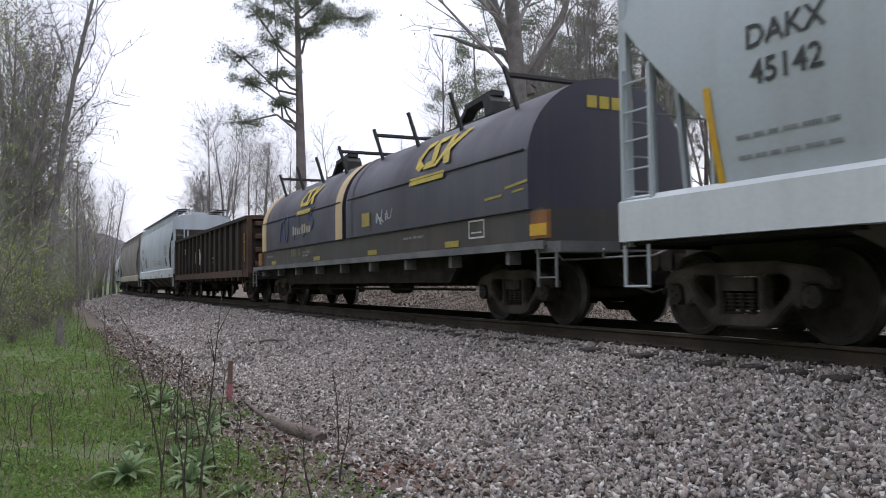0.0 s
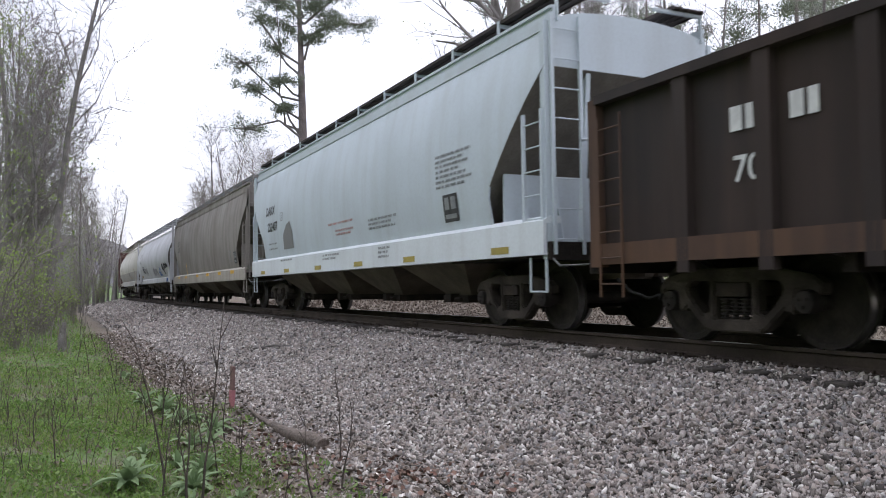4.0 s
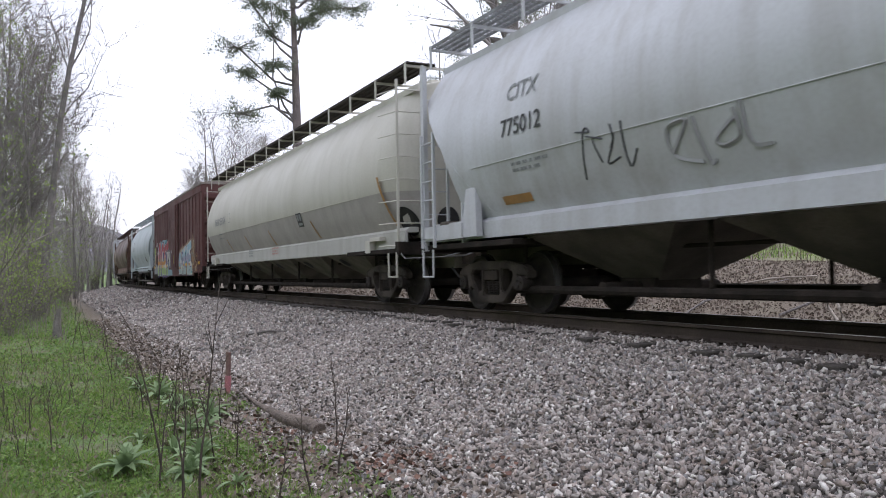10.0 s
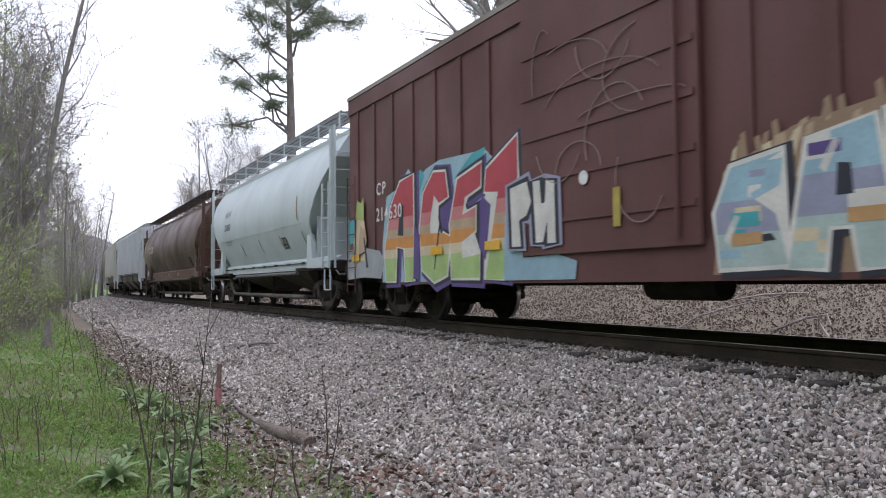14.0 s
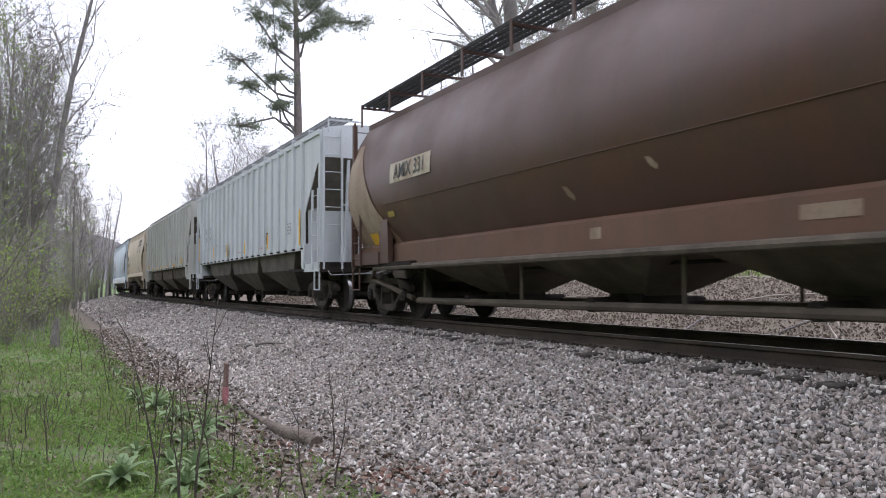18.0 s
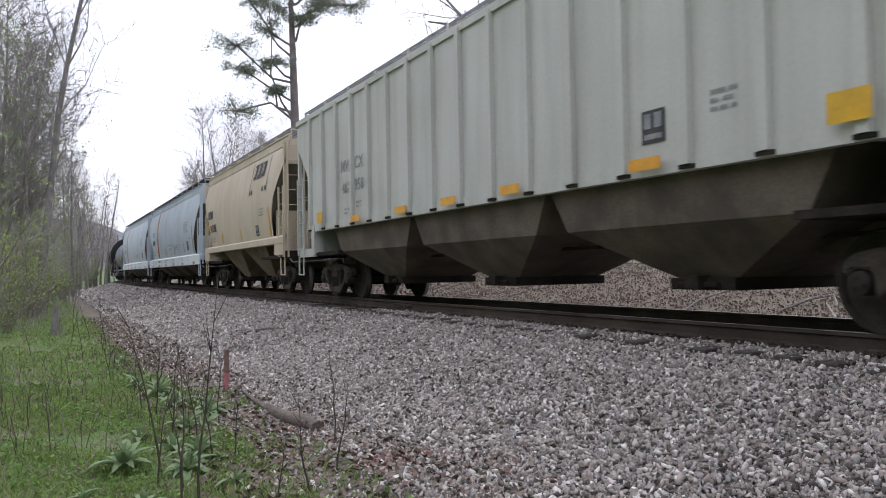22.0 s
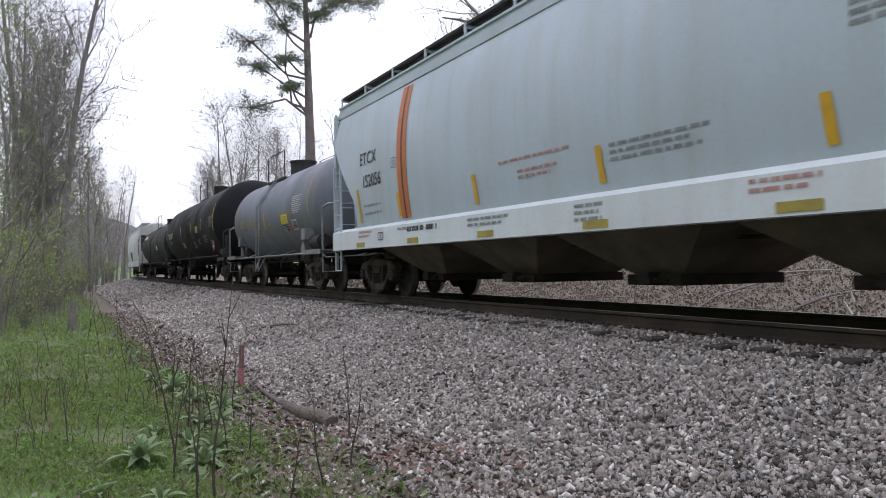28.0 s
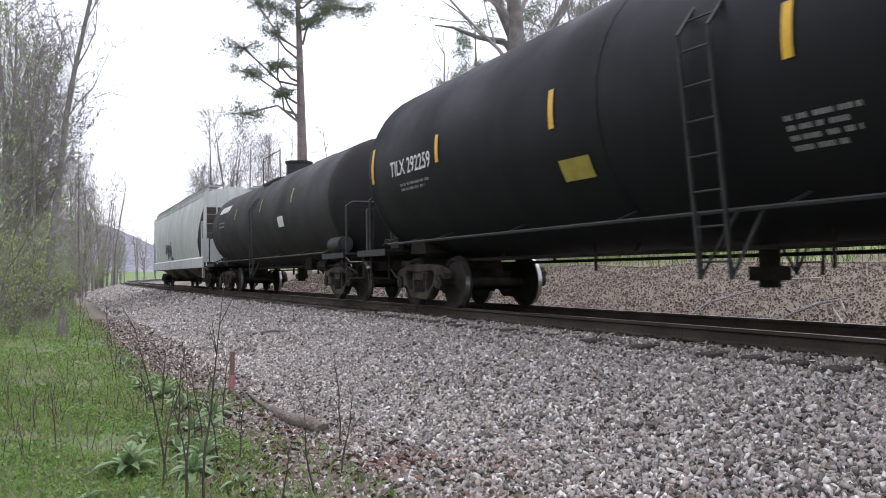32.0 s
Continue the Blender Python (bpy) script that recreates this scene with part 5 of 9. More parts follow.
# the belly colour holds grime and the shade of the inward-curving lower side
m = livery("cream_white", (0.53, 0.51, 0.455), (0.36, 0.34, 0.28), 0.35, 0.3, 0.42, dirty=surface("dusty_cream_bay", (0.25, 0.225, 0.195), (0.13, 0.112, 0.096), 2.0, 0.9, 0.0, 0.3), belly=paint("paint_shaded_grimy_belly", (0.4, 0.375, 0.355), (0.25, 0.23, 0.215), 0.5, 0.6, 0.4), board=WALKWAY, sill=paint("paint_pale_sill", (0.44, 0.435, 0.41), (0.3, 0.28, 0.25), 0.3))
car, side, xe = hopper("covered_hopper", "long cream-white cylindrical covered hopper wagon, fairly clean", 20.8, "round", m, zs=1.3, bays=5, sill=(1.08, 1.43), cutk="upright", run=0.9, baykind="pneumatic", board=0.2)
CARS["g"] = (car, 64.48)
writing("car_number", "NAHX 551504", -6.45, 2.62, 0.36, GREYINK, car, side, squeeze=0.85)
small_print(car, [(-6.95, 2.15, 0.8, 1), (-6.95, 2.0, 0.8, 1)], side)
small_print(car, [(-2.95, 1.42, 0.6, 3)], lambda z: 1.33)
bm = bmesh.new()
bars(bm, 0.05, 1.4, 0.75, 3, lambda z: 1.33, 0.05, 0.03)
part("stencil", bm, REDINK, car)
bm = bmesh.new()
for x0, x1, z0, z1 in ((-5.05, -4.75, 2.5, 2.515), (-5.05, -4.75, 2.82, 2.835), (-5.05, -5.035, 2.515, 2.82), (-4.765, -4.75, 2.515, 2.82)):
    band(bm, x0, x1, z0, z1, side, 0.008, steps=1)
part("stencil", bm, GREYINK, car)
for x in (-5.6, -2.75, 0.38, 4.6):
    stripe(car, "inspection_stripe", x, 1.52, 1.95, 0.09, side, BROWNINK, -0.25)
stripe(car, "inspection_stripe", 9.4, 1.5, 2.5, 0.1, side, BROWNINK, -0.3)
data_plate(car, 3.33, 1.86, 0.45, 0.35, side)

# -- boxcar --
def boxcar(L):
    car = thing("boxcar", "maroon boxcar with corrugated ends and bright spray-painted lower side", "freight wagon", "freight train")
    mar = paint("paint_maroon", (0.118, 0.04, 0.038), (0.075, 0.04, 0.036), 0.6, 0.6, 0.5)
    xe, y, bot, top = 8.25, 1.5, 0.95, 4.55
    bm = bmesh.new()
    box(bm, -xe, xe, -y, y, bot, top)
    part("body", bm, mar, car)
    bm = bmesh.new()
    prism_pts = [(-y - 0.04, top - 0.02), (y + 0.04, top - 0.02), (y + 0.04, top + 0.06), (0, top + 0.22), (-y - 0.04, top + 0.06)]
    a = [bm.verts.new((-xe - 0.05, p, z)) for p, z in prism_pts]
    b = [bm.verts.new((xe + 0.05, p, z)) for p, z in prism_pts]
    bridge(bm, a, b)
    bm.faces.new(a)
    bm.faces.new(b[::-1])
    bmesh.ops.recalc_face_normals(bm, faces=bm.faces)
    part("roof", bm, paint("paint_roof_grey", (0.25, 0.22, 0.2), (0.15, 0.1, 0.08), 0.6), car)
    for s in (-1, 1):
        for x in [-7.75 + 0.885 * i for i in range(7)] + [2.3 + 0.9 * i for i in range(7)]:
            bm = bmesh.new()
            y0, y1 = sorted((s * (y + 0.002), s * (y + 0.03)))
            prism(bm, [(x - 0.06, bot + 0.1), (x + 0.06, bot + 0.1), (x + 0.06, top - 0.35), (x - 0.06, top - 0.35)], y0, y1)
            part("side_post", bm, mar, car)
        bm = bmesh.new()
        y0, y1 = sorted((s * (y + 0.002), s * (y + 0.035)))
        box(bm, -xe, xe, y0, y1, top - 0.33, top - 0.04)
        part("side_plate", bm, mar, car)
        bm = bmesh.new()
        box(bm, -6.2, 6.2, y0, y1, 0.66, bot + 0.12)
        for e in (-1, 1):
            a_, b_ = sorted((e * 6.2, e * xe))
            box(bm, a_, b_, y0, y1, 0.8, bot + 0.12)
        part("side_sill", bm, mar, car)
        bm = bmesh.new()
        y0, y1 = sorted((s * (y + 0.036), s * (y + 0.085)))
        box(bm, -1.45, 1.75, y0, y1, 1.02, top - 0.3)
        door = part("sliding_door", bm, mar, car, "closed maroon sliding door with horizontal ribs")
        for z in (1.45, 2.0, 2.55, 3.1, 3.65):
            bm = bmesh.new()
            y0, y1 = sorted((s * (y + 0.086), s * (y + 0.105)))
            box(bm, -1.4, 1.7, y0, y1, z - 0.04, z + 0.03)
            part("door_rib", bm, mar, door)
        bm = bmesh.new()
        rod(bm, (1.47, s * (y + 0.13), 1.1), (1.47, s * (y + 0.13), top - 0.35), 0.028, 6)
        part("door_bar", bm, mar, door)
    for e in (-1, 1):
        for i in range(6):
            z = 1.45 + i * 0.52
            bm = bmesh.new()
            x0, x1 = e * (xe + 0.002), e * (xe + 0.11)
            pts = [(x0, z - 0.2), (x1, z - 0.1), (x1, z + 0.06), (x0, z + 0.13)]
            prism(bm, pts, -1.38, 1.38)
            bmesh.ops.recalc_face_normals(bm, faces=bm.faces)
            part("end_corrugation", bm, mar, car)
        ladder("side_ladder", car, (e * (xe - 0.5), -1.58, 0.5), (e * (xe - 0.5), -1.58, 2.9), (e * 0.44, 0, 0), 7, mar, stile=0.012)
        bm = bmesh.new()
        box(bm, *sorted((e * xe, e * (xe + 0.3))), -1.5, 1.5, 0.85, 1.05)
        part("end_sill", bm, UNDER, car)
    bm = bmesh.new()
    box(bm, -xe - 0.2, xe + 0.2, -0.3, 0.3, 0.62, 0.95)
    box(bm, -5.5, 5.5, -0.9, 0.9, 0.7, 0.95)
    rod(bm, (0.3, -0.9, 0.62), (1.4, -0.9, 0.62), 0.17, 10)
    part("underframe", bm, UNDER, car)
    flat = lambda z: 1.455
    # spray-painted letters as layered coloured shapes
    rnd_ = random.Random(21)
    cols = {"sky": (0.3, 0.46, 0.55), "pale": (0.4, 0.5, 0.48), "lav": (0.3, 0.31, 0.42), "tan": (0.46, 0.33, 0.22), "orange": (0.6, 0.26, 0.06), "teal": (0.06, 0.36, 0.4), "red": (0.45, 0.05, 0.07),
            "lime": (0.4, 0.5, 0.16), "brown": (0.3, 0.2, 0.13), "orange2": (0.52, 0.3, 0.13), "pink": (0.55, 0.2, 0.2), "white": (0.66, 0.64, 0.6), "green": (0.38, 0.52, 0.2), "ink": (0.02, 0.02, 0.035), "violet": (0.1, 0.06, 0.22), "grey": (0.34, 0.36, 0.38), "cream": (0.62, 0.52, 0.36)}
    spray = {k: surface("spray_" + k, v, tuple(c * 0.8 for c in v), 3.0, 0.65, 0.0, 0.05) for k, v in cols.items()}

    def blob(x, z, w, h, skew):
        q = rnd_.uniform
        return [(x + q(-.08, .08), z + q(-.08, .08)), (x + w * 0.5, z + q(-.15, .1)), (x + w + q(-.1, .1), z + q(-.05, .1)), (x + w + skew + q(-.05, .1), z + h * 0.55), (x + w * 0.9 + skew, z + h + q(-.1, .1)),
                (x + w * 0.55 + skew, z + h * q(0.85, 1.05)), (x + skew * 0.7, z + h + q(-.12, .08)), (x + q(-.1, .05), z + h * 0.5)]

    def spray_patch(key, shapes, lift):
        bm = bmesh.new()
        for pts in shapes:
            patch(bm, pts, flat, lift)
        bmesh.ops.triangulate(bm, faces=list(bm.faces))
        part("graffiti_shape", bm, spray[key], car)

    def grown(pts, g, dx=0.0, dz=0.0):
        """The outline pushed outwards by g."""
        area = sum(p[0] * q[1] - q[0] * p[1] for p, q in zip(pts, pts[1:] + pts[:1]))
        out = []
        for a, p, b in zip(pts[-1:] + pts[:-1], pts, pts[1:] + pts[:1]):
            tx, tz = b[0] - a[0], b[1] - a[1]
            n = math.hypot(tx, tz) * (1 if area > 0 else -1)
            out.append((p[0] + g * tz / n + dx, p[1] - g * tx / n + dz))
        return out

    def slab(pts, lo, hi):
        """The piece of an outline between two heights."""
        for z, keep in ((lo, 1), (hi, -1)):
            out = []
            for p, q in zip(pts, pts[1:] + pts[:1]):
                a, b = keep * (p[1] - z), keep * (q[1] - z)
                if a >= 0:
                    out.append(p)
                if (a >= 0) != (b >= 0):
                    f = a / (a - b)
                    out.append((p[0] + (q[0] - p[0]) * f, z))
            pts = out
        return pts

    # pale block letters on the panel ahead of the door
    def spike(x0, x1, z0, z1, key, h0, h1, lift):
        n = int((x1 - x0) / 0.13)
        for i in range(n):
            f = (i + rnd_.random()) / n
            x, z, lean = x0 + (x1 - x0) * f, z0 + (z1 - z0) * f, rnd_.uniform(-0.1, 0.22)
            h = rnd_.uniform(h0, h1)
            spray_patch(key, [[(x, z - 0.25), (x + 0.13, z - 0.25), (x + 0.11 + lean, z + h), (x + 0.05 + lean, z + h * 0.9)]], lift + 0.0001 * i)

    spray_patch("brown", [[(1.85, 0.72), (6.15, 0.72), (6.1, 1.2), (6.2, 1.5), (6.05, 1.9), (6.0, 2.15), (5.6, 2.3), (4.2, 2.15), (2.8, 2.0), (2.0, 1.7)]], 0.081)
    spike(2.0, 6.2, 1.75, 2.25, "brown", 0.1, 0.32, 0.082)
    spike(2.0, 6.4, 1.72, 2.2, "tan", 0.0, 0.2, 0.0835)
    for i in range(190):
        x, z = rnd_.uniform(5.85, 7.15), rnd_.uniform(0.8, 2.15)
        if z > 2.2 - 0.45 * abs(x - 6.3) or (x > 6.75 and z > 1.5):
            continue
        w, h, lean = rnd_.uniform(0.03, 0.09), rnd_.uniform(0.06, 0.22), rnd_.uniform(-0.16, 0.16)
        key = rnd_.choice(("tan", "orange2", "tan", "cream", "brown", "ink", "brown", "orange", "pale"))
        spray_patch(key, [[(x, z), (x + w, z + rnd_.uniform(-0.04, 0.04)), (x + w * 0.8 + lean, z + h), (x + lean + w * 0.2, z + h * rnd_.uniform(0.8, 1.1))]], 0.0842 + 0.00003 * i)
    for i in range(46):
        x, z = rnd_.uniform(1.95, 5.9), rnd_.uniform(0.8, 1.0)
        top = 1.75 + 0.12 * (x - 2.0) + rnd_.uniform(-0.05, 0.22)
        w, lean = rnd_.uniform(0.05, 0.14), rnd_.uniform(-0.08, 0.16)
        spray_patch(rnd_.choice(("tan", "orange2", "brown", "cream")), [[(x, top - 0.3), (x + w, top - 0.3), (x + w * 0.7 + lean, top), (x + lean, top - 0.03)]], 0.0836 + 0.0001 * (i % 5))
    for i, (g, bands) in enumerate((
            ([(1.95, 0.78), (1.9, 1.3), (2.1, 1.72), (2.7, 1.8), (2.65, 1.5), (2.3, 1.45), (2.6, 1.25), (2.72, 0.8)], (1.1, 1.4)),
            ([(2.72, 0.76), (2.95, 1.85), (3.55, 1.95), (3.72, 0.76), (3.4, 0.76), (3.35, 1.1), (3.12, 1.1), (3.08, 0.76)], (1.2, 1.55)),
            ([(3.72, 0.76), (3.66, 1.98), (4.3, 2.06), (4.52, 1.75), (4.4, 1.38), (4.08, 1.3), (4.12, 0.76)], (1.05, 1.6)),
            ([(4.5, 0.76), (4.55, 2.06), (5.72, 2.24), (5.75, 1.92), (5.05, 1.8), (5.05, 1.62), (5.6, 1.62), (5.58, 1.34), (5.02, 1.3), (5.02, 1.08), (5.9, 1.12), (5.92, 0.76)], (1.2, 1.7)))):
        k = 0.0002 * i
        spray_patch("ink", [grown(g, 0.1, 0.06, -0.02)], 0.089 + k)
        spray_patch("white", [grown(g, 0.05)], 0.091 + k)
        for key, lo, hi in (("pale", 0.5, bands[0]), ("lav", bands[0], bands[1]), ("sky", bands[1], 3.0)):
            piece = slab(g, lo, hi)
            if len(piece) > 2:
                spray_patch(key, [piece], 0.093 + k)
        gx0, gx1 = min(p[0] for p in g), max(p[0] for p in g)
        for j in range(7):
            lo = rnd_.uniform(0.75, 1.9)
            cut_ = slab(g, lo, lo + rnd_.uniform(0.05, 0.16))
            xa = rnd_.uniform(gx0, gx1 - 0.2)
            xb = xa + rnd_.uniform(0.12, 0.4)
            piece = [(min(max(px, xa), xb), pz) for px, pz in cut_]
            if len(piece) > 2 and max(p[0] for p in piece) - min(p[0] for p in piece) > 0.05:
                spray_patch(rnd_.choice(("teal", "sky", "white", "violet", "lav", "cream")), [piece], 0.0945 + 0.0001 * j)
        x, z = g[1]
        spray_patch("white", [[(x + 0.1, z - 0.25), (x + 0.16, z - 0.3), (x + 0.3, z - 0.05), (x + 0.24, z - 0.02)]], 0.095)
    spray_patch("ink", [[(3.2, 1.35), (3.36, 1.35), (3.34, 1.6), (3.22, 1.62)], [(4.05, 1.55), (4.22, 1.6), (4.2, 1.8), (4.05, 1.78)], [(2.2, 1.0), (2.6, 1.02), (2.55, 1.08), (2.2, 1.06)]], 0.096)
    spray_patch("orange2", [[(2.1, 0.98), (2.45, 1.0), (2.45, 1.1), (2.1, 1.1)], [(3.3, 1.12), (3.7, 1.12), (3.7, 1.24), (3.3, 1.24)], [(4.95, 1.14), (5.4, 1.16), (5.4, 1.26), (4.95, 1.24)]], 0.0965)
    # stronger letters behind the door
    spray_patch("teal", [blob(-8.2, 1.45, 0.75, 0.55, 0.0)], 0.088)
    spray_patch("lime", [blob(-7.75, 1.95, 0.35, 0.4, 0.05)], 0.0885)
    spray_patch("grey", [blob(-8.2, 0.75, 1.75, 0.65, 0.1)], 0.0885)
    spray_patch("cream", [blob(-7.85, 1.05, 0.5, 0.95, 0.08)], 0.09)
    spray_patch("tan", [blob(-7.6, 1.2, 0.3, 0.6, 0.08)], 0.092)
    spray_patch("ink", [[(-7.9, 1.1), (-7.84, 1.1), (-7.75, 2.0), (-7.82, 2.0)], [(-7.2, 1.0), (-7.1, 1.0), (-7.3, 1.6), (-7.36, 1.6)], [(-8.2, 1.12), (-7.2, 1.3), (-7.2, 1.34), (-8.2, 1.17)]], 0.095)
    glyphs = (
        [(-6.2, .72), (-6.28, 1.25), (-5.98, 2.1), (-5.55, 2.5), (-5.0, 2.58), (-4.98, .72), (-5.33, .72), (-5.38, 1.3), (-5.72, 1.35), (-5.78, .72)],
        [(-4.74, 1.6), (-4.58, 2.2), (-4.2, 2.5), (-3.78, 2.46), (-3.68, 2.05), (-4.0, 1.98), (-4.18, 2.12), (-4.34, 1.7), (-4.3, 1.2), (-4.02, 1.1), (-3.85, 1.48), (-3.6, 1.4), (-3.74, .8), (-4.2, .7), (-4.64, .9)],
        [(-3.58, .75), (-3.62, 1.6), (-3.36, 2.28), (-2.6, 2.44), (-2.64, 2.1), (-3.12, 1.98), (-3.2, 1.72), (-2.78, 1.8), (-2.8, 1.45), (-3.25, 1.35), (-3.22, 1.05), (-2.68, 1.1), (-2.7, .75)],
        [(-2.52, 2.0), (-2.46, 2.32), (-1.62, 2.68), (-1.62, 2.06), (-1.78, 1.95), (-2.02, .72), (-2.52, .72), (-2.14, 1.96)])
    spray_patch("sky", [[(-6.4, 0.7), (-1.7, 0.7), (-1.72, 1.5), (-1.9, 2.2), (-2.5, 2.62), (-3.5, 2.45), (-4.0, 2.68), (-4.5, 2.6), (-4.9, 2.4), (-5.2, 2.7), (-5.7, 2.4), (-6.2, 2.3), (-6.4, 1.4)]], 0.082)
    spray_patch("teal", [[(-4.9, 2.0), (-4.55, 2.5), (-4.7, 2.62), (-5.0, 2.5)], [(-3.5, 2.3), (-2.9, 2.62), (-2.5, 2.66), (-2.6, 2.4)], [(-2.9, .75), (-2.4, .75), (-2.3, 1.5), (-2.6, 1.7)]], 0.0835)
    for i, g in enumerate(glyphs):
        k = 0.0002 * i
        spray_patch("violet", [grown(g, 0.15, 0.1, -0.02)], 0.085 + k)
        spray_patch("ink", [grown(g, 0.1, 0.05, 0.0)], 0.087 + k)
        spray_patch("white", [grown(g, 0.045)], 0.089 + k)
        for key, lo, hi in (("red", 1.86, 3.0), ("pink", 1.66, 1.86), ("orange", 1.3, 1.5), ("tan", 1.5, 1.66), ("cream", 1.14, 1.3), ("green", 0.5, 1.14)):
            piece = slab(g, lo, hi)
            if len(piece) > 2:
                spray_patch(key, [piece], 0.092 + k)
    spray_patch("ink", [[(-5.66, 1.55), (-5.42, 1.52), (-5.4, 2.1), (-5.56, 2.0)], [(-4.2, .9), (-4.16, .9), (-3.95, 1.6), (-4.0, 1.62)]], 0.095)
    spray_patch("violet", [[(-5.0, .75), (-4.75, .75), (-4.72, 1.5), (-4.95, 1.7)], [(-2.7, 1.2), (-2.5, 1.0), (-2.35, 1.8), (-2.6, 1.95)]], 0.0955)
    spray_patch("sky", [[(-2.0, .7), (-0.35, .7), (-0.3, .92), (-0.7, 1.02), (-1.5, 1.0), (-1.7, 1.9), (-1.95, 1.6)]], 0.096)
    for g in ([(-1.68, 1.15), (-1.72, 1.95), (-1.3, 2.0), (-1.2, 1.72), (-1.32, 1.55), (-1.5, 1.5), (-1.46, 1.15)], [(-1.1, 1.18), (-1.16, 1.98), (-1.0, 1.98), (-0.97, 1.68), (-0.84, 1.68), (-0.86, 1.96), (-0.68, 1.94), (-0.66, 1.16), (-0.84, 1.16), (-0.84, 1.45), (-0.96, 1.45), (-0.94, 1.18)]):
        spray_patch("lav", [grown(g, 0.14)], 0.1505)
        spray_patch("ink", [grown(g, 0.08)], 0.1515)
        spray_patch("white", [g], 0.153)
    # reporting mark and number
    writing("reporting_mark", "CP", -6.41, 2.47, 0.33, WHITE, car, flat, out=0.108, spacing=1.3)
    writing("car_number", "214630", -6.05, 1.98, 0.36, WHITE, car, flat, out=0.108, spacing=1.15)
    chalk = Nodes("chalk_scrawl").done((0.25, 0.17, 0.165), 0.85)
    for cx, cz, w, h, a0, a1 in ((0.2, 2.75, 1.1, 0.45, 20, 165), (-0.6, 2.5, 0.5, 0.6, 200, 330), (0.5, 2.3, 0.55, 0.6, 30, 200), (1.0, 3.0, 0.7, 0.5, 100, 260), (-0.4, 3.2, 0.8, 0.4, 10, 120), (0.3, 3.5, 0.5, 0.5, 180, 340), (-0.9, 3.3, 0.25, 0.6, 60, 200), (-0.2, 2.0, 0.45, 0.35, 0, 180), (0.9, 1.8, 0.4, 0.5, 150, 330), (0.7, 2.6, 0.9, 0.12, 0, 170)):
        bm = bmesh.new()
        pts = [(cx + w * math.cos(radians(a0 + (a1 - a0) * k / 12)), cz + h * math.sin(radians(a0 + (a1 - a0) * k / 12))) for k in range(13)]
        pipe(bm, [(x, -1.604, z) for x, z in pts], 0.008, 4)
        part("chalk_line", bm, chalk, car)
    tag(car, lambda z: 1.5, 4.8, 3.6, 2, 0.3, Nodes("chalk_scrawl_high").done((0.26, 0.18, 0.17), 0.85), 35, 0.012)
    mark_reflectors(car, 1.572, [7.85, -7.74, 4.4, -4.05, -2.26], 1.14, 0.42, 0.13)
    bm = bmesh.new()
    rod(bm, (-0.08, -1.606, 1.9), (-0.08, -1.61, 1.9), 0.085, 18)
    part("round_decal", bm, WHITE, car, "round white decal")
    bm = bmesh.new()
    box(bm, 0.46, 0.58, -1.614, -1.606, 1.28, 1.72)
    part("reflector", bm, DULLYEL, car, "yellow reflective strip")
    car_running_gear(car, L, UNDER, False)
    return car


CARS["h"] = (boxcar(17.55), 45.28)

# -- short blue-grey hopper --
m = livery("blue_grey", (0.47, 0.53, 0.55), (0.33, 0.35, 0.35), 0.3, 0.22, 0.45, dirty=GREYBAY)
m["slope"] = m["paint"]
car, side, xe = hopper("covered_hopper", "short clean blue-grey cylindrical covered hopper wagon", 15.1, "round", m, zs=1.3, bays=2, sill=(1.05, 1.28), cutk="arc", baykind="pneumatic", board=0.2, inset=0.72)
CARS["i"] = (car, 28.95)
writing("reporting_mark", "NAHX", -3.72, 3.08, 0.3, GREYINK, car, side)
writing("car_number", "323073", -3.58, 2.63, 0.3, INK, car, side)
small_print(car, [(-4.0, 2.12, 0.9, 2)], side)
for x in (-1.9, 0.4, 2.65, 4.7):
    stripe(car, "inspection_stripe", x + 0.02, 1.62, 2.02, 0.06, side, DULLRUST, -0.12)
stripe(car, "inspection_stripe", 4.5, 2.3, 2.9, 0.07, side, BROWNINK)
data_plate(car, 2.72, 1.65, 0.42, 0.3, side)
bm = bmesh.new()
pipe(bm, [(-3.5, -1.3, 0.98), (3.6, -1.3, 0.98)], 0.05, 8)
part("air_line", bm, surface("dull_grey_pipe", (0.16, 0.165, 0.165), (0.1, 0.095, 0.09), 3.0, 0.8), car)
bm = bmesh.new()
pipe(bm, [(-5.0, -1.2, 1.0), (-4.4, -1.15, 0.4), (3.8, -1.15, 0.36)], 0.06, 8)
part("unloading_pipe", bm, GREYBAY, car)
bm = bmesh.new()
pipe(bm, [(-5.4, -1.36, 1.22), (4.6, -1.36, 1.22)], 0.014, 6)
for q in range(8):
    box(bm, -4.9 + 1.3 * q, -4.75 + 1.3 * q, -1.38, -1.33, 1.2, 1.25)
part("brake_pipe", bm, BLACK, car)

# -- rusty brown hopper --
TANPRIMER = paint("paint_tan_primer", (0.33, 0.26, 0.19), (0.16, 0.085, 0.06), 0.9, 0.6, 0.8)
m = livery("rust_brown", (0.088, 0.037, 0.026), (0.055, 0.035, 0.025), 0.7, 0.6, 0.38, dirty=BROWNBAY, slope=TANPRIMER, pipe=BROWNBAY, sill=paint("paint_rust_sill", (0.145, 0.07, 0.045), (0.085, 0.055, 0.04), 0.6, 0.6, 0.5), board=BLACK)
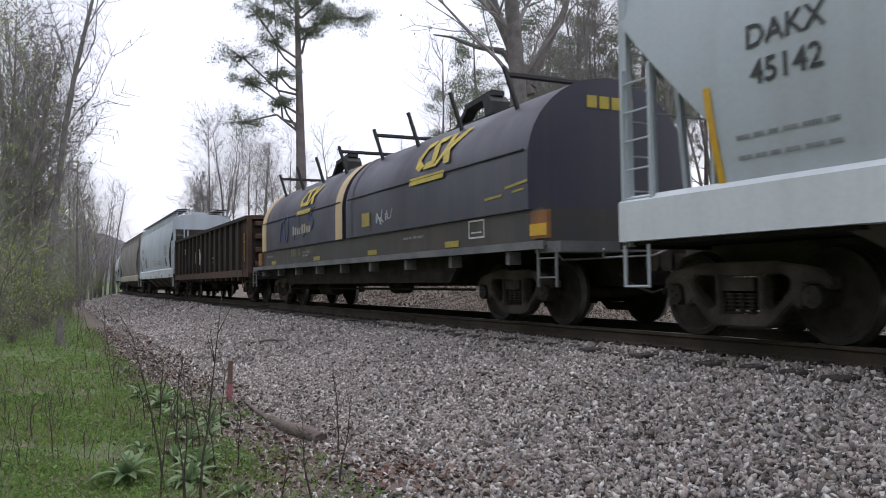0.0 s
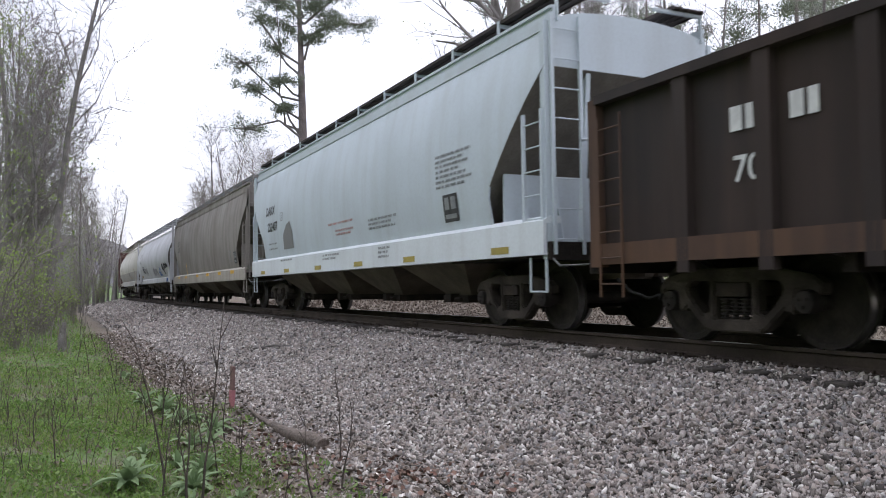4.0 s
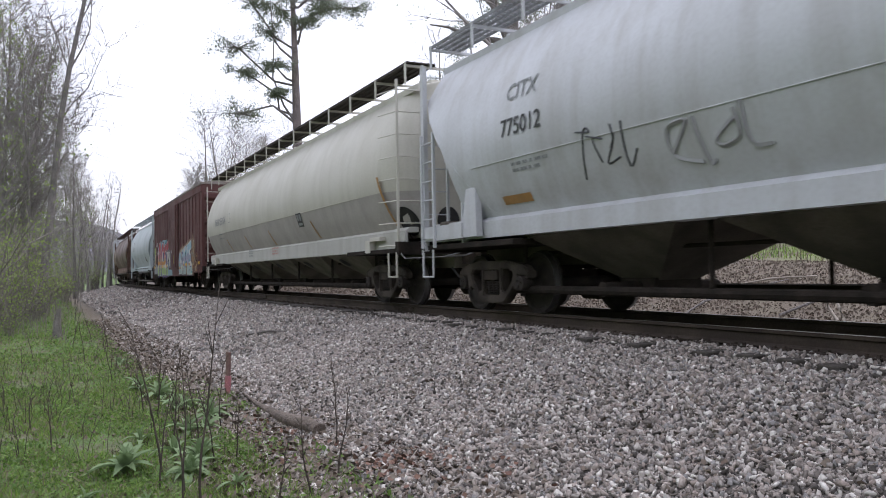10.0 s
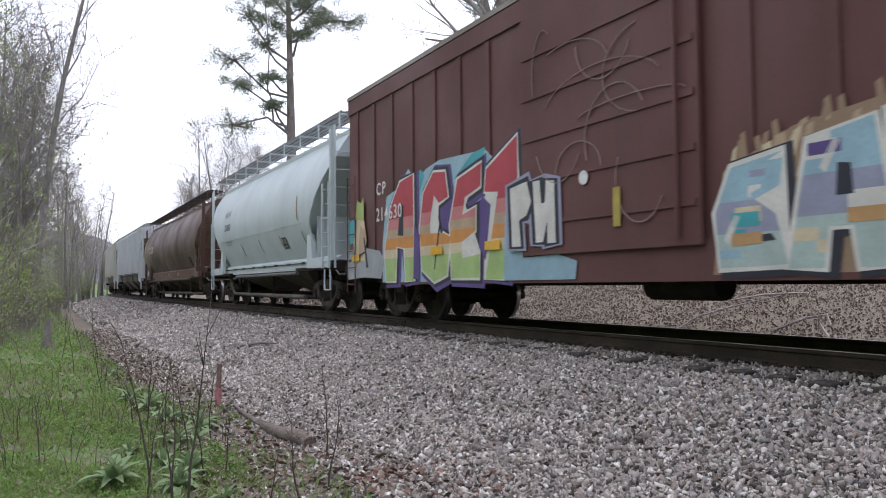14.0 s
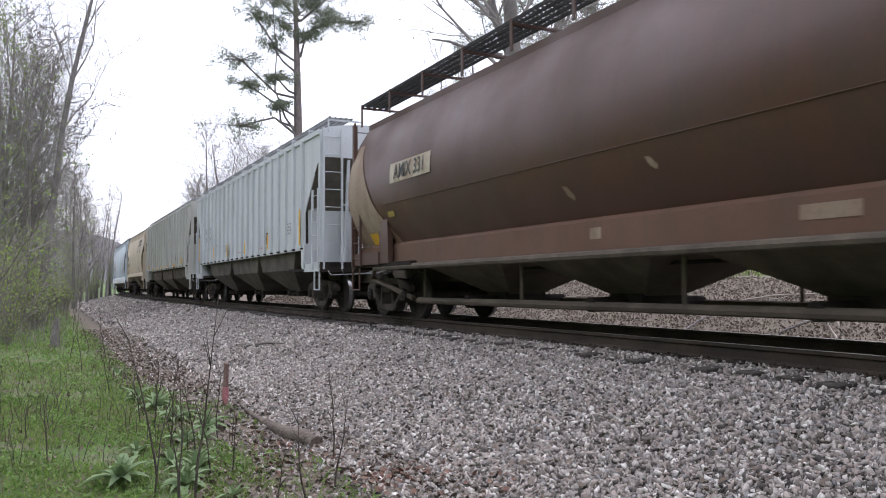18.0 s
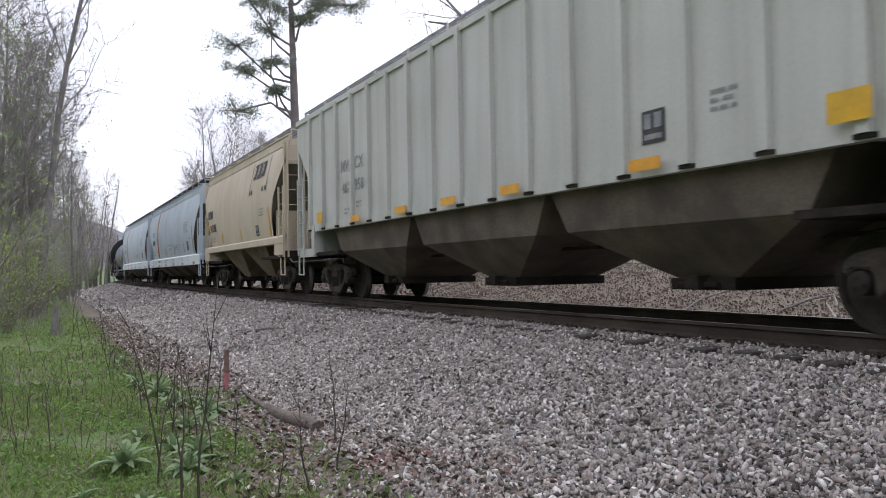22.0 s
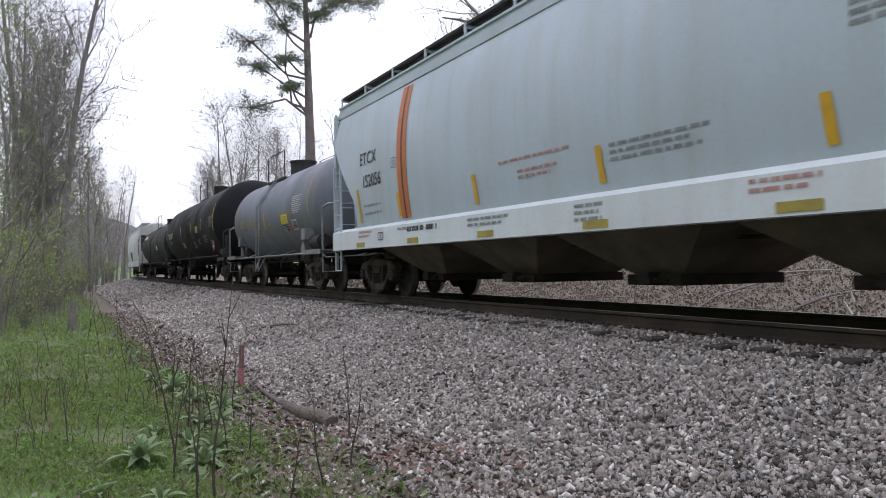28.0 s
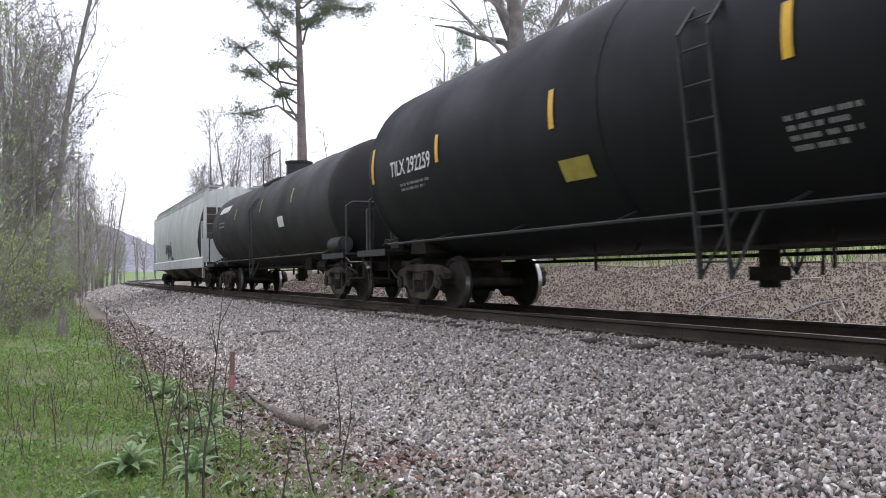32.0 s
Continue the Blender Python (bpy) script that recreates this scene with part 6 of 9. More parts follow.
car, side, xe = hopper("covered_hopper", "long rust-brown cylindrical covered hopper wagon with stained lower sides", 21.1, "round", m, zs=1.3, bays=4, sill=(1.05, 1.42), cutk="ellipse", baykind="pneumatic", ze=4.05, zc=4.3, inset=1.3)
CARS["j"] = (car, 10.84)
bm = bmesh.new()
band(bm, -6.95, -5.2, 2.55, 2.92, side, 0.008, steps=3)
part("mark_panel", bm, surface("cream_panel", (0.5, 0.45, 0.36), (0.36, 0.26, 0.18), 3.0, 0.7), car)
writing("car_number", "AMIX 331", -6.07, 2.73, 0.38, INK, car, side, out=0.022, squeeze=0.85)
bm = bmesh.new()
rows_ = []
for k in range(17):
    z = 1.43 + (3.6 - 1.43) * k / 16
    x1 = float(np.interp(z, (1.43, 1.52, 2.17, 3.6), (-7.12, -7.12, -7.82, -8.85)))
    rows_.append([bm.verts.new((-xe + 0.03 + (x1 + xe - 0.03) * j / 6, -side(z) - 0.01, z)) for j in range(7)])
for a_, b_ in zip(rows_, rows_[1:]):
    for k in range(6):
        bm.faces.new((a_[k], a_[k + 1], b_[k + 1], b_[k]))
smooth(part("end_plate", bm, TANPRIMER, car, "tan stained plate at the rear of the side"), 40)
for x, z, w, h in ((-1.6, 1.7, 0.2, 0.2), (0.02, 1.88, 0.18, 0.16)):
    bm = bmesh.new()
    patch(bm, [(x, z + h), (x + w * 0.5, z + h * 0.9), (x + w, z + h * 0.3), (x + w * 0.85, z), (x + w * 0.3, z + h * 0.35)], side, 0.008)
    part("pale_smear", bm, TANPRIMER, car)
for x, w in ((1.85, 0.62), (-1.2, 0.22)):
    bm = bmesh.new()
    band(bm, x, x + w, 1.2, 1.34, lambda z: 1.33, 0.006, steps=1)
    part("faded_label", bm, TANPRIMER, car)
for x, z, w, h in ((-8.5, 1.48, 0.4, 0.22), (-7.24, 1.95, 0.3, 0.1), (6.0, 1.55, 0.55, 0.4)):
    bm = bmesh.new()
    band(bm, x, x + w, z, z + h, side, 0.02, steps=2)
    part("placard", bm, YELLOW if w == 0.4 else DULLYEL if w == 0.3 else BLACK, car, "yellow placard" if w == 0.4 else "")
bm = bmesh.new()
pipe(bm, [(-8.2, -1.4, 1.0), (5.6, -1.4, 1.0)], 0.055, 8)
pipe(bm, [(-8.2, -1.4, 1.0), (-8.6, -1.3, 0.8), (-7.2, -1.0, 0.4)], 0.055, 8)
part("air_line", bm, BROWNBAY, car)

# -- ribbed grey hoppers --
m = livery("ribbed_grey", (0.56, 0.585, 0.61), (0.32, 0.315, 0.31), 0.35, 0.3, 0.5, dirty=GREYBAY)
car, side, xe = hopper("covered_hopper", "light grey covered hopper wagon with flat ribbed sides", 19.3, "flat", m, zs=1.62, ze=4.36, zc=4.62, bays=3, sill=(1.1, 1.2), posts=20, cutk="line", board=0.12, inset=0.98, postspan=1.36)
CARS["k"] = (car, -9.36)
flat15 = lambda z: 1.5
writing("reporting_mark", "GF", -6.12, 2.86, 0.36, INK, car, flat15)
writing("reporting_mark", "SX", -5.36, 2.86, 0.36, INK, car, flat15)
writing("car_number", "106", -6.12, 2.5, 0.36, INK, car, flat15)
writing("car_number", "85", -5.36, 2.5, 0.36, INK, car, flat15)
small_print(car, [(-6.4, 2.15, 0.5, 2), (-5.6, 2.15, 0.5, 2), (-4.85, 2.15, 0.35, 2), (-4.1, 2.2, 0.55, 1), (5.8, 2.3, 0.5, 4), (-2.75, 2.1, 0.75, 3)], flat15)
bm = bmesh.new()
for z in (2.36, 2.66):
    band(bm, -4.74, -4.49, z, z + 0.025, flat15, 0.008, steps=1)
band(bm, -4.66, -4.56, 2.46, 2.56, flat15, 0.008, steps=1)
part("stencil", bm, GREYINK, car)
for x, z0, z1 in ((-7.5, 1.7, 2.7), (-4.38, 1.73, 2.2), (-1.86, 1.71, 2.16), (0.95, 1.7, 2.1), (3.95, 1.72, 2.15), (7.2, 1.7, 2.6)):
    stripe(car, "reflector", x, z0, z1, 0.14, lambda z: 1.58, YELLOW)
data_plate(car, 3.35, 1.9, 0.42, 0.33, flat15)
small_print(car, [(-0.5, 1.78, 1.0, 1), (2.6, 1.78, 1.0, 1)], flat15, REDINK)

stencil_box(car, -7.12, 2.04, 0.24, 0.15, flat15)

m = livery("ribbed_putty", (0.52, 0.52, 0.485), (0.3, 0.29, 0.26), 0.4, 0.35, 0.55, dirty=BROWNBAY)
car, side, xe = hopper("covered_hopper", "putty-grey covered hopper wagon with flat ribbed sides and orange reflectors", 19.05, "flat", m, zs=1.66, ze=4.42, zc=4.66, bays=3, sill=(1.1, 1.2), posts=17, cutk="line", board=0.1)
CARS["l"] = (car, -28.52)
writing("reporting_mark", "MW", -5.3, 2.9, 0.36, GREYINK, car, flat15)
writing("reporting_mark", "CX", -4.52, 2.9, 0.36, GREYINK, car, flat15)
writing("car_number", "462", -5.3, 2.43, 0.34, GREYINK, car, flat15, spacing=1.1)
writing("car_number", "958", -4.52, 2.43, 0.34, GREYINK, car, flat15, spacing=1.1)
small_print(car, [(-5.45, 1.95, 0.3, 2), (-4.7, 2.05, 0.3, 2), (5.2, 2.3, 0.35, 3)], flat15)
mark_reflectors(car, 1.602, [-4.54, -2.2, -0.3, 1.57, 4.33], 1.66, 0.5, 0.13, surface("amber_reflector", (0.8, 0.38, 0.02), (0.65, 0.3, 0.03), 5.0, 0.5, 0.0, 0.02))
data_plate(car, 4.2, 1.95, 0.36, 0.36, flat15)
mark_reflectors(car, 1.602, [-6.91, 6.76], 1.76, 0.4, 0.26, YELLOW)

# -- tan two-bay hopper --
m = livery("tan", (0.53, 0.45, 0.345), (0.35, 0.28, 0.2), 0.35, 0.3, 0.55, dirty=surface("dusty_tan_bay", (0.2, 0.15, 0.1), (0.1, 0.075, 0.05), 2.0, 0.9, 0.0, 0.3))
car, side, xe = hopper("covered_hopper", "short tan covered hopper wagon with dark hopper bays", 13.4, "arc", m, inset=0.8, zs=1.45, ze=4.2, zc=4.42, bays=2, sill=(1.43, 1.6), cutk="ellipse", board=0.2)
CARS["m"] = (car, -44.72)
for e in (-1, 1):
    for s in (-1, 1):
        bm = bmesh.new()
        box(bm, *sorted((e * (xe - 0.95), e * (xe - 0.02))), min(s * 1.55, s * 1.3), max(s * 1.55, s * 1.3), 1.12, 1.425)
        part("end_bracket", bm, m["paint"], car, "tan end bracket below the sill")
bm = bmesh.new()
for i, x in enumerate((2.45, 2.95, 3.45)):
    patch(bm, [(x, 3.5), (x + 0.4, 3.5), (x + 0.5, 3.95), (x + 0.1, 3.95)], side, 0.02)
    patch(bm, [(x + 0.1, 3.6), (x + 0.2, 3.6), (x + 0.26, 3.86), (x + 0.16, 3.86)], side, 0.024, 1)
patch(bm, [(2.1, 3.2), (2.16, 3.2), (2.3, 4.05), (2.24, 4.05)], side, 0.02)
patch(bm, [(4.2, 3.2), (4.26, 3.2), (4.4, 4.05), (4.34, 4.05)], side, 0.02)
for x in (2.1, 2.35, 3.7, 4.05):
    patch(bm, [(x, 3.05), (x + 0.14, 3.05), (x + 0.14, 3.19), (x, 3.19)], side, 0.02)
part("emblem", bm, [INK, m["paint"]], car, "dark railway emblem drawn as plain slanted shapes")
bm = bmesh.new()
bars(bm, -4.85, 2.72, 1.1, 1, side, 0.3, 0.1)
part("reporting_mark", bm, INK, car, "dark lettering shown as a bar")
writing("car_number", "243388", -3.95, 2.32, 0.4, INK, car, side)
small_print(car, [(-4.45, 1.92, 0.8, 2), (3.3, 2.5, 0.6, 3)], side)
for x in (-4.85, -2.4, 0.6, 4.4):
    stripe(car, "reflector", x, 1.7, 2.55 if abs(x) > 4 else 2.1, 0.12, side, YELLOW, -0.06)
data_plate(car, 2.75, 1.75, 0.4, 0.32, side)

# -- two grey hoppers with an orange band --
ETG = livery("band_grey", (0.485, 0.56, 0.635), (0.38, 0.37, 0.33), 0.35, 0.3, 0.45, sill=WHITESILL, dirty=BROWNBAY, board=WALKWAY)
for key, L, ctr, tone in (("n", 18.8, -60.8, BROWNINK), ("o", 18.77, -79.58, YELLOW)):
    car, side, xe = hopper("covered_hopper", "pale blue-grey covered hopper wagon with an orange band and white sill", L, "arc", ETG, bays=4, sill=(1.03, 1.43))
    CARS[key] = (car, ctr)
    bm = bmesh.new()
    band(bm, -4.75, -4.3, 1.55, 4.05, side, 0.01, steps=12)
    part("orange_band", bm, ORANGE, car, "upright orange band")
    bm = bmesh.new()
    band(bm, -4.54, -4.49, 1.55, 4.05, side, 0.016, steps=12)
    part("band_line", bm, INK, car)
    writing("reporting_mark", "ETCX", -6.34, 2.9, 0.36, INK, car, side, spacing=1.1)
    if key == "o":
        writing("car_number", "152056", -6.15, 2.42, 0.36, INK, car, side)
    else:
        bm = bmesh.new()
        bars(bm, -6.8, 2.3, 1.1, 1, side, 0.28)
        part("car_number", bm, INK, car)
    small_print(car, [(-6.7, 1.9, 0.95, 1), (-6.7, 1.74, 0.95, 1), (1.7, 2.0, 1.6, 3), (4.9, 2.95, 1.2, 6), (6.1, 2.2, 0.8, 1)], side)
    small_print(car, [(-0.9, 2.1, 1.8, 1), (-0.4, 1.93, 1.0, 2)], side, REDINK)
    stencil_box(car, -5.05, 2.54, 0.24, 0.2, side)
    stencil_box(car, -5.85, 1.17, 0.28, 0.16, sill_side, INK)
    bm = bmesh.new()
    bars(bm, -4.35, 1.28, 1.3, 1, sill_side, 0.09)
    part("stencil", bm, INK, car)
    for x in (-7.05, -4.85, -1.75, 1.45, 4.6):
        stripe(car, "inspection_stripe", x, 1.6, 2.3 if x < -7 else 2.05, 0.12, side, tone, -0.03)
    stripe(car, "inspection_stripe", 7.15, 1.5, 2.75, 0.13, side, tone, -0.05)
    data_plate(car, 5.5, 1.7, 0.5, 0.4, side)
    mark_reflectors(car, 1.56, [-6.9, -4.1, -1.33, 1.42, 4.35, 7.48], 1.06, 0.5, 0.1, DULLYEL)
    small_print(car, [(-4.8, 1.33, 0.9, 1), (-1.9, 1.33, 1.3, 2), (1.0, 1.33, 0.6, 3)], sill_side)
    small_print(car, [(-7.0, 1.35, 0.8, 2), (3.8, 1.35, 0.8, 2)], sill_side, REDINK)


# -- tank cars --
def tank_car(name, label, L, half, r, zc, shell, mats, rail_z=1.15, lx=-0.2, inset=2.19, head=0.6, gate=0.5):
    car = thing(name, label, "tank wagon", "freight train")
    bm = bmesh.new()
    prof = [(-half - head, 0.05)] + [(-half - head * math.cos(a), r * math.sin(a)) for a in [math.pi / 2 * i / 10 for i in range(1, 10)]] + [(-half, r), (-half + 0.03, r)]
    prof += [(x, r) for x in (-half * 0.5, -0.35)] + [(-0.02, r), (0.02, r)]
    whole = prof + [(-a, rr) for a, rr in prof[::-1]]
    lathe(bm, whole, "x", 40)
    for v in bm.verts:
        v.co.z += zc
    shell_ob = smooth(part("tank_shell", bm, shell, car), 50)
    for x in (-half + 0.02, half - 0.02, 0.9, -0.9):
        bm = bmesh.new()
        a = [bm.verts.new((x - 0.03, (r + 0.006) * math.cos(t), zc + (r + 0.006) * math.sin(t))) for t in [2 * math.pi * i / 40 for i in range(40)]]
        b = [bm.verts.new((x + 0.03, (r + 0.006) * math.cos(t), zc + (r + 0.006) * math.sin(t))) for t in [2 * math.pi * i / 40 for i in range(40)]]
        bridge(bm, a, b)
        part("weld_band", bm, shell, shell_ob)
    bm = bmesh.new()
    rod(bm, (lx, 0, zc + r - 0.1), (lx, 0, zc + r + 0.36), 0.42, 18)
    rod(bm, (lx, 0, zc + r + 0.36), (lx, 0, zc + r + 0.42), 0.46, 18)
    part("dome", bm, mats["hard"], car, "round valve housing on top of the tank")
    zt = zc + r
    for s in (-1, 1):
        bm = bmesh.new()
        y0, y1 = sorted((s * 0.5, s * 0.95))
        box(bm, lx - 1.15, lx + 1.15, y0, y1, zt - 0.3, zt - 0.24)
        for x in (lx - 0.9, lx + 0.9):
            box(bm, x - 0.03, x + 0.03, min(s * 0.45, s * 0.9), max(s * 0.45, s * 0.9), zt - 0.42, zt - 0.28)
        deck = part("top_platform", bm, mats["hard"], car, "black walkway beside the dome")
        bm = bmesh.new()
        pipe(bm, [(lx - 1.1, s * 0.92, zt - 0.26), (lx - 1.1, s * 0.92, zt + 0.6), (lx + 1.1, s * 0.92, zt + 0.6), (lx + 1.1, s * 0.92, zt - 0.26)], 0.02, 5)
        part("handrail", bm, mats["hard"], deck)
    for s in (-1, 1):
        bm = bmesh.new()
        rod(bm, (-L / 2 + 2.0, s * 1.48, rail_z), (L / 2 - 2.0, s * 1.48, rail_z), 0.024, 6)
        for i in range(int(2 * half / 2.4) + 1):
            x = -half + 2.4 * i
            rod(bm, (x, s * 1.48, rail_z), (x, s * 1.1, rail_z + 0.15), 0.018, 5)
        part("side_handrail", bm, mats["rail"], car, "long steel handrail")
        x = lx if s < 0 else -lx
        lm = mats.get("ladder", mats["hard"])
        ladder("side_ladder", car, (x - 0.2, s * 1.6, 0.54), (x - 0.2, s * (r + 0.1), zc + 0.3), (0.4, 0, 0), 7, lm, stile=0.024)
        ladder("upper_ladder", car, (x - 0.2, s * (r + 0.1), zc + 0.3), (x - 0.2, s * 0.9, zc + r - 0.2), (0.4, 0, 0), 4, lm, stile=0.024)
        bm = bmesh.new()
        for dx in (-1, 1):
            rod(bm, (x + dx * 0.2, s * 1.6, 0.56), (x + dx * 0.42, s * 1.4, rail_z), 0.022, 5)
        rod(bm, (x - 0.2, s * 1.6, 0.56), (x + 0.2, s * 1.5, rail_z), 0.02, 5)
        part("ladder_brace", bm, lm, car)
    for e in (-1, 1):
        bm = bmesh.new()
        a, b = sorted((e * (L / 2 - 3.3), e * (L / 2 - 0.55)))
        box(bm, a, b, -0.32, 0.32, 0.7, 1.05)
        a, b = sorted((e * (L / 2 - 0.75), e * (L / 2 - 0.6)))
        box(bm, a, b, -1.5, 1.5, 0.9, 1.12)
        part("stub_sill", bm, UNDER, car)
        a, b = sorted((e * (L / 2 - 2.0), e * (L / 2 - 0.45)))
        for s in (-1, 1):
            y0, y1 = sorted((s * 1.02, s * 1.53))
            bm = bmesh.new()
            box(bm, a, b, y0, y1, 1.07, 1.1)
            box(bm, a, b, s * 1.53 - 0.015, s * 1.53 + 0.015, 0.99, 1.115)
            for k in range(5):
                x = a + (b - a) * (k + 0.5) / 5
                box(bm, x - 0.02, x + 0.02, y0, y1, 1.0, 1.07)
            part("end_platform", bm, mats["rail"], car, "narrow steel footboard at the wagon's end")
        a, b = sorted((e * (L / 2 - 0.95), e * (L / 2 - 0.45)))
        bm = bmesh.new()
        box(bm, a, b, -1.02, 1.02, 1.07, 1.1)
        part("crossover_board", bm, mats["rail"], car)
        bm = bmesh.new()
        x = e * (L / 2 - inset)
        prism(bm, [(x - 0.35, 1.0), (x + 0.35, 1.0), (x + 0.25, zc - r + 0.5), (x - 0.25, zc - r + 0.5)], -1.1, 1.1)
        bmesh.ops.recalc_face_normals(bm, faces=bm.faces)
        part("saddle", bm, UNDER, car)
        bm = bmesh.new()
        x = e * (L / 2 - gate)
        pipe(bm, [(x, -1.45, 1.1), (x, -1.45, 2.15), (x, -1.3, 2.25), (x, 1.3, 2.25), (x, 1.45, 2.15), (x, 1.45, 1.1)], 0.03, 7)
        for y in (-1.45, -1.05):
            rod(bm, (x - e * 0.02, y, 1.1), (x - e * 0.02, y, 0.52), 0.02, 5)
        rod(bm, (x, -1.45, 0.54), (x, -1.05, 0.54), 0.016, 5)
        part("end_handrail", bm, mats["rail"], car)
    bm = bmesh.new()
    rod(bm, (half - 0.5, -1.2, 1.33), (half + 0.3, -1.2, 1.33), 0.19, 20)
    rod(bm, (half + 0.3, -1.2, 1.33), (half + 0.36, -1.2, 1.33), 0.13, 20)
    smooth(part("brake_cylinder", bm, mats["hard"], car), 40)
    bm = bmesh.new()
    rod(bm, (0, 0, 0.42), (0, 0, zc - r + 0.1), 0.12, 10)
    box(bm, -0.16, 0.16, -0.16, 0.16, 0.5, 0.66)
    part("bottom_outlet", bm, UNDER, car)
    bm = bmesh.new()
    box(bm, -L / 2 + 0.85, -L / 2 + 1.35, -0.95, -0.35, 1.1, 1.42)
    bmesh.ops.bevel(bm, geom=list(bm.edges), offset=0.06, segments=2, affect="EDGES")
    rod(bm, (-L / 2 + 1.1, -0.65, 1.4), (-L / 2 + 1.1, -0.65, 1.62), 0.14, 10)
    box(bm, -L / 2 + 0.8, -L / 2 + 1.2, -0.25, 0.3, 1.1, 1.5)
    rod(bm, (-L / 2 + 0.7, -1.0, 1.3), (-L / 2 + 0.7, 0.6, 1.3), 0.06, 8)
    rod(bm, (-L / 2 + 0.78, -0.85, 1.1), (-L / 2 + 0.78, -0.85, 1.55), 0.07, 8)
    rod(bm, (-L / 2 + 0.95, 0.5, 1.1), (-L / 2 + 0.95, 0.5, 1.7), 0.12, 10)
    part("brake_gear", bm, TRUCK, car, "rusty brake gear on the end platform")
    for y, z, rr in ((-0.6, 0.86, 0.03), (0.5, 0.8, 0.025)):
        bm = bmesh.new()
        rod(bm, (-half + 1.2, y, z), (half - 1.2, y, z), rr, 6)
        for f in (-0.62, -0.2, 0.45, 0.7):
            rod(bm, (half * f, y, z), (half * f, y * 0.8, zc - r + 0.14), 0.03, 5)
        part("brake_pipe", bm, UNDER, car)
    bm = bmesh.new()
    rod(bm, (half * 0.53, -0.55, zc - r - 0.02), (half * 0.53 + 0.75, -0.55, zc - r - 0.02), 0.17, 12)
    part("air_reservoir", bm, UNDER, car)
    bm = bmesh.new()
    box(bm, half * 0.42, half * 0.42 + 0.5, -0.8, -0.35, zc - r - 0.14, zc - r + 0.2)
    bmesh.ops.bevel(bm, geom=list(bm.edges), offset=0.04, segments=1, affect="EDGES")
    part("control_valve", bm, UNDER, car)
    for f, w in ((-0.3, 0.03), (0.16, 0.025), (0.34, 0.03), (0.5, 0.025), (0.56, 0.03)):
        bm = bmesh.new()
        box(bm, half * f - w, half * f + w, -0.63, -0.57, 0.62, zc - r + 0.25)
        bmesh.ops.bevel(bm, geom=list(bm.edges), offset=0.03, segments=1, affect="EDGES")
        part("valve_bracket", bm, UNDER, car)
    car_running_gear(car, L, UNDER, False, inset)

    def side(z):
        return math.sqrt(max(0.01, r * r - (z - zc) ** 2))
    return car, side


hard = {"hard": BLACK, "rail": BLACK}
grey_shell = paint("paint_tank_grey", (0.145, 0.17, 0.21), (0.11, 0.095, 0.085), 0.45, 0.45, 0.5)
car, side = tank_car("tank_car", "short weathered grey tank wagon with faded yellow lettering", 13.2, 5.1, 1.45, 2.35, grey_shell, {"hard": BLACK, "rail": GALV, "ladder": GALV}, 1.02, lx=-0.72, head=0.82)
CARS["p"] = (car, -95.7)
FADEDYEL = surface("faded_yellow_letters", (0.45, 0.31, 0.06), (0.3, 0.23, 0.1), 6.0, 0.7, 0.0, 0.05)
writing("reporting_mark", "UTLX", -3.62, 2.2, 0.36, FADEDYEL, car, side, squeeze=0.95)
writing("car_number", "61163", -2.5, 2.2, 0.36, FADEDYEL, car, side, squeeze=0.9)
stripe(car, "inspection_stripe", -5.04, 1.9, 2.85, 0.1, side, FADEDYEL)
stripe(car, "inspection_stripe", -2.86, 2.0, 2.42, 0.09, side, FADEDYEL)
stripe(car, "inspection_stripe", -0.32, 1.9, 2.42, 0.11, side, YELLOW)
small_print(car, [(-3.6, 1.9, 0.9, 1), (-2.0, 1.7, 0.7, 2), (-1.75, 2.1, 0.5, 5), (0.1, 2.0, 0.45, 5)], side, FADEDYEL)
stripe(car, "inspection_stripe", 4.75, 2.0, 3.2, 0.11, side, FADEDYEL)
bm = bmesh.new()
band(bm, 1.84, 2.58, 1.95, 2.22, side, 0.012, steps=3)
part("warning_label", bm, surface("lime_yellow_label", (0.72, 0.62, 0.04), (0.6, 0.52, 0.05), 6.0, 0.5, 0.0, 0.02), car, "lime-yellow label with dark print")
bm = bmesh.new()
bars(bm, 1.93, 2.14, 0.56, 3, side, 0.03, 0.035, 0.016)
part("label_print", bm, FADEDYEL, car)
bm = bmesh.new()
band(bm, 2.6, 2.95, 2.0, 2.21, side, 0.012, steps=2)
part("faded_label", bm, surface("faded_tan_label", (0.25, 0.2, 0.07), (0.19, 0.17, 0.1), 5.0, 0.7, 0.0, 0.02), car, "faded tan label")
bm = bmesh.new()
band(bm, 1.97, 2.48, 1.74, 1.92, side, 0.01, steps=2)
part("print_panel", bm, BLACK, car)
bm = bmesh.new()
bars(bm, 2.0, 1.87, 0.42, 4, side, 0.022, 0.022, 0.016)
part("stencil", bm, WHITE, car)
bm = bmesh.new()
band(bm, 2.57, 2.95, 1.72, 1.84, side, 0.012, steps=2)
part("red_label", bm, REDDECAL, car, "red label")
bm = bmesh.new()
band(bm, 3.0, 3.44, 1.73, 2.01, side, 0.01, steps=2)
part("plate_edge", bm, WHITE, car)
data_plate(car, 3.03, 1.76, 0.38, 0.22, side, BLACK)
stripe(car, "inspection_stripe", 1.74, 1.98, 2.42, 0.08, side, FADEDYEL)
bm = bmesh.new()
bars(bm, 3.17, 2.64, 0.95, 9, side, 0.026, 0.03)
part("stencil", bm, WHITE, car)
bm = bmesh.new()
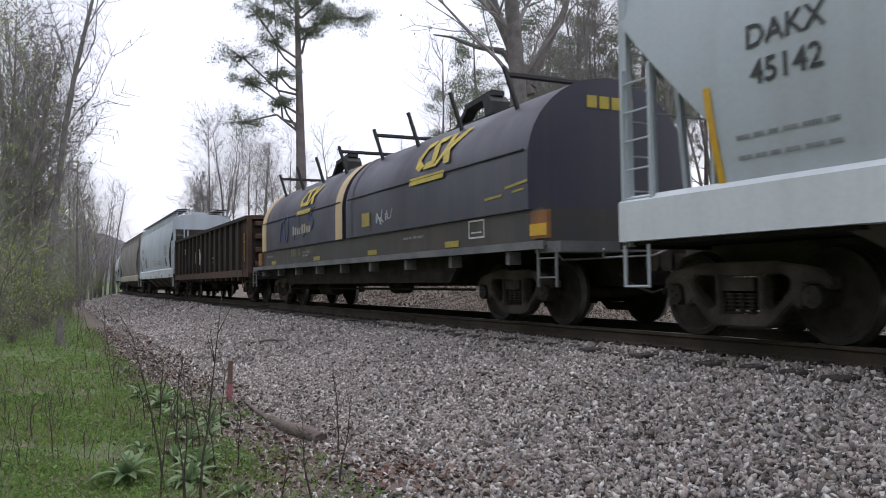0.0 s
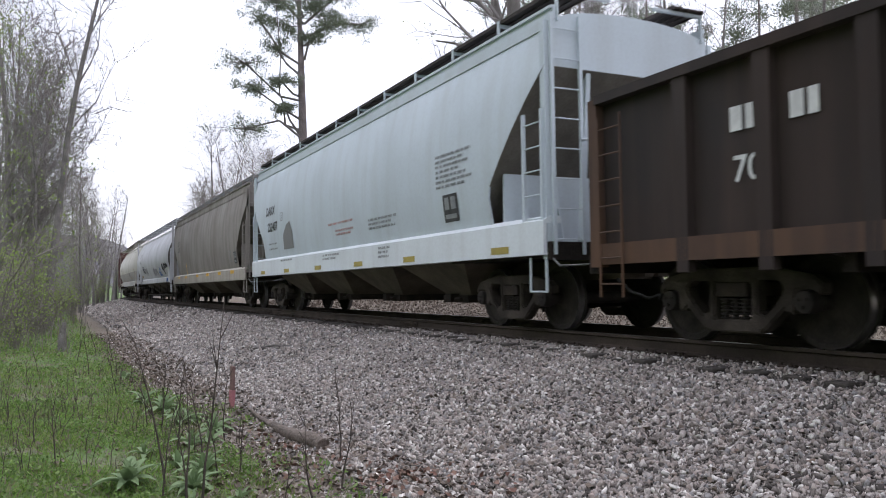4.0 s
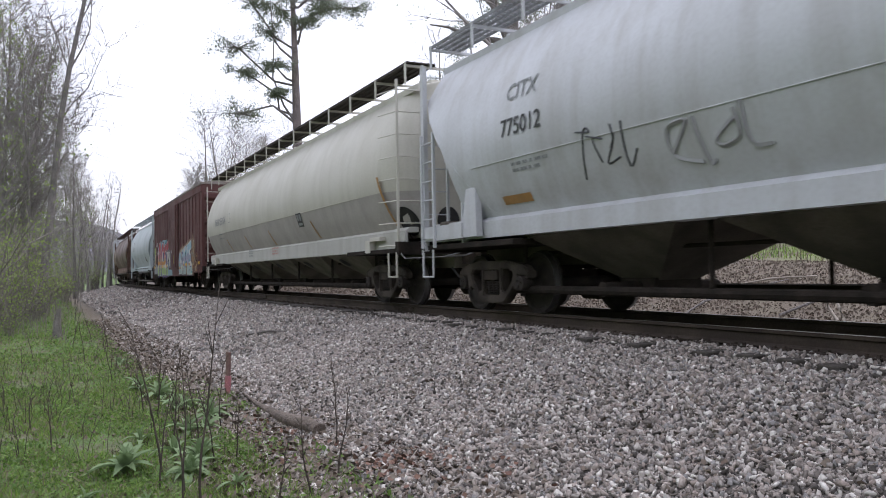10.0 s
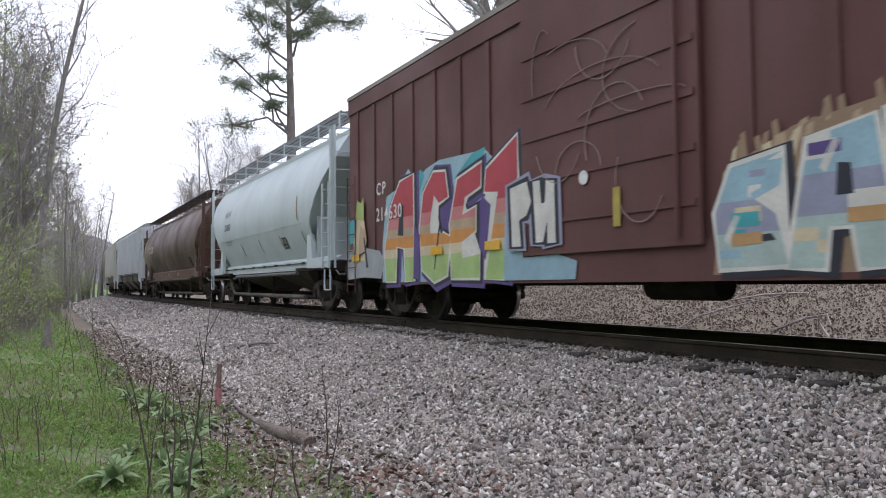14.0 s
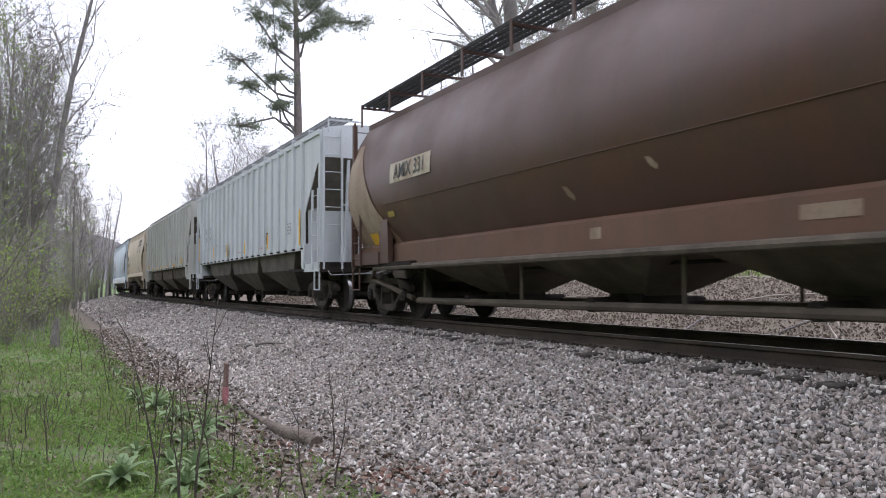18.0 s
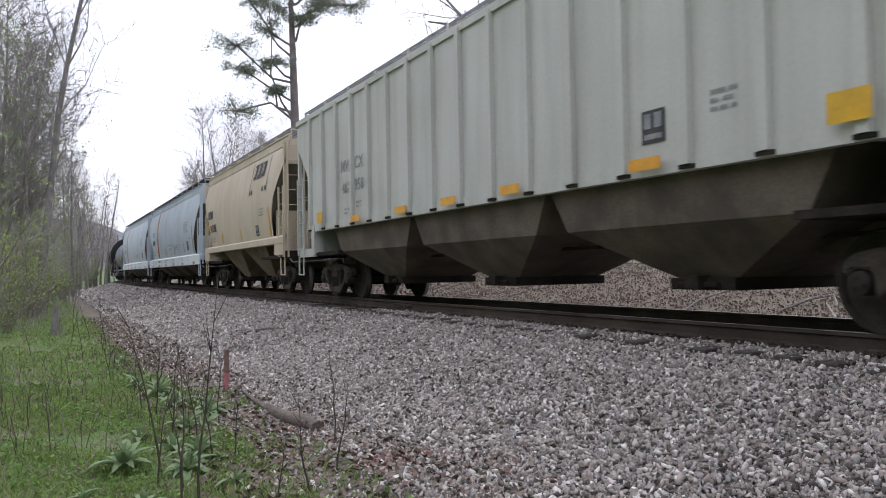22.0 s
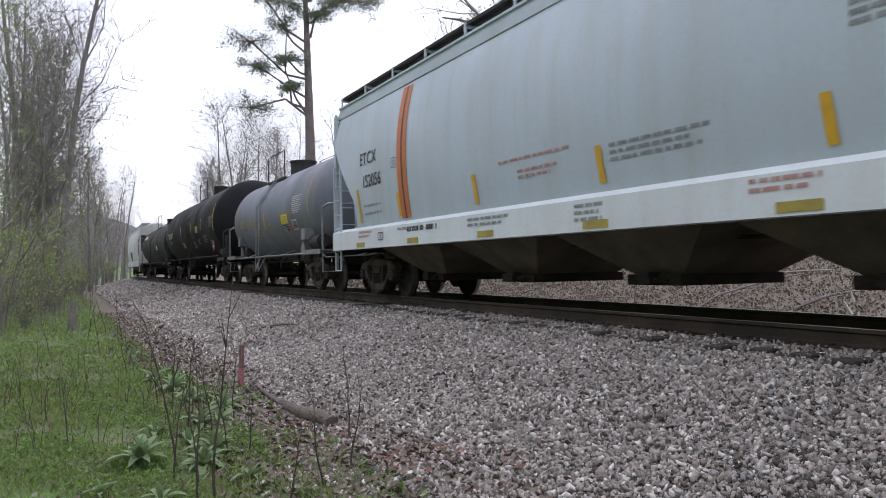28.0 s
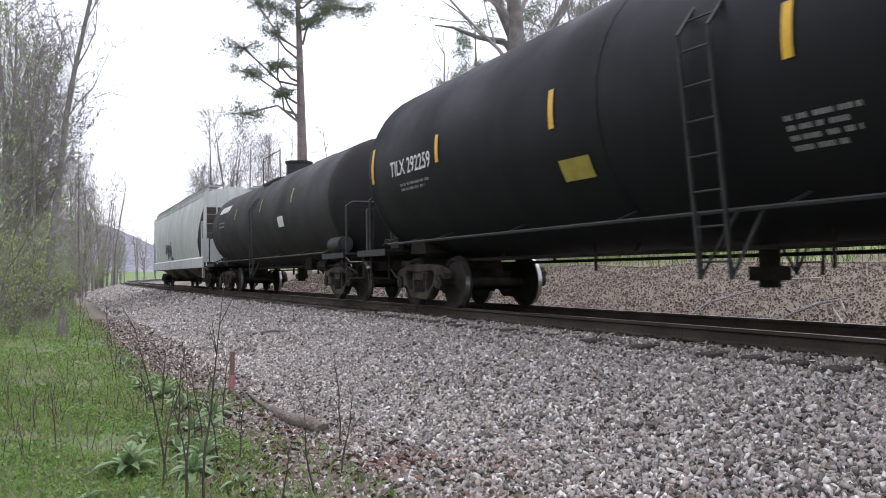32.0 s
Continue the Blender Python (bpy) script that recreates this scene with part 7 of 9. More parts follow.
box(bm, 4.28, 4.66, -1.5, -1.2, 1.4, 1.7)
prism(bm, [(4.3, 0.9), (4.52, 1.14), (4.3, 1.38), (4.08, 1.14)], -1.46, -1.44)
part("placard_holder", bm, surface("worn_grey_steel", (0.25, 0.26, 0.27), (0.18, 0.17, 0.17), 5.0), car)
bm = bmesh.new()
box(bm, -4.56, -4.2, -1.44, -1.15, 1.45, 1.78)
bmesh.ops.bevel(bm, geom=list(bm.edges), offset=0.02, segments=1, affect="EDGES")
rod(bm, (-4.4, -1.3, 1.1), (-4.4, -1.3, 1.5), 0.07, 10)
part("valve_box", bm, grey_shell, car)

black_shell = paint("paint_tank_black", (0.010, 0.011, 0.014), (0.018, 0.016, 0.015), 0.5, 0.55, 0.4, 0.16)
car, side = tank_car("tank_car", "long glossy black tank wagon with yellow reflective strips", 19.7, 8.1, 1.73, 2.63, black_shell, hard, 1.2, lx=0.77, inset=2.6, head=0.75, gate=1.0)
CARS["q"] = (car, -112.01)
writing("car_number", "TILX 292259", -6.2, 2.52, 0.38, WHITE, car, side, squeeze=0.85)
for x, h in ((-8.0, 0.75), (-5.15, 0.5), (-1.85, 0.55), (1.72, 0.55), (4.72, 0.55), (7.9, 1.2)):
    stripe(car, "reflector", x, 2.56 - h * 0.25, 2.56 + h * 0.65, 0.11, side, YELLOW)
for e in (-1, 1):
    bm = bmesh.new()
    box(bm, e * 9.15 - 0.05, e * 9.15 + 0.05, -1.42, -1.28, 0.95, 2.0)
    bmesh.ops.bevel(bm, geom=list(bm.edges), offset=0.012, segments=1, affect="EDGES")
    part("end_post", bm, BLACK, car)
bm = bmesh.new()
pipe(bm, [(9.1, -0.05 + 0.3 * math.cos(a), 2.0 + 0.3 * math.sin(a)) for a in [2 * math.pi * i / 16 for i in range(17)]], 0.02, 6)
for a in (0.3, 1.35, 2.4):
    rod(bm, (9.1, -0.05 - 0.3 * math.cos(a), 2.0 - 0.3 * math.sin(a)), (9.1, -0.05 + 0.3 * math.cos(a), 2.0 + 0.3 * math.sin(a)), 0.014, 5)
box(bm, 9.0, 9.1, -0.15, 0.05, 1.85, 2.15)
rod(bm, (9.03, -0.05, 1.0), (9.03, -0.05, 1.9), 0.04, 8)
part("brake_wheel", bm, BLACK, car, "spoked hand brake wheel")
for x, w, h, mt in ((-1.8, 0.62, 0.26, DULLYEL), (3.1, 0.72, 0.3, DULLYEL)):
    bm = bmesh.new()
    band(bm, x, x + w, 1.76 if x < 0 else 2.34, (1.76 if x < 0 else 2.34) + h, side, 0.012, steps=2)
    part("warning_label", bm, mt, car, "yellow warning label")
small_print(car, [(-6.7, 2.2, 1.2, 2), (1.6, 1.92, 0.75, 4), (3.25, 1.98, 0.6, 3), (4.95, 2.1, 1.0, 4), (6.45, 1.85, 0.35, 3)], side, GREYINK)
bm = bmesh.new()
bars(bm, 6.9, 2.85, 1.0, 8, side, 0.03, 0.03)
part("stencil", bm, GREYINK, car)
PLACARD = surface("red_placard", (0.5, 0.03, 0.05), (0.56, 0.09, 0.1), 4.0, 0.5)
bm = bmesh.new()
prism(bm, [(7.25, 1.38), (7.41, 1.6), (7.25, 1.82), (7.09, 1.6)], -1.57, -1.55)
placard = part("placard", bm, PLACARD, car, "red and white diamond placard")
bm = bmesh.new()
box(bm, 7.16, 7.34, -1.578, -1.57, 1.57, 1.65)
part("placard_band", bm, WHITE, placard)
bm = bmesh.new()
for z in (1.58, 1.86):
    box(bm, 6.78, 7.06, -1.57, -1.55, z, z + 0.02)
for x in (6.78, 7.04):
    box(bm, x, x + 0.02, -1.57, -1.55, 1.6, 1.86)
part("placard_frame", bm, GREYINK, car, "empty steel placard frame")
bm = bmesh.new()
for k in range(4):
    a = math.pi / 2 * k
    bm.verts.new((9.17, 0.2 + 0.19 * math.sin(a), 1.72 + 0.22 * math.cos(a)))
for k in range(4):
    a = math.pi / 2 * k
    bm.verts.new((9.15, 0.2 + 0.19 * math.sin(a), 1.72 + 0.22 * math.cos(a)))
rim_verts = list(bm.verts)
bm.faces.new(rim_verts[:4])
bm.faces.new(rim_verts[4:])
for k in range(4):
    bm.faces.new([rim_verts[k], rim_verts[k + 4], rim_verts[(k + 1) % 4 + 4], rim_verts[(k + 1) % 4]])
bmesh.ops.recalc_face_normals(bm, faces=bm.faces)
placard = part("placard", bm, PLACARD, car, "red and white diamond placard")
bm = bmesh.new()
box(bm, 9.17, 9.178, 0.1, 0.3, 1.69, 1.76)
part("placard_band", bm, WHITE, placard)


def on_head(a, z):
    """The tank's end surface at across a and height z."""
    return 8.1 + 0.75 * math.sqrt(max(0.05, 1 - (math.hypot(a, z - 2.63) / 1.73) ** 2)) + 0.015


bm = bmesh.new()
vs, fs = letters("TILX 292259", 0.2)
bv = [bm.verts.new((on_head(a, 3.35 + b), a, 3.35 + b)) for a, b, _ in vs]
for f in fs:
    bm.faces.new([bv[k] for k in f])
part("end_number", bm, WHITE, car)
for z, spans in ((3.17, ((-0.5, -0.2), (-0.14, 0.2), (0.25, 0.5))), (3.06, ((-0.5, -0.2), (-0.12, 0.16), (0.22, 0.36))), (2.52, ((-0.1, 0.3),)), (2.4, ((-0.1, 0.1), (0.16, 0.46)))):
    bm = bmesh.new()
    for a, b in spans:
        bm.faces.new([bm.verts.new((on_head(y, zz), y, zz)) for y, zz in ((a, z), (b, z), (b, z + 0.055), (a, z + 0.055))])
    part("end_print", bm, GREYINK, car)

car, side = tank_car("tank_car", "sooty dark grey tank wagon with a white emblem", 18.15, 7.5, 1.52, 2.42, paint("paint_tank_soot", (0.013, 0.012, 0.013), (0.03, 0.026, 0.024), 0.5, 0.6, 0.4, 0.3), hard, 1.15)
CARS["r"] = (car, -130.93)
bm = bmesh.new()
for i in range(6):
    band(bm, -6.4 + i * 0.3, -6.16 + i * 0.3, 3.0, 3.25, side, 0.014, 0.06, steps=2)
part("emblem", bm, WHITE, car, "white emblem drawn as plain bars")
for x in (-3.2, 0.6, 4.2):
    stripe(car, "reflector", x, 2.6, 3.0, 0.1, side, DULLYEL)
bm = bmesh.new()
band(bm, 2.8, 3.4, 2.0, 2.3, side, 0.012, steps=2)
part("label", bm, WHITE, car)
small_print(car, [(-6.0, 2.6, 1.0, 1), (-6.0, 2.45, 1.0, 1)], side, GREYINK)

# -- last wagon --
m = livery("white_stained", (0.55, 0.57, 0.55), (0.3, 0.29, 0.27), 0.5, 0.5, 0.5, dirty=BROWNBAY)
car, side, xe = hopper("covered_hopper", "stained off-white covered hopper wagon at the end of the train", 19.5, "arc", m, bays=3, sill=(1.0, 1.4), board=0.15)
CARS["s"] = (car, -149.75)
writing("car_number", "10", -6.0, 2.7, 0.4, GREYINK, car, side)
tag(car, side, -3.0, 2.0, 5, 0.6, Nodes("dark_spray_tag").done((0.12, 0.12, 0.13), 0.8), 41, 0.05)


# ---- loose stones, leaves and grass ----
def scatter(rng, n, x0, x1, d0, d1, lift=0.0):
    x = rng.uniform(x0, x1, n)
    d = rng.uniform(d0, d1, n)
    y = d + bend(x)
    return np.stack((x, y, ground_z(x, y) + lift), -1)


def random_turns(rng, n, tilt=None):
    """n rotation matrices: any turn, or a turn about z with a limited tilt."""
    if tilt is None:
        q = rng.normal(size=(n, 4))
    else:
        a = rng.uniform(0, math.pi, n)
        q = np.stack((np.cos(a), rng.normal(0, tilt, n), rng.normal(0, tilt, n), np.sin(a)), -1)
    q /= np.linalg.norm(q, axis=1, keepdims=True)
    w, x, y, z = q.T
    return np.stack((1 - 2 * (y * y + z * z), 2 * (x * y - z * w), 2 * (x * z + y * w), 2 * (x * y + z * w), 1 - 2 * (x * x + z * z), 2 * (y * z - x * w),
                     2 * (x * z - y * w), 2 * (y * z + x * w), 1 - 2 * (x * x + y * y)), -1).reshape(n, 3, 3)


def strewn(name, rng, verts, faces, places, scales, turns, material, jitter=0.0):
    """Joined copies of a small shape, each one turned, stretched and roughened on its own."""
    n, k = len(places), len(verts)
    v = np.repeat(np.asarray(verts, dtype=float)[None], n, 0)
    if jitter:
        v = v * rng.uniform(1 - jitter, 1 + jitter, (n, k, 3))
    v = v * scales[:, None, :]
    v = np.einsum("nij,nkj->nki", turns, v) + places[:, None, :]
    f = np.asarray(faces)[None] + (np.arange(n) * k)[:, None, None]
    return new(name, array_mesh(name, v.reshape(-1, 3), f.reshape(-1, f.shape[-1]), material))


CHUNK = np.array([(x, y, z) for x in (-0.75, 0.75) for y in (-0.75, 0.75) for z in (-0.75, 0.75)])
CHUNKF = [(0, 1, 3), (0, 3, 2), (4, 6, 7), (4, 7, 5), (0, 4, 5), (0, 5, 1), (2, 3, 7), (2, 7, 6), (0, 2, 6), (0, 6, 4), (1, 5, 7), (1, 7, 3)]
OCT = [(1, 0, 0), (0, 1, 0), (-1, 0, 0), (0, -1, 0), (0, 0, 1), (0, 0, -1)]
OCTF = [(0, 1, 4), (1, 2, 4), (2, 3, 4), (3, 0, 4), (1, 0, 5), (2, 1, 5), (3, 2, 5), (0, 3, 5)]
STONE = islands("crushed_ballast_stone", [(0.07, 0.061, 0.055), (0.152, 0.131, 0.117), (0.234, 0.202, 0.184), (0.304, 0.264, 0.24), (0.363, 0.328, 0.304), (0.421, 0.381, 0.351), (0.342, 0.284, 0.252), (0.515, 0.468, 0.433), (0.72, 0.679, 0.638), (0.269, 0.257, 0.252), (0.351, 0.304, 0.275), (0.468, 0.403, 0.363)], 0.9, 45.0, 0.25, steps=True)
rng = np.random.default_rng(7)


def ballast(n, x0, x1, d0, d1, r0, r1, fine, lift=0.3):
    p = scatter(rng, n, x0, x1, d0, d1)
    r = r0 + (r1 - r0) * rng.random(n) ** 1.8
    p[:, 2] += r * rng.uniform(-0.2, lift, n)
    sc = r[:, None] * np.stack((rng.uniform(0.9, 1.75, n), rng.uniform(0.55, 1.1, n), rng.uniform(0.25, 0.62, n)), -1)
    ob = strewn("ballast", rng, CHUNK if fine else OCT, CHUNKF if fine else OCTF, p, sc, random_turns(rng, n, 0.55), STONE, 0.45 if fine else 0.4)
    tagged(ob, "crushed grey and pinkish ballast stones on the track bank", "gravel", kind="stuff")


ballast(78000, -14.5, -1.8, -5.0, -1.42, 0.011, 0.029, True, 0.8)
ballast(2000, -14.5, -1.8, -1.42, -1.1, 0.015, 0.028, True, 0.5)
ballast(3500, -14.0, -2.5, -6.0, -4.7, 0.015, 0.034, True)
ballast(3000, -34, -14, -5.8, -5.0, 0.025, 0.045, False)
ballast(26000, -34.0, -14.0, -5.1, -1.3, 0.028, 0.05, False)
ballast(12000, -95.0, -33.0, -5.1, -1.3, 0.05, 0.085, False)
ballast(9000, -36.0, -2.0, -0.7, 1.3, 0.025, 0.045, False, 0.1)
ballast(4200, -16.0, -2.0, -1.18, -0.83, 0.018, 0.032, True, 0.6)
ballast(9000, -36.0, -2.0, 1.3, 3.4, 0.025, 0.045, False)

LITTER = islands("dead_leaves", [(0.1, 0.078, 0.06), (0.13, 0.1, 0.078), (0.16, 0.125, 0.098), (0.19, 0.15, 0.12), (0.14, 0.1, 0.078), (0.22, 0.185, 0.15), (0.28, 0.245, 0.21)], 0.9, 25.0, 0.2)
LEAFV = [(-0.5, -0.3, 0.1), (0.0, -0.42, -0.05), (0.5, -0.2, 0.12), (0.55, 0.22, 0.1), (0.0, 0.4, -0.05), (-0.5, 0.3, 0.14)]
LEAFF = [(0, 1, 4, 5), (1, 2, 3, 4)]


def leaves_on_ground(n, x0, x1, d0, d1, size=0.045, tilt=0.22):
    p = scatter(rng, n, x0, x1, d0, d1, 0.028)
    s = size * rng.uniform(0.6, 1.5, (n, 1)) * np.array([[1, 1, 1]])
    ob = strewn("leaf_litter", rng, LEAFV, LEAFF, p, s, random_turns(rng, n, tilt), LITTER)
    tagged(ob, "dry brown fallen leaves lying on the ground", "leaves", kind="stuff")


leaves_on_ground(2600, -9.5, -3.0, -6.3, -4.5)
leaves_on_ground(5000, -34, -9.5, -6.2, -4.7, 0.055)
leaves_on_ground(600, -12, -3.0, -4.6, -2.4, 0.04)
leaves_on_ground(48000, -27, -1, 2.6, 9.3, 0.036, 0.6)
leaves_on_ground(10000, -52, -27, 2.6, 9.3, 0.08, 0.7)
leaves_on_ground(4500, -26, -5.0, -10.5, -5.6, 0.035)
OAKLEAF = islands("red_brown_oak_leaves", [(0.12, 0.06, 0.045), (0.17, 0.085, 0.062), (0.23, 0.135, 0.1), (0.16, 0.1, 0.075)], 0.85, 25.0, 0.2)
for n_, x_, d_, sx, sd in ((120, -6.1, -4.75, 0.3, 0.18), (45, -8.9, -5.1, 0.5, 0.14), (50, -7.4, -5.25, 0.5, 0.25), (25, -5.3, -4.4, 0.3, 0.2)):
    xy = rng.normal(0, 1, (n_, 2)) * (sx, sd) + (x_, d_)
    drift = strewn("oak_leaves", rng, LEAFV, LEAFF, np.stack((xy[:, 0], xy[:, 1], ground_z(xy[:, 0], xy[:, 1]) + 0.04), -1), 0.042 * rng.uniform(0.6, 1.5, (n_, 1)) * np.ones((1, 3)), random_turns(rng, n_, 0.3), OAKLEAF)
    tagged(drift, "drift of curled red-brown oak leaves beside the gravel", "leaves", kind="stuff")

GRASS = islands("spring_grass", [(0.085, 0.15, 0.03), (0.125, 0.23, 0.04), (0.17, 0.3, 0.045), (0.225, 0.345, 0.065), (0.24, 0.28, 0.1), (0.24, 0.2, 0.15), (0.18, 0.14, 0.105)], 0.75, 20.0, 0.1, 0.35)
BLADEV = [(-0.07, 0, 0), (0.07, 0, 0), (-0.05, 0.12, 0.55), (0.05, 0.12, 0.55), (0.0, 0.45, 1.0)]
BLADEF = [(0, 1, 3, 2), (2, 3, 4, 4)]


def grass(n, x0, x1, d0, d1, h0, h1, bare=0.25):
    p = scatter(rng, n, x0, x1, d0, d1)
    clump = np.sin(p[:, 0] * 1.7 + 2 * np.sin(p[:, 1] * 2.1)) * np.sin(p[:, 1] * 2.9 + p[:, 0] * 0.8) + 0.5 * np.sin(p[:, 0] * 5.1 - p[:, 1] * 4.3)
    p = p[clump + rng.normal(0, 0.5, n) > -bare * 2]
    n = len(p)
    h = h0 + (h1 - h0) * rng.random((n, 1)) ** 1.5
    s = np.concatenate((h * 0.5 + 0.035, h * 0.9, h), 1)
    a = rng.uniform(0, 2 * math.pi, n)
    lean = rng.normal(0, 0.6, (n, 2))
    z = np.zeros(n)
    turn = np.stack((np.cos(a), -np.sin(a), lean[:, 0], np.sin(a), np.cos(a), lean[:, 1], z, z, z + 1), -1).reshape(n, 3, 3)
    f = np.array([(0, 1, 3), (0, 3, 2), (2, 3, 4)])
    ob = strewn("grass", rng, BLADEV, f, p, s, turn, GRASS)
    tagged(ob, "fresh green grass in uneven tufts beside the track", "grass", kind="stuff")


grass(66000, -13, -4.5, -9.5, -5.55, 0.02, 0.085, 0.14)
grass(34000, -30, -12, -11.5, -5.9, 0.03, 0.13, 0.2)
grass(9000, -60, -28, -13, -6.0, 0.08, 0.3)
grass(22000, -19, -6, -10.5, -5.7, 0.03, 0.1, 0.9)
grass(2200, -12, -4.5, -5.9, -5.1, 0.03, 0.12, -0.1)
grass(9000, -40, 5, 9.5, 16, 0.15, 0.45, 0.1)

HERB = islands("green_herb_leaves", [(0.075, 0.14, 0.03), (0.12, 0.215, 0.045), (0.175, 0.295, 0.06), (0.225, 0.335, 0.09), (0.14, 0.19, 0.08)], 0.7, 20.0, 0.1, 0.35)


def herbs(n, x0, x1, d0, d1, size, up):
    """Small broad leaves of clover and other low weeds, in patches."""
    p = scatter(rng, n, x0, x1, d0, d1)
    patchy = np.sin(p[:, 0] * 2.3 + 1.5 * np.sin(p[:, 1] * 3.1)) + np.sin(p[:, 1] * 3.7 - p[:, 0] * 1.3) + rng.normal(0, 0.5, n)
    p = p[patchy > 0.1]
    n = len(p)
    p[:, 2] += rng.uniform(0.005, up, n)
    s = size * rng.uniform(0.5, 1.5, (n, 1)) * np.array([[1.25, 0.8, 1]])
    ob = strewn("ground_herbs", rng, LEAFV, LEAFF, p, s, random_turns(rng, n, 0.35), HERB)
    tagged(ob, "low green clover and weed leaves among the grass", "weeds", kind="stuff")


herbs(34000, -14, -4.5, -9.5, -5.6, 0.026, 0.07)
herbs(16000, -32, -13, -11, -5.8, 0.04, 0.12)
herbs(1600, -13, -4.6, -5.8, -5.0, 0.03, 0.08)

# ---- wood lying about, the survey stake ----
BARK = surface("grey_bark", (0.17, 0.155, 0.148), (0.27, 0.245, 0.235), 3.0, 0.95, 0.0, 0.8, 18.0, 0.03)
PALEWOOD = surface("weathered_wood", (0.3, 0.26, 0.22), (0.42, 0.38, 0.33), 5.0, 0.9, 0.0, 0.4, 30.0)
PINEBARK = surface("pine_bark", (0.18, 0.15, 0.145), (0.27, 0.23, 0.22), 2.0, 0.95, 0.0, 0.9, 10.0, 0.05)


def wobbly(name, label, category, pts, radii, mat, n=8):
    bm = bmesh.new()
    rings = []
    for i, (p, r) in enumerate(zip(pts, radii)):
        a = Vector(pts[min(i + 1, len(pts) - 1)]) - Vector(pts[max(i - 1, 0)])
        rings.append(ring(bm, p, a, r, n, 0.3 * i))
    for a, b in zip(rings, rings[1:]):
        bridge(bm, a, b)
    bm.faces.new(rings[0][::-1])
    bm.faces.new(rings[-1])
    bmesh.ops.recalc_face_normals(bm, faces=bm.faces)
    ob = part(name, bm, mat, None)
    smooth(ob, 60)
    return tagged(ob, label, category)


def gz(x, y, up=0.0):
    return (x, y, float(ground_z(x, y)) + up)


wobbly("log", "short weathered grey log lying on leaves beside the gravel", "log", [gz(-8.0, -4.82, 0.05), gz(-8.35, -4.84, 0.07), gz(-8.9, -4.87, 0.06), gz(-9.35, -4.9, 0.05), gz(-10.2, -4.93, 0.04), gz(-11.0, -4.94, 0.03)], [0.07, 0.082, 0.078, 0.062, 0.03, 0.018], surface("weathered_log", (0.1, 0.078, 0.064), (0.19, 0.152, 0.128), 6.0, 0.9, 0.0, 0.6, 25.0, 0.02), 10)
stake = thing("survey_stake", "weathered wooden survey stake with pink tape at its foot", "stake", at=pose(*gz(-11.37, -5.08), 0, 3, 20))
bm = bmesh.new()
box(bm, -0.03, 0.03, -0.022, 0.022, -0.1, 0.6)
part("post", bm, surface("reddish_stake_wood", (0.17, 0.095, 0.085), (0.24, 0.16, 0.14), 7.0, 0.9, 0.0, 0.4, 30.0), stake)
bm = bmesh.new()
box(bm, -0.036, 0.036, -0.028, 0.028, 0.1, 0.27)
prism(bm, [(0.0, 0.18), (0.12, 0.12), (0.1, 0.02), (0.02, 0.06)], -0.034, -0.03)
part("tape", bm, surface("pink_flagging_tape", (0.45, 0.17, 0.19), (0.36, 0.15, 0.16), 8.0, 0.6), stake, "faded pink flagging tape")
wobbly("dead_branch", "pale barkless branch lying against the far bank", "branch", [gz(-8.55, 4.15, 0.02), gz(-8.75, 4.35, 0.16), gz(-8.95, 4.5, 0.3), gz(-9.05, 4.55, 0.48)], [0.035, 0.032, 0.028, 0.012], PALEWOOD)
wobbly("dead_branch", "pale barkless branch lying against the far bank", "branch", [gz(-8.9, 4.4, 0.1), gz(-9.2, 4.6, 0.25), gz(-9.35, 4.7, 0.42)], [0.028, 0.024, 0.012], PALEWOOD)
wobbly("fallen_branch", "grey fallen branch on the leafy bank", "branch", [gz(-12.8, 4.6, 0.03), gz(-12.9, 5.4, 0.1), gz(-12.7, 6.2, 0.1), gz(-12.2, 7.2, 0.07)], [0.02, 0.026, 0.02, 0.012], BARK)
wobbly("fallen_log", "pale fallen log on top of the leafy bank", "log", [gz(-13.4, 7.0, 0.06), gz(-12.6, 7.2, 0.1), gz(-11.6, 7.35, 0.08)], [0.02, 0.024, 0.016], PALEWOOD)
wobbly("fallen_branch", "dark rotting branch on the leafy bank", "branch", [gz(-10.6, 5.0, 0.03), gz(-10.3, 5.6, 0.1), gz(-10.0, 6.1, 0.06)], [0.025, 0.03, 0.012], BARK)
wobbly("stump", "small broken grey stump in the grass", "stump", [gz(-24.4, -7.1, -0.1), gz(-24.4, -7.1, 0.45), gz(-24.38, -7.05, 0.8)], [0.13, 0.1, 0.05], BARK)
wobbly("stick", "short dark stick lying on the ballast", "stick", [gz(-17.5, -3.4, 0.04), gz(-16.9, -3.1, 0.07), gz(-16.2, -2.9, 0.05)], [0.02, 0.025, 0.012], BARK, 6)

# ---- rosette plants and dry stalks ----
MULLEIN = islands("woolly_green_leaf", [(0.13, 0.23, 0.075), (0.18, 0.28, 0.11), (0.23, 0.32, 0.165), (0.155, 0.26, 0.085)], 0.8, 30.0, 0.2, 0.25)


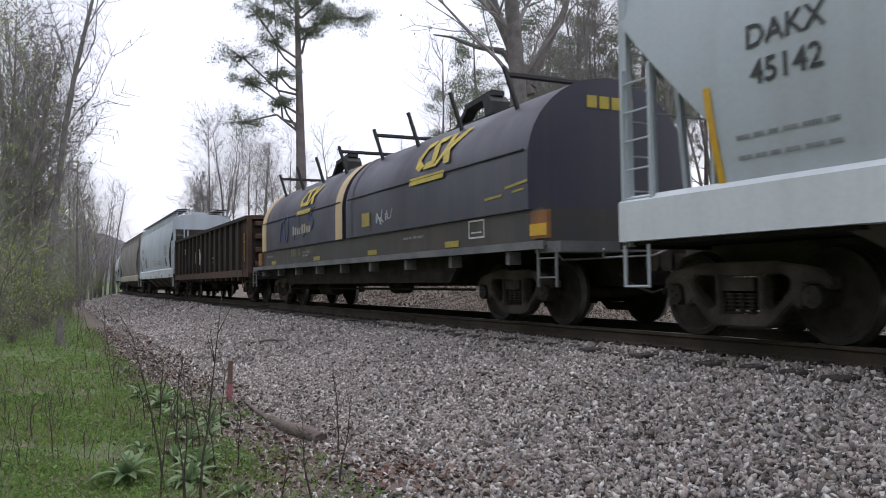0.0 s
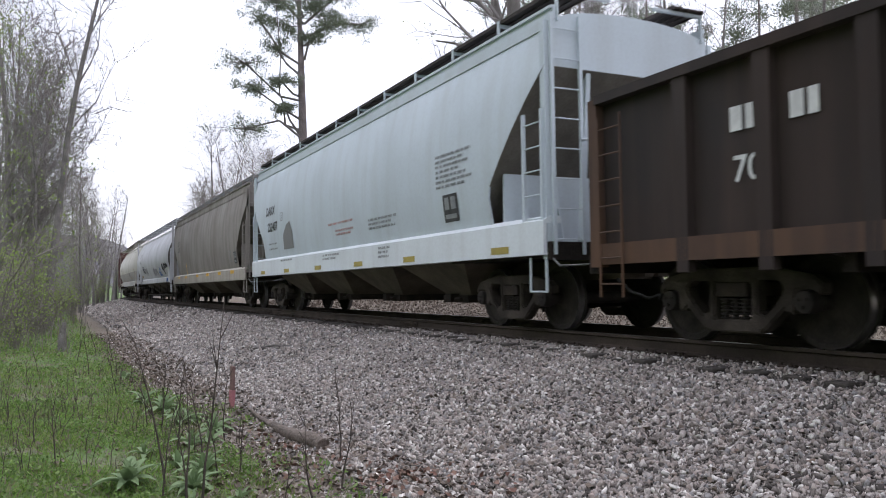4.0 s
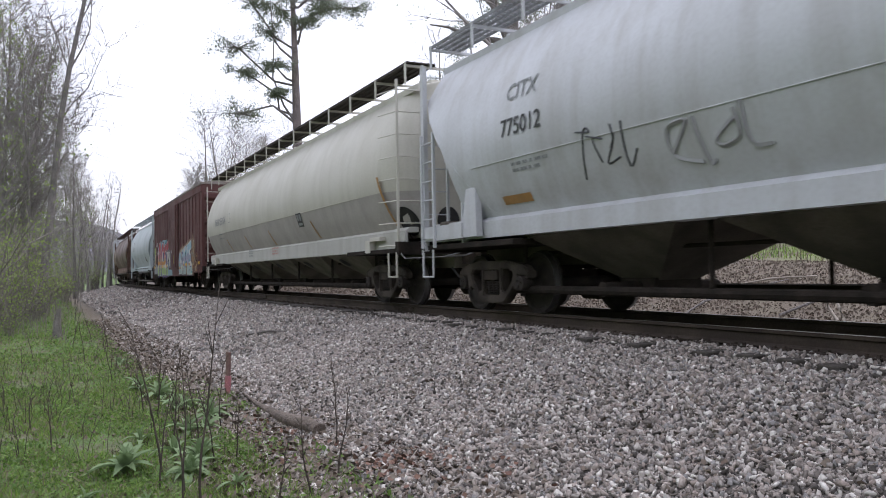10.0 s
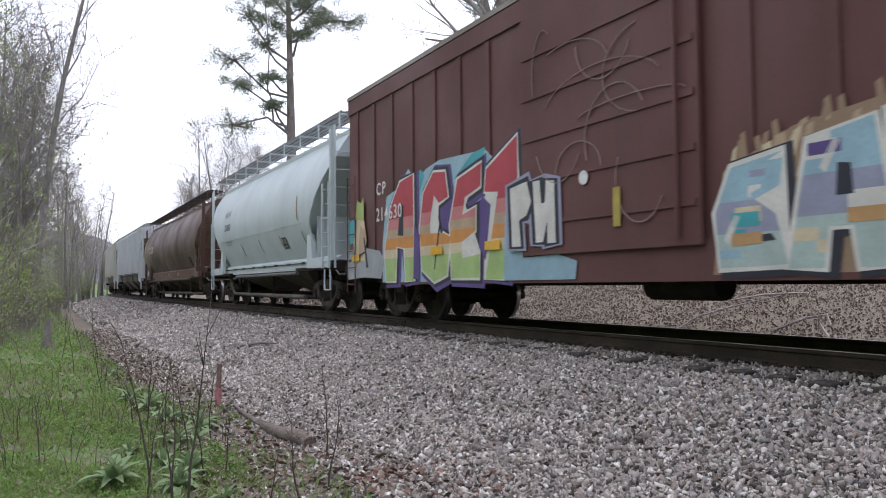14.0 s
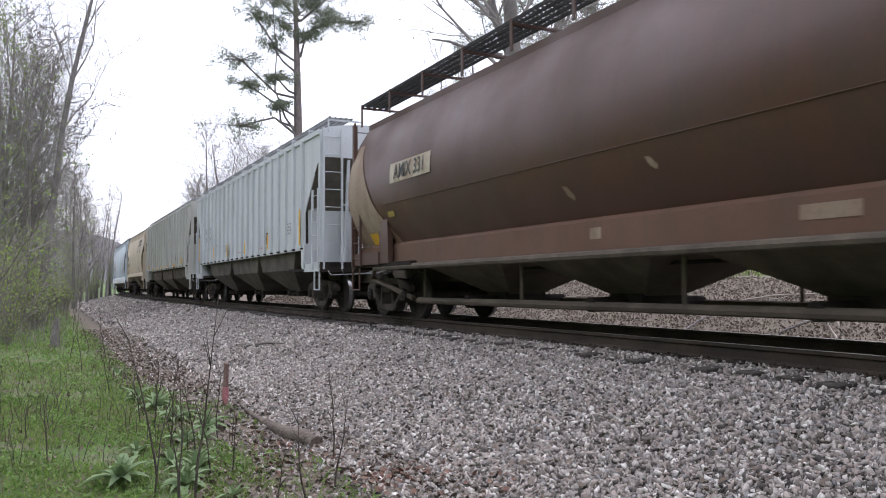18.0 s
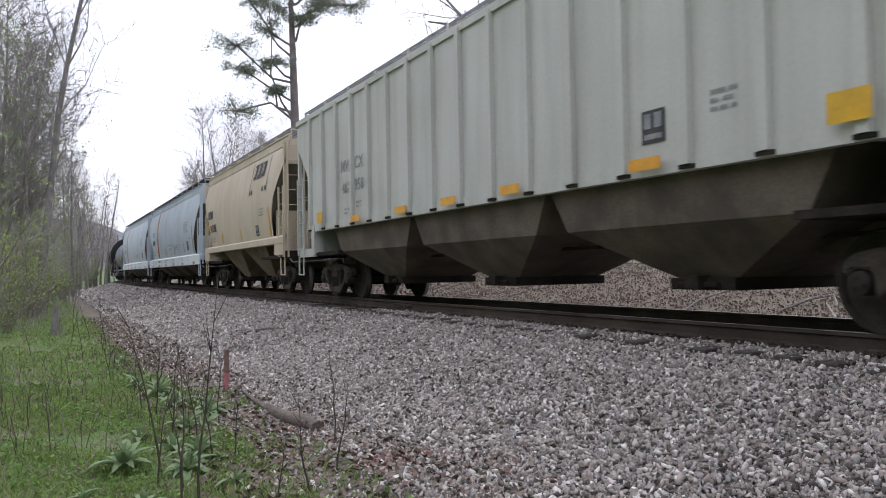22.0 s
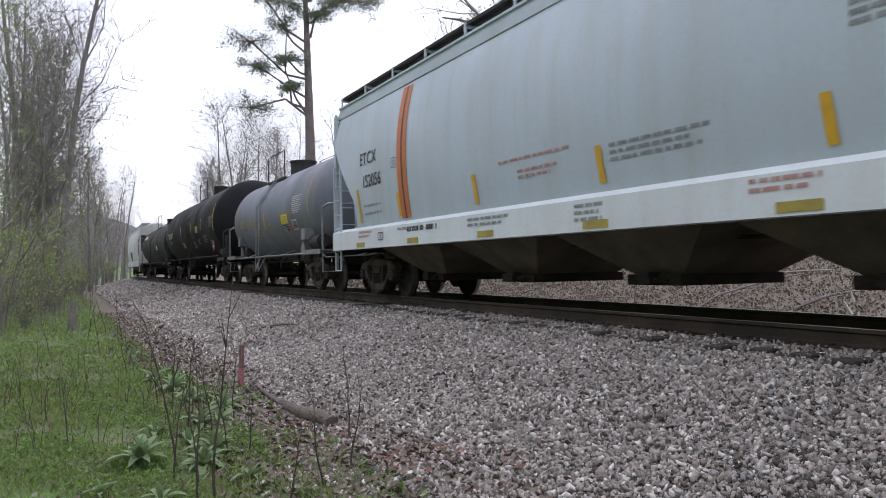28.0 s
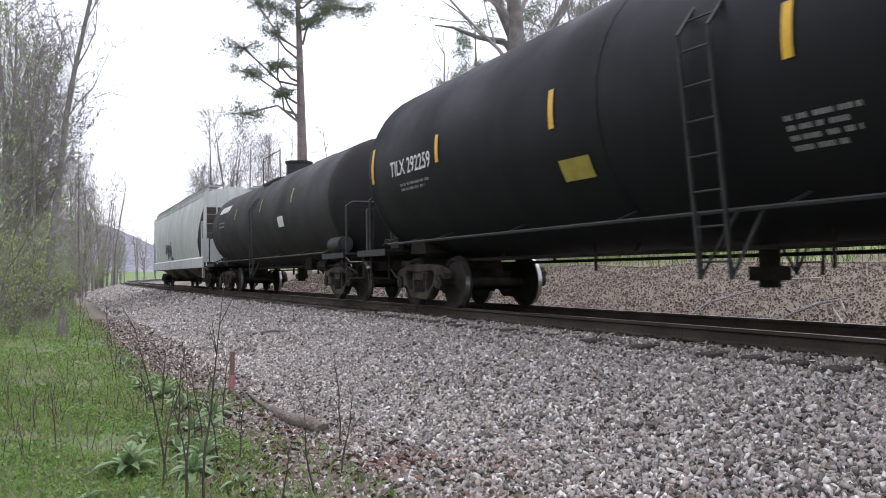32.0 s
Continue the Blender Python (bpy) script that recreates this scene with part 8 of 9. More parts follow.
def leaf_mesh(curl):
    vs, fs = [], []
    for i in range(7):
        t = i / 6
        w = 0.14 * math.sin(math.pi * min(1.0, 0.12 + t * 0.88)) ** 0.8
        x, z = t * (1 - 0.15 * curl * t), (0.75 - 0.25 * curl) * t - (0.45 + 0.5 * curl) * t * t
        vs += [(x, -w, z + 0.05 * w / 0.14), (x, 0, z - 0.025), (x, w, z + 0.05 * w / 0.14)]
    for i in range(6):
        a = i * 3
        fs += [(a, a + 1, a + 4, a + 3), (a + 1, a + 2, a + 5, a + 4)]
    me = bpy.data.meshes.new("leaf")
    me.from_pydata(vs, [], fs)
    me.polygons.foreach_set("use_smooth", [True] * len(fs))
    me.materials.append(MULLEIN)
    return me


LEAVES = [leaf_mesh(c) for c in (0.1, 0.5, 1.0)]
rp = random.Random(8)
for x, y, size, n in ((-7.42, -6.74, 0.36, 24), (-7.1, -6.25, 0.3, 18), (-7.5, -6.1, 0.3, 16), (-7.9, -6.0, 0.26, 12), (-11.6, -5.95, 0.36, 15), (-10.5, -5.9, 0.34, 13), (-8.9, -6.0, 0.32, 12), (-8.6, -6.5, 0.24, 8), (-8.0, -6.25, 0.26, 8), (-6.2, -6.7, 0.22, 8), (-9.94, -5.57, 0.34, 13), (-9.2, -5.75, 0.28, 10), (-12.7, -6.1, 0.33, 13), (-12.0, -5.9, 0.28, 10), (-10.8, -5.75, 0.26, 9), (-6.4, -6.0, 0.2, 8), (-6.6, -7.1, 0.2, 9), (-16.5, -6.1, 0.3, 10)):
    plant = thing("rosette_plant", "low leafy rosette of broad woolly green leaves in the grass", "plant", "rosette plants", pose(*gz(x, y, 0.0)))
    for i in range(n):
        k = 0 if i > n * 0.6 else (1 if i > n * 0.3 else 2)
        lf = again("leaf", LEAVES[k], plant)
        s = size * rp.uniform(0.8, 1.15) * (0.7 if k == 0 else 1.0)
        lf.matrix_basis = pose(0, 0, 0.01, rp.uniform(-12, 12), rp.uniform(-70, -40) if k == 0 else rp.uniform(-46, -14), i * 137.5 + rp.uniform(-15, 15)) @ Matrix.Diagonal((s, s, s, 1))

STALK = surface("dry_stalk", (0.05, 0.04, 0.034), (0.1, 0.078, 0.064), 6.0, 0.9, 0.0, 0.2)
for i, (x, y, h) in enumerate(((-7.3, -6.45, 1.31), (-6.03, -6.34, 1.4), (-6.48, -6.38, 0.93), (-8.16, -6.24, 0.97), (-7.36, -6.0, 0.56), (-10.08, -6.17, 0.8), (-7.26, -5.82, 0.5), (-5.87, -5.56, 0.68), (-20.5, -6.05, 1.08), (-6.1, -6.45, 0.8), (-6.83, -6.53, 0.75), (-8.1, -6.0, 0.8), (-9.4, -5.55, 0.75), (-6.3, -5.2, 0.7), (-7.2, -4.9, 0.75), (-8.6, -7.3, 0.6), (-9.6, -7.5, 0.5), (-14.0, -6.4, 0.7), (-15.5, -6.3, 0.6), (-17.0, -6.7, 0.8), (-19, -6.2, 0.7), (-21, -6.8, 0.9), (-18.2, -7.6, 0.7), (-5.6, -5.9, 0.5), (-10.3, -6.3, 0.6), (-23, -6.3, 0.9), (-26, -6.6, 1.1), (-11.3, -6.0, 0.55))):
    weed = thing("dry_stalk", "thin dry brown weed stalk standing in the verge", "weed", "dry stalks", pose(*gz(x, y)))
    p, d, r = Vector((0, 0, -0.03)), Vector((rp.uniform(-.12, .12), rp.uniform(-.12, .12), 1)).normalized(), 0.0065 + 0.004 * h
    run = [tuple(p)]
    for k in range(6):
        q = p + d * h / 6
        run.append(tuple(q))
        if k > 1:
            for _ in range(2):
                bm = bmesh.new()
                b = (d + Vector((rp.uniform(-.8, .8), rp.uniform(-.8, .8), 0.3))).normalized()
                rod(bm, q, q + b * h * rp.uniform(0.08, 0.28), r * 0.4, 4, r * 0.2)
                part("twig", bm, STALK, weed)
        p, d = q, (d + Vector((rp.uniform(-.15, .15), rp.uniform(-.15, .15), 0))).normalized()
    bm = bmesh.new()
    rings = [ring(bm, q, (0, 0, 1), r * (1 - 0.12 * k), 5, 0.0) for k, q in enumerate(run)]
    for u, w in zip(rings, rings[1:]):
        bridge(bm, u, w)
    part("stem", bm, STALK, weed)


# ---- trees ----
def tubes(segs, sides):
    """Verts and faces of tapered tubes (p, q, r, s), as numpy arrays."""
    P, Q = np.array([s[0] for s in segs], dtype=float), np.array([s[1] for s in segs], dtype=float)
    R, S = np.array([s[2] for s in segs]), np.array([s[3] for s in segs])
    D = Q - P
    D /= np.linalg.norm(D, axis=1, keepdims=True) + 1e-9
    ref = np.where(np.abs(D[:, 2:3]) > 0.9, np.array([[1.0, 0, 0]]), np.array([[0, 0, 1.0]]))
    A = np.cross(D, ref)
    A /= np.linalg.norm(A, axis=1, keepdims=True) + 1e-9
    B = np.cross(D, A)
    t = 2 * math.pi * np.arange(sides) / sides
    off = np.cos(t)[None, :, None] * A[:, None] + np.sin(t)[None, :, None] * B[:, None]
    v = np.concatenate((P[:, None] + off * R[:, None, None], Q[:, None] + off * S[:, None, None]), 1)
    i = np.arange(sides)
    f = np.stack((i, (i + 1) % sides, sides + (i + 1) % sides, sides + i), -1)
    f = f[None] + (np.arange(len(segs)) * 2 * sides)[:, None, None]
    return v.reshape(-1, 3), f.reshape(-1, 4)


def limb(r, p, d, length, rad, depth, out, tips, spread, up, wob, last=3):
    n = max(3, int(5 - depth))
    for k in range(n):
        d = (d + Vector((r.gauss(0, wob), r.gauss(0, wob), r.gauss(0, wob * 0.6) + up))).normalized()
        q = p + d * (length / n)
        rad2 = rad * (0.84 if depth == 0 else 0.75)
        out.append((tuple(p), tuple(q), rad, rad2, depth))
        p, rad = q, rad2
        if depth < last and (depth > 0 or k >= 1):
            for _ in range(2 if depth < 2 else 1 + (r.random() < 0.6)):
                side = Vector((r.gauss(0, 1), r.gauss(0, 1), r.gauss(0, 0.45)))
                side = (side - side.project(d)).normalized()
                b = (d * (1 - spread) + side * spread).normalized()
                limb(r, p.copy(), b, length * r.uniform(0.36, 0.58), max(0.016, rad * r.uniform(0.42, 0.66)), depth + 1, out, tips, spread, up, wob * 1.25, last)
    tips.append(tuple(p))


def bare_tree(seed, H, rad, bole=0.35, spread=0.6, up=0.05, leaf=0, leaf_mat=None, leaf_size=0.12, bark=None, lean=(0, 0), last=3):
    """A tree in early spring: tapered trunk, limbs, fine twigs and a few young leaves."""
    r = random.Random(seed)
    tree = new("tree")
    trunk, tw, tips = [], [], []
    p, d, ra = Vector((0, 0, -0.3)), Vector((lean[0], lean[1], 1)).normalized(), rad * 1.25
    n = 9
    for k in range(n):
        d = (d + Vector((r.gauss(0, 0.035), r.gauss(0, 0.035), 0.02))).normalized()
        q = p + d * (H * 0.92 / n)
        r2 = rad * (1 - 0.82 * (k + 1) / n)
        trunk.append((tuple(p), tuple(q), ra, r2))
        p, ra = q, r2
        if (k + 1) / n > bole:
            for _ in range(2 + (r.random() < 0.5)):
                a = r.uniform(0, 2 * math.pi)
                b = (Vector((math.cos(a), math.sin(a), 0)) * spread + d * (1 - spread * 0.6)).normalized()
                limb(r, p.copy(), b, H * r.uniform(0.16, 0.3) * (1.25 - 0.6 * k / n), max(0.03, ra * r.uniform(0.32, 0.58)), 1, tw, tips, 0.55, up, 0.12, last)
    limb(r, p, d, H * 0.12, ra, 1, tw, tips, 0.5, up, 0.12, last)
    v, f = tubes(trunk, 8)
    bark = bark or BARK
    t = new("trunk", array_mesh("trunk", v, f, bark))
    t.parent = tree
    t.data.polygons.foreach_set("use_smooth", [True] * len(f))
    v, f = tubes([s[:4] for s in tw], 3)
    c = new("crown", array_mesh("crown", v, f, TWIG))
    c.parent = tree
    if leaf:
        g = np.random.default_rng(seed)
        tp = np.array(tips)
        pts = tp[g.integers(0, len(tp), leaf)] + g.normal(0, 0.22, (leaf, 3))
        s = leaf_size * g.uniform(0.5, 1.4, (leaf, 1)) * np.ones((1, 3))
        lf = strewn("foliage", g, LEAFV, LEAFF, pts, s, random_turns(g, leaf), leaf_mat)
        lf.parent = tree
    return tree


TWIG = surface("grey_twigs", (0.22, 0.2, 0.195), (0.34, 0.31, 0.3), 2.0, 0.95, 0.0, 0.1)
EVERGREEN = islands("evergreen_leaves", [(0.08, 0.11, 0.06), (0.12, 0.16, 0.09), (0.17, 0.2, 0.12), (0.2, 0.19, 0.13)], 0.7, 12.0, 0.05, 0.4)
YOUNG = islands("young_leaves", [(0.18, 0.26, 0.065), (0.25, 0.34, 0.09), (0.31, 0.39, 0.13), (0.35, 0.39, 0.19)], 0.7, 12.0, 0.05, 0.5)
RUSSET = islands("russet_buds", [(0.16, 0.1, 0.07), (0.2, 0.13, 0.08), (0.15, 0.14, 0.07)], 0.8, 12.0, 0.05)
NEEDLES = islands("pine_needles", [(0.15, 0.18, 0.13), (0.2, 0.24, 0.165), (0.26, 0.3, 0.21), (0.22, 0.235, 0.19)], 0.7, 12.0, 0.05, 0.35)
NEEDLEV = [(-0.03, 0, 0), (0.03, 0, 0), (0.0, 0.0, 1.0)]


def needle_clump(g, centre, size, n, flat=0.75):
    """Centres, stretches and turns of thin needle tufts round a point."""
    p = np.asarray(centre) + g.normal(0, 1, (n, 3)) * np.array([size, size, size * flat])
    s = np.stack((g.uniform(0.5, 1.1, n), np.ones(n), g.uniform(0.1, 0.24, n)), -1)
    return p, s, random_turns(g, n)


def pine(seed, H, rad, lo=0.45, limbs=18, reach=3.2, extra=(), bare_low=True, needles=60):
    r, g = random.Random(seed), np.random.default_rng(seed)
    tree = new("pine_tree")
    trunk, boughs, P, S, T = [], [], [], [], []
    p, d, ra = Vector((0, 0, -0.3)), Vector((0, 0, 1)), rad * 1.2
    pts = [p.copy()]
    for k in range(10):
        d = (d + Vector((r.gauss(0, 0.008), r.gauss(0, 0.008), 0.05))).normalized()
        q = p + d * (H / 10)
        r2 = rad * (1 - 0.85 * (k + 1) / 10)
        trunk.append((tuple(p), tuple(q), ra, r2))
        p, ra = q, r2
        pts.append(p.copy())

    def foliage(c, size, n):
        a, b, t = needle_clump(g, c, size, n)
        P.append(a), S.append(b), T.append(t)

    for i in range(limbs):
        tw = []
        boughs.append(tw)
        f = lo + (0.98 - lo) * (i + r.random()) / limbs
        k = min(9, int(f * 10))
        base = pts[k].lerp(pts[k + 1], f * 10 - k)
        a = r.uniform(0, 2 * math.pi)
        L = reach * r.uniform(0.55, 1.1) * (1.1 - 0.6 * (f - lo) / (1 - lo))
        b, rr, d = base.copy(), rad * 0.2 * (1.2 - f), Vector((math.cos(a), math.sin(a), r.uniform(0.0, 0.35))).normalized()
        for k in range(4):
            q = b + d * L / 4
            tw.append((tuple(b), tuple(q), rr, rr * 0.7))
            if k >= 1:
                for _ in range(2):
                    e = (d + Vector((r.gauss(0, 0.7), r.gauss(0, 0.7), r.uniform(0, 0.4)))).normalized()
                    tip = q + e * L * r.uniform(0.12, 0.25)
                    tw.append((tuple(q), tuple(tip), rr * 0.4, rr * 0.2))
                    foliage(tip, 0.28, needles)
            b, rr, d = q, rr * 0.7, (d + Vector((r.gauss(0, 0.15), r.gauss(0, 0.15), 0.12))).normalized()
        foliage(b, 0.35, needles)
    for path, size in extra:
        tw = []
        boughs.append(tw)
        q0 = path[0]
        rr = 0.1
        for q1 in path[1:]:
            tw.append((q0, q1, rr, rr * 0.75))
            q0, rr = q1, rr * 0.75
        if size:
            for _ in range(26):
                tip = (q0[0] + r.gauss(0, size * 0.85), q0[1] + r.gauss(0, size * 0.85), q0[2] + r.gauss(0, size * 0.33))
                tw.append((q0, tip, 0.03, 0.01))
                foliage(tip, size * 0.27, needles // 2)
    v, f = tubes(trunk, 10)
    t = new("trunk", array_mesh("trunk", v, f, PINEBARK))
    t.parent = tree
    t.data.polygons.foreach_set("use_smooth", [True] * len(f))
    for tw in boughs:
        v, f = tubes(tw, 5)
        new("limb", array_mesh("limb", v, f, BARK)).parent = tree
    P, S, T = np.concatenate(P), np.concatenate(S), np.concatenate(T)
    strewn("crown", g, NEEDLEV, [(0, 1, 2)], P, S, T, NEEDLES).parent = tree
    return tree


def place(tree, x, y, turn=0.0, size=1.0, label="", category="tree", group=""):
    tree.matrix_basis = pose(*gz(x, y), 0, 0, turn) @ Matrix.Diagonal((size, size, size, 1))
    return tagged(tree, label, category, group)


# the tall pine beyond the track; its limbs spread across the view
PX, PY = -52.7, 8.1
RX, RY = 0.276, 0.961


def across_view(u, z, depth=0.0):
    return (RX * u - RY * depth, RY * u + RX * depth, z - 0.6)


limbs_ = []
for u, z, size, root, mid in ((-3.9, 15.9, 1.0, 13.6, (-1.6, 13.9)), (-3.4, 14.4, 0.7, 12.2, (-1.5, 13.0)), (-4.0, 11.6, 1.0, 10.9, (-1.7, 12.2)), (-3.0, 19.3, 0.9, 16.0, (-1.5, 17.0)), (-1.6, 14.9, 0.6, 13.8, (-0.8, 14.2)), (1.6, 19.3, 0.9, 17.5, (0.8, 18.3)),
                              (3.9, 19.2, 0.9, 18.0, (2.0, 19.0)), (0.4, 18.0, 0.7, 16.5, (0.2, 17.2)), (-1.9, 17.4, 0.8, 15.2, (-1.2, 16.2)), (2.4, 21.0, 1.1, 19.0, (1.2, 20.0)), (-1.0, 21.2, 1.2, 19.5, (-0.4, 20.3)), (0.6, 22.5, 1.3, 20.5, (0.3, 21.5)), (-3.2, 21.8, 1.1, 19.0, (-1.6, 20.6)), (-1.4, 13.0, 0.5, 11.5, (-1.3, 12.0))):
    limbs_.append(([across_view(0, root), across_view(mid[0], mid[1], rp.uniform(-.5, .5)), across_view(u, z, rp.uniform(-.8, .8))], size))
limbs_.append(([across_view(0, 10.8), across_view(-1.0, 12.3), across_view(-1.7, 14.2), across_view(-1.6, 16.8), across_view(-1.9, 20.5)], 0.8))
place(pine(17, 25.0, 0.48, 0.7, 22, 2.6, limbs_, needles=150), PX, PY, 0, 1.0, "tall pine tree with a bare trunk and open tufted crown", "pine tree")

# the forked oak
oak = bare_tree(5, 20.0, 0.56, 0.42, 0.55, 0.06, 500, YOUNG, 0.06)
place(oak, -28.1, 10.7, 40, 1.0, "large bare forked oak tree behind the track", "tree")
wd = (-0.856, 0.518)
ox = (0.518, 0.856)
for run in (((-0.2, 8.2, 0.2), (-1.0, 9.5, 0.15), (-2.2, 9.75, 0.1), (-3.2, 10.2, 0.06), (-4.0, 10.35, 0.03)),
            ((0.0, 7.6, 0.3), (-0.5, 9.2, 0.25), (-1.3, 11.2, 0.19), (-1.8, 13.6, 0.12), (-2.6, 15.6, 0.05)),
            ((0.1, 8.0, 0.24), (0.6, 9.4, 0.19), (1.5, 11.0, 0.14), (2.2, 13.2, 0.09), (3.0, 15.2, 0.04)),
            ((-1.3, 11.2, 0.1), (-2.3, 12.0, 0.07), (-3.4, 12.2, 0.03))):
    bm = bmesh.new()
    q = None
    for u, z, r_ in run:
        w = Vector((ox[0] * u, ox[1] * u, z))
        if q:
            rod(bm, q[0], w, q[1], 8, r_)
        q = (w, r_)
    lb = part("limb", bm, BARK, oak, "long crooked bare limb")
    lb.matrix_basis = pose(0, 0, 0, 0, 0, -40)

rt = random.Random(77)
BARES = [bare_tree(100 + i, (15, 17, 14, 18, 13, 16)[i], (0.17, 0.2, 0.14, 0.22, 0.12, 0.17)[i], (0.3, 0.4, 0.25, 0.45, 0.2, 0.35)[i], 0.5, 0.07, (120, 0, 200, 160, 300, 60)[i], YOUNG if i != 3 else RUSSET, 0.055) for i in range(6)]
FARS = [bare_tree(150 + i, (15, 17, 14)[i], (0.17, 0.2, 0.15)[i], (0.25, 0.35, 0.2)[i], 0.5, 0.07, (80, 0, 120)[i], YOUNG, 0.06, last=2) for i in range(3)]
SAPS = [bare_tree(200 + i, (6, 7.5, 5)[i], (0.045, 0.05, 0.035)[i], 0.12, 0.45, 0.08, (400, 120, 700)[i], YOUNG, 0.05, last=2) for i in range(3)]
PINES = [pine(300 + i, (15, 18, 12)[i], (0.2, 0.24, 0.16)[i], (0.35, 0.45, 0.25)[i], 22, 2.8, needles=80) for i in range(3)]
used = set()


def grove(kinds, spots, label, category, group, s0=0.8, s1=1.15):
    for x, y in spots:
        k = next((q for q in kinds if q not in used), None) or rt.choice(kinds)
        m = pose(*gz(x, y), rt.uniform(-3, 3), rt.uniform(-3, 3), rt.uniform(0, 360))
        s = rt.uniform(s0, s1)
        t = k if k not in used else copy_thing(k, m)
        used.add(k)
        t.matrix_basis = m @ Matrix.Diagonal((s, s, s, 1))
        tagged(t, label, category, group)


def spots(n, x0, x1, d0, d1):
    out = []
    for _ in range(n):
        x = rt.uniform(x0, x1)
        out.append((x, rt.uniform(d0, d1) + float(bend(x))))
    return out


# left of the track: the verge's edge of thin woods, thinning out along the line
tall = bare_tree(9, 23.0, 0.2, 0.4, 0.42, 0.1, 60, YOUNG, 0.1, lean=(0.02, 0.035))
place(tall, -41, -7.55, 10, 1.0, "tall slender bare tree at the edge of the woods", "tree")
tall2 = copy_thing(tall, pose(*gz(-43, -9.1), -1.5, 2, 140))
tagged(tall2, "tall slender bare tree at the edge of the woods", "tree")
LEAFY = [bare_tree(400 + i, (12, 15, 9)[i], (0.08, 0.09, 0.06)[i], 0.2, 0.45, 0.07, (1500, 1300, 1400)[i], YOUNG, 0.08, last=2) for i in range(3)]
WOODS = "thin bare woodland tree with a haze of fine twigs"


def strip(n, r0, r1, a0, a1):
    """n spots on a fan from r0 to r1 metres down the line, a0 to a1 degrees off it."""
    out = []
    for _ in range(n):
        r, a = rt.uniform(r0, r1), math.radians(rt.uniform(a0, a1))
        out.append((-r * math.cos(a), -7.34 + r * math.sin(a)))
    return out


grove(BARES, strip(11, 42, 68, -3.4, -0.8), WOODS, "tree", "woodland trees", 0.8, 1.05)
grove(BARES, strip(7, 70, 98, -2.6, 2.4), WOODS, "tree", "woodland trees", 0.65, 0.95)
grove(FARS, strip(12, 105, 150, 0.5, 4.2), WOODS, "tree", "woodland trees", 0.6, 0.95)
grove(FARS, strip(6, 85, 120, 1.2, 3.4), WOODS, "tree", "woodland trees", 0.9, 1.15)
grove(LEAFY, strip(5, 38, 60, -3.9, -2.0) + strip(6, 60, 95, -2.8, 1.4), "slender woodland tree in fresh yellow-green leaf", "tree", "leafing trees", 0.7, 1.0)
grove(SAPS, strip(11, 46, 66, -3.4, 0.2) + strip(17, 60, 100, -2, 2.4) + strip(18, 95, 150, 1.2, 4.2), "young sapling with fine branches and a few fresh leaves", "sapling", "saplings", 0.6, 1.15)
def shrub(seed, H, stems, leaf, leaf_size, leaf_mat=None, last=2, thick=1.0):
    """A many-stemmed bush in young leaf."""
    r, g = random.Random(seed), np.random.default_rng(seed)
    bush = new("shrub")
    tw, tips = [], []
    for _ in range(stems):
        a, lean = r.uniform(0, 2 * math.pi), r.uniform(0.08, 0.5)
        limb(r, Vector((r.gauss(0, 0.15), r.gauss(0, 0.15), -0.1)), Vector((math.cos(a) * lean, math.sin(a) * lean, 1)).normalized(), H * r.uniform(0.55, 1.0), thick * r.uniform(0.02, 0.034), 1, tw, tips, 0.5, 0.05, 0.1, last)
    v, f = tubes([t[:4] for t in tw], 3)
    new("crown", array_mesh("crown", v, f, BUSHTWIG)).parent = bush
    tp = np.array(tips)
    pts = tp[g.integers(0, len(tp), leaf)] + g.normal(0, 0.14, (leaf, 3))
    strewn("foliage", g, LEAFV, LEAFF, pts, leaf_size * g.uniform(0.5, 1.4, (leaf, 1)) * np.ones((1, 3)), random_turns(g, leaf), leaf_mat or YOUNG).parent = bush
    return bush


BUSHTWIG = surface("pale_bush_twigs", (0.15, 0.132, 0.12), (0.28, 0.25, 0.225), 2.0, 0.95, 0.0, 0.1)
SHRUBS = [shrub(500 + i, (3.2, 2.4, 4.2, 1.7)[i], (7, 8, 6, 8)[i], (700, 450, 500, 500)[i], 0.06) for i in range(4)]
grove(SHRUBS, strip(9, 25, 36, -5.6, -1.6) + strip(16, 34, 48, -4.2, -0.6) + strip(12, 46, 80, -3.0, 1.0) + strip(12, 75, 120, -0.5, 3.0), "twiggy bush coming into yellow-green leaf at the woods' edge", "shrub", "woodland shrubs", 0.6, 1.15)
grove(FARS, strip(22, 190, 280, 1.0, 8.5), "far bare woodland tree", "tree", "far woodland trees", 0.7, 1.1)
# beyond the track
grove(BARES, [(-93, 8.6), (-90, 9.0), (-91, 6.6), (-89, 8.0), (-92, 9.2), (-88, 10.6), (-90, 12.4), (-86, 13.8), (-89, 15.6), (-84, 17.0), (-95, 11.0), (-94, 7.4), (-90, 7.3), (-87, 9.4), (-92, 13.4), (-88, 14.6), (-91, 10.2), (-86, 16.0)], "bare grey tree in a clump beyond the curve", "tree", "clump of bare trees", 0.78, 1.0)
HOLLY = [shrub(530 + i, (4.4, 3.8)[i], 12, (6000, 5000)[i], 0.15, EVERGREEN, 3, 2.2) for i in range(2)]
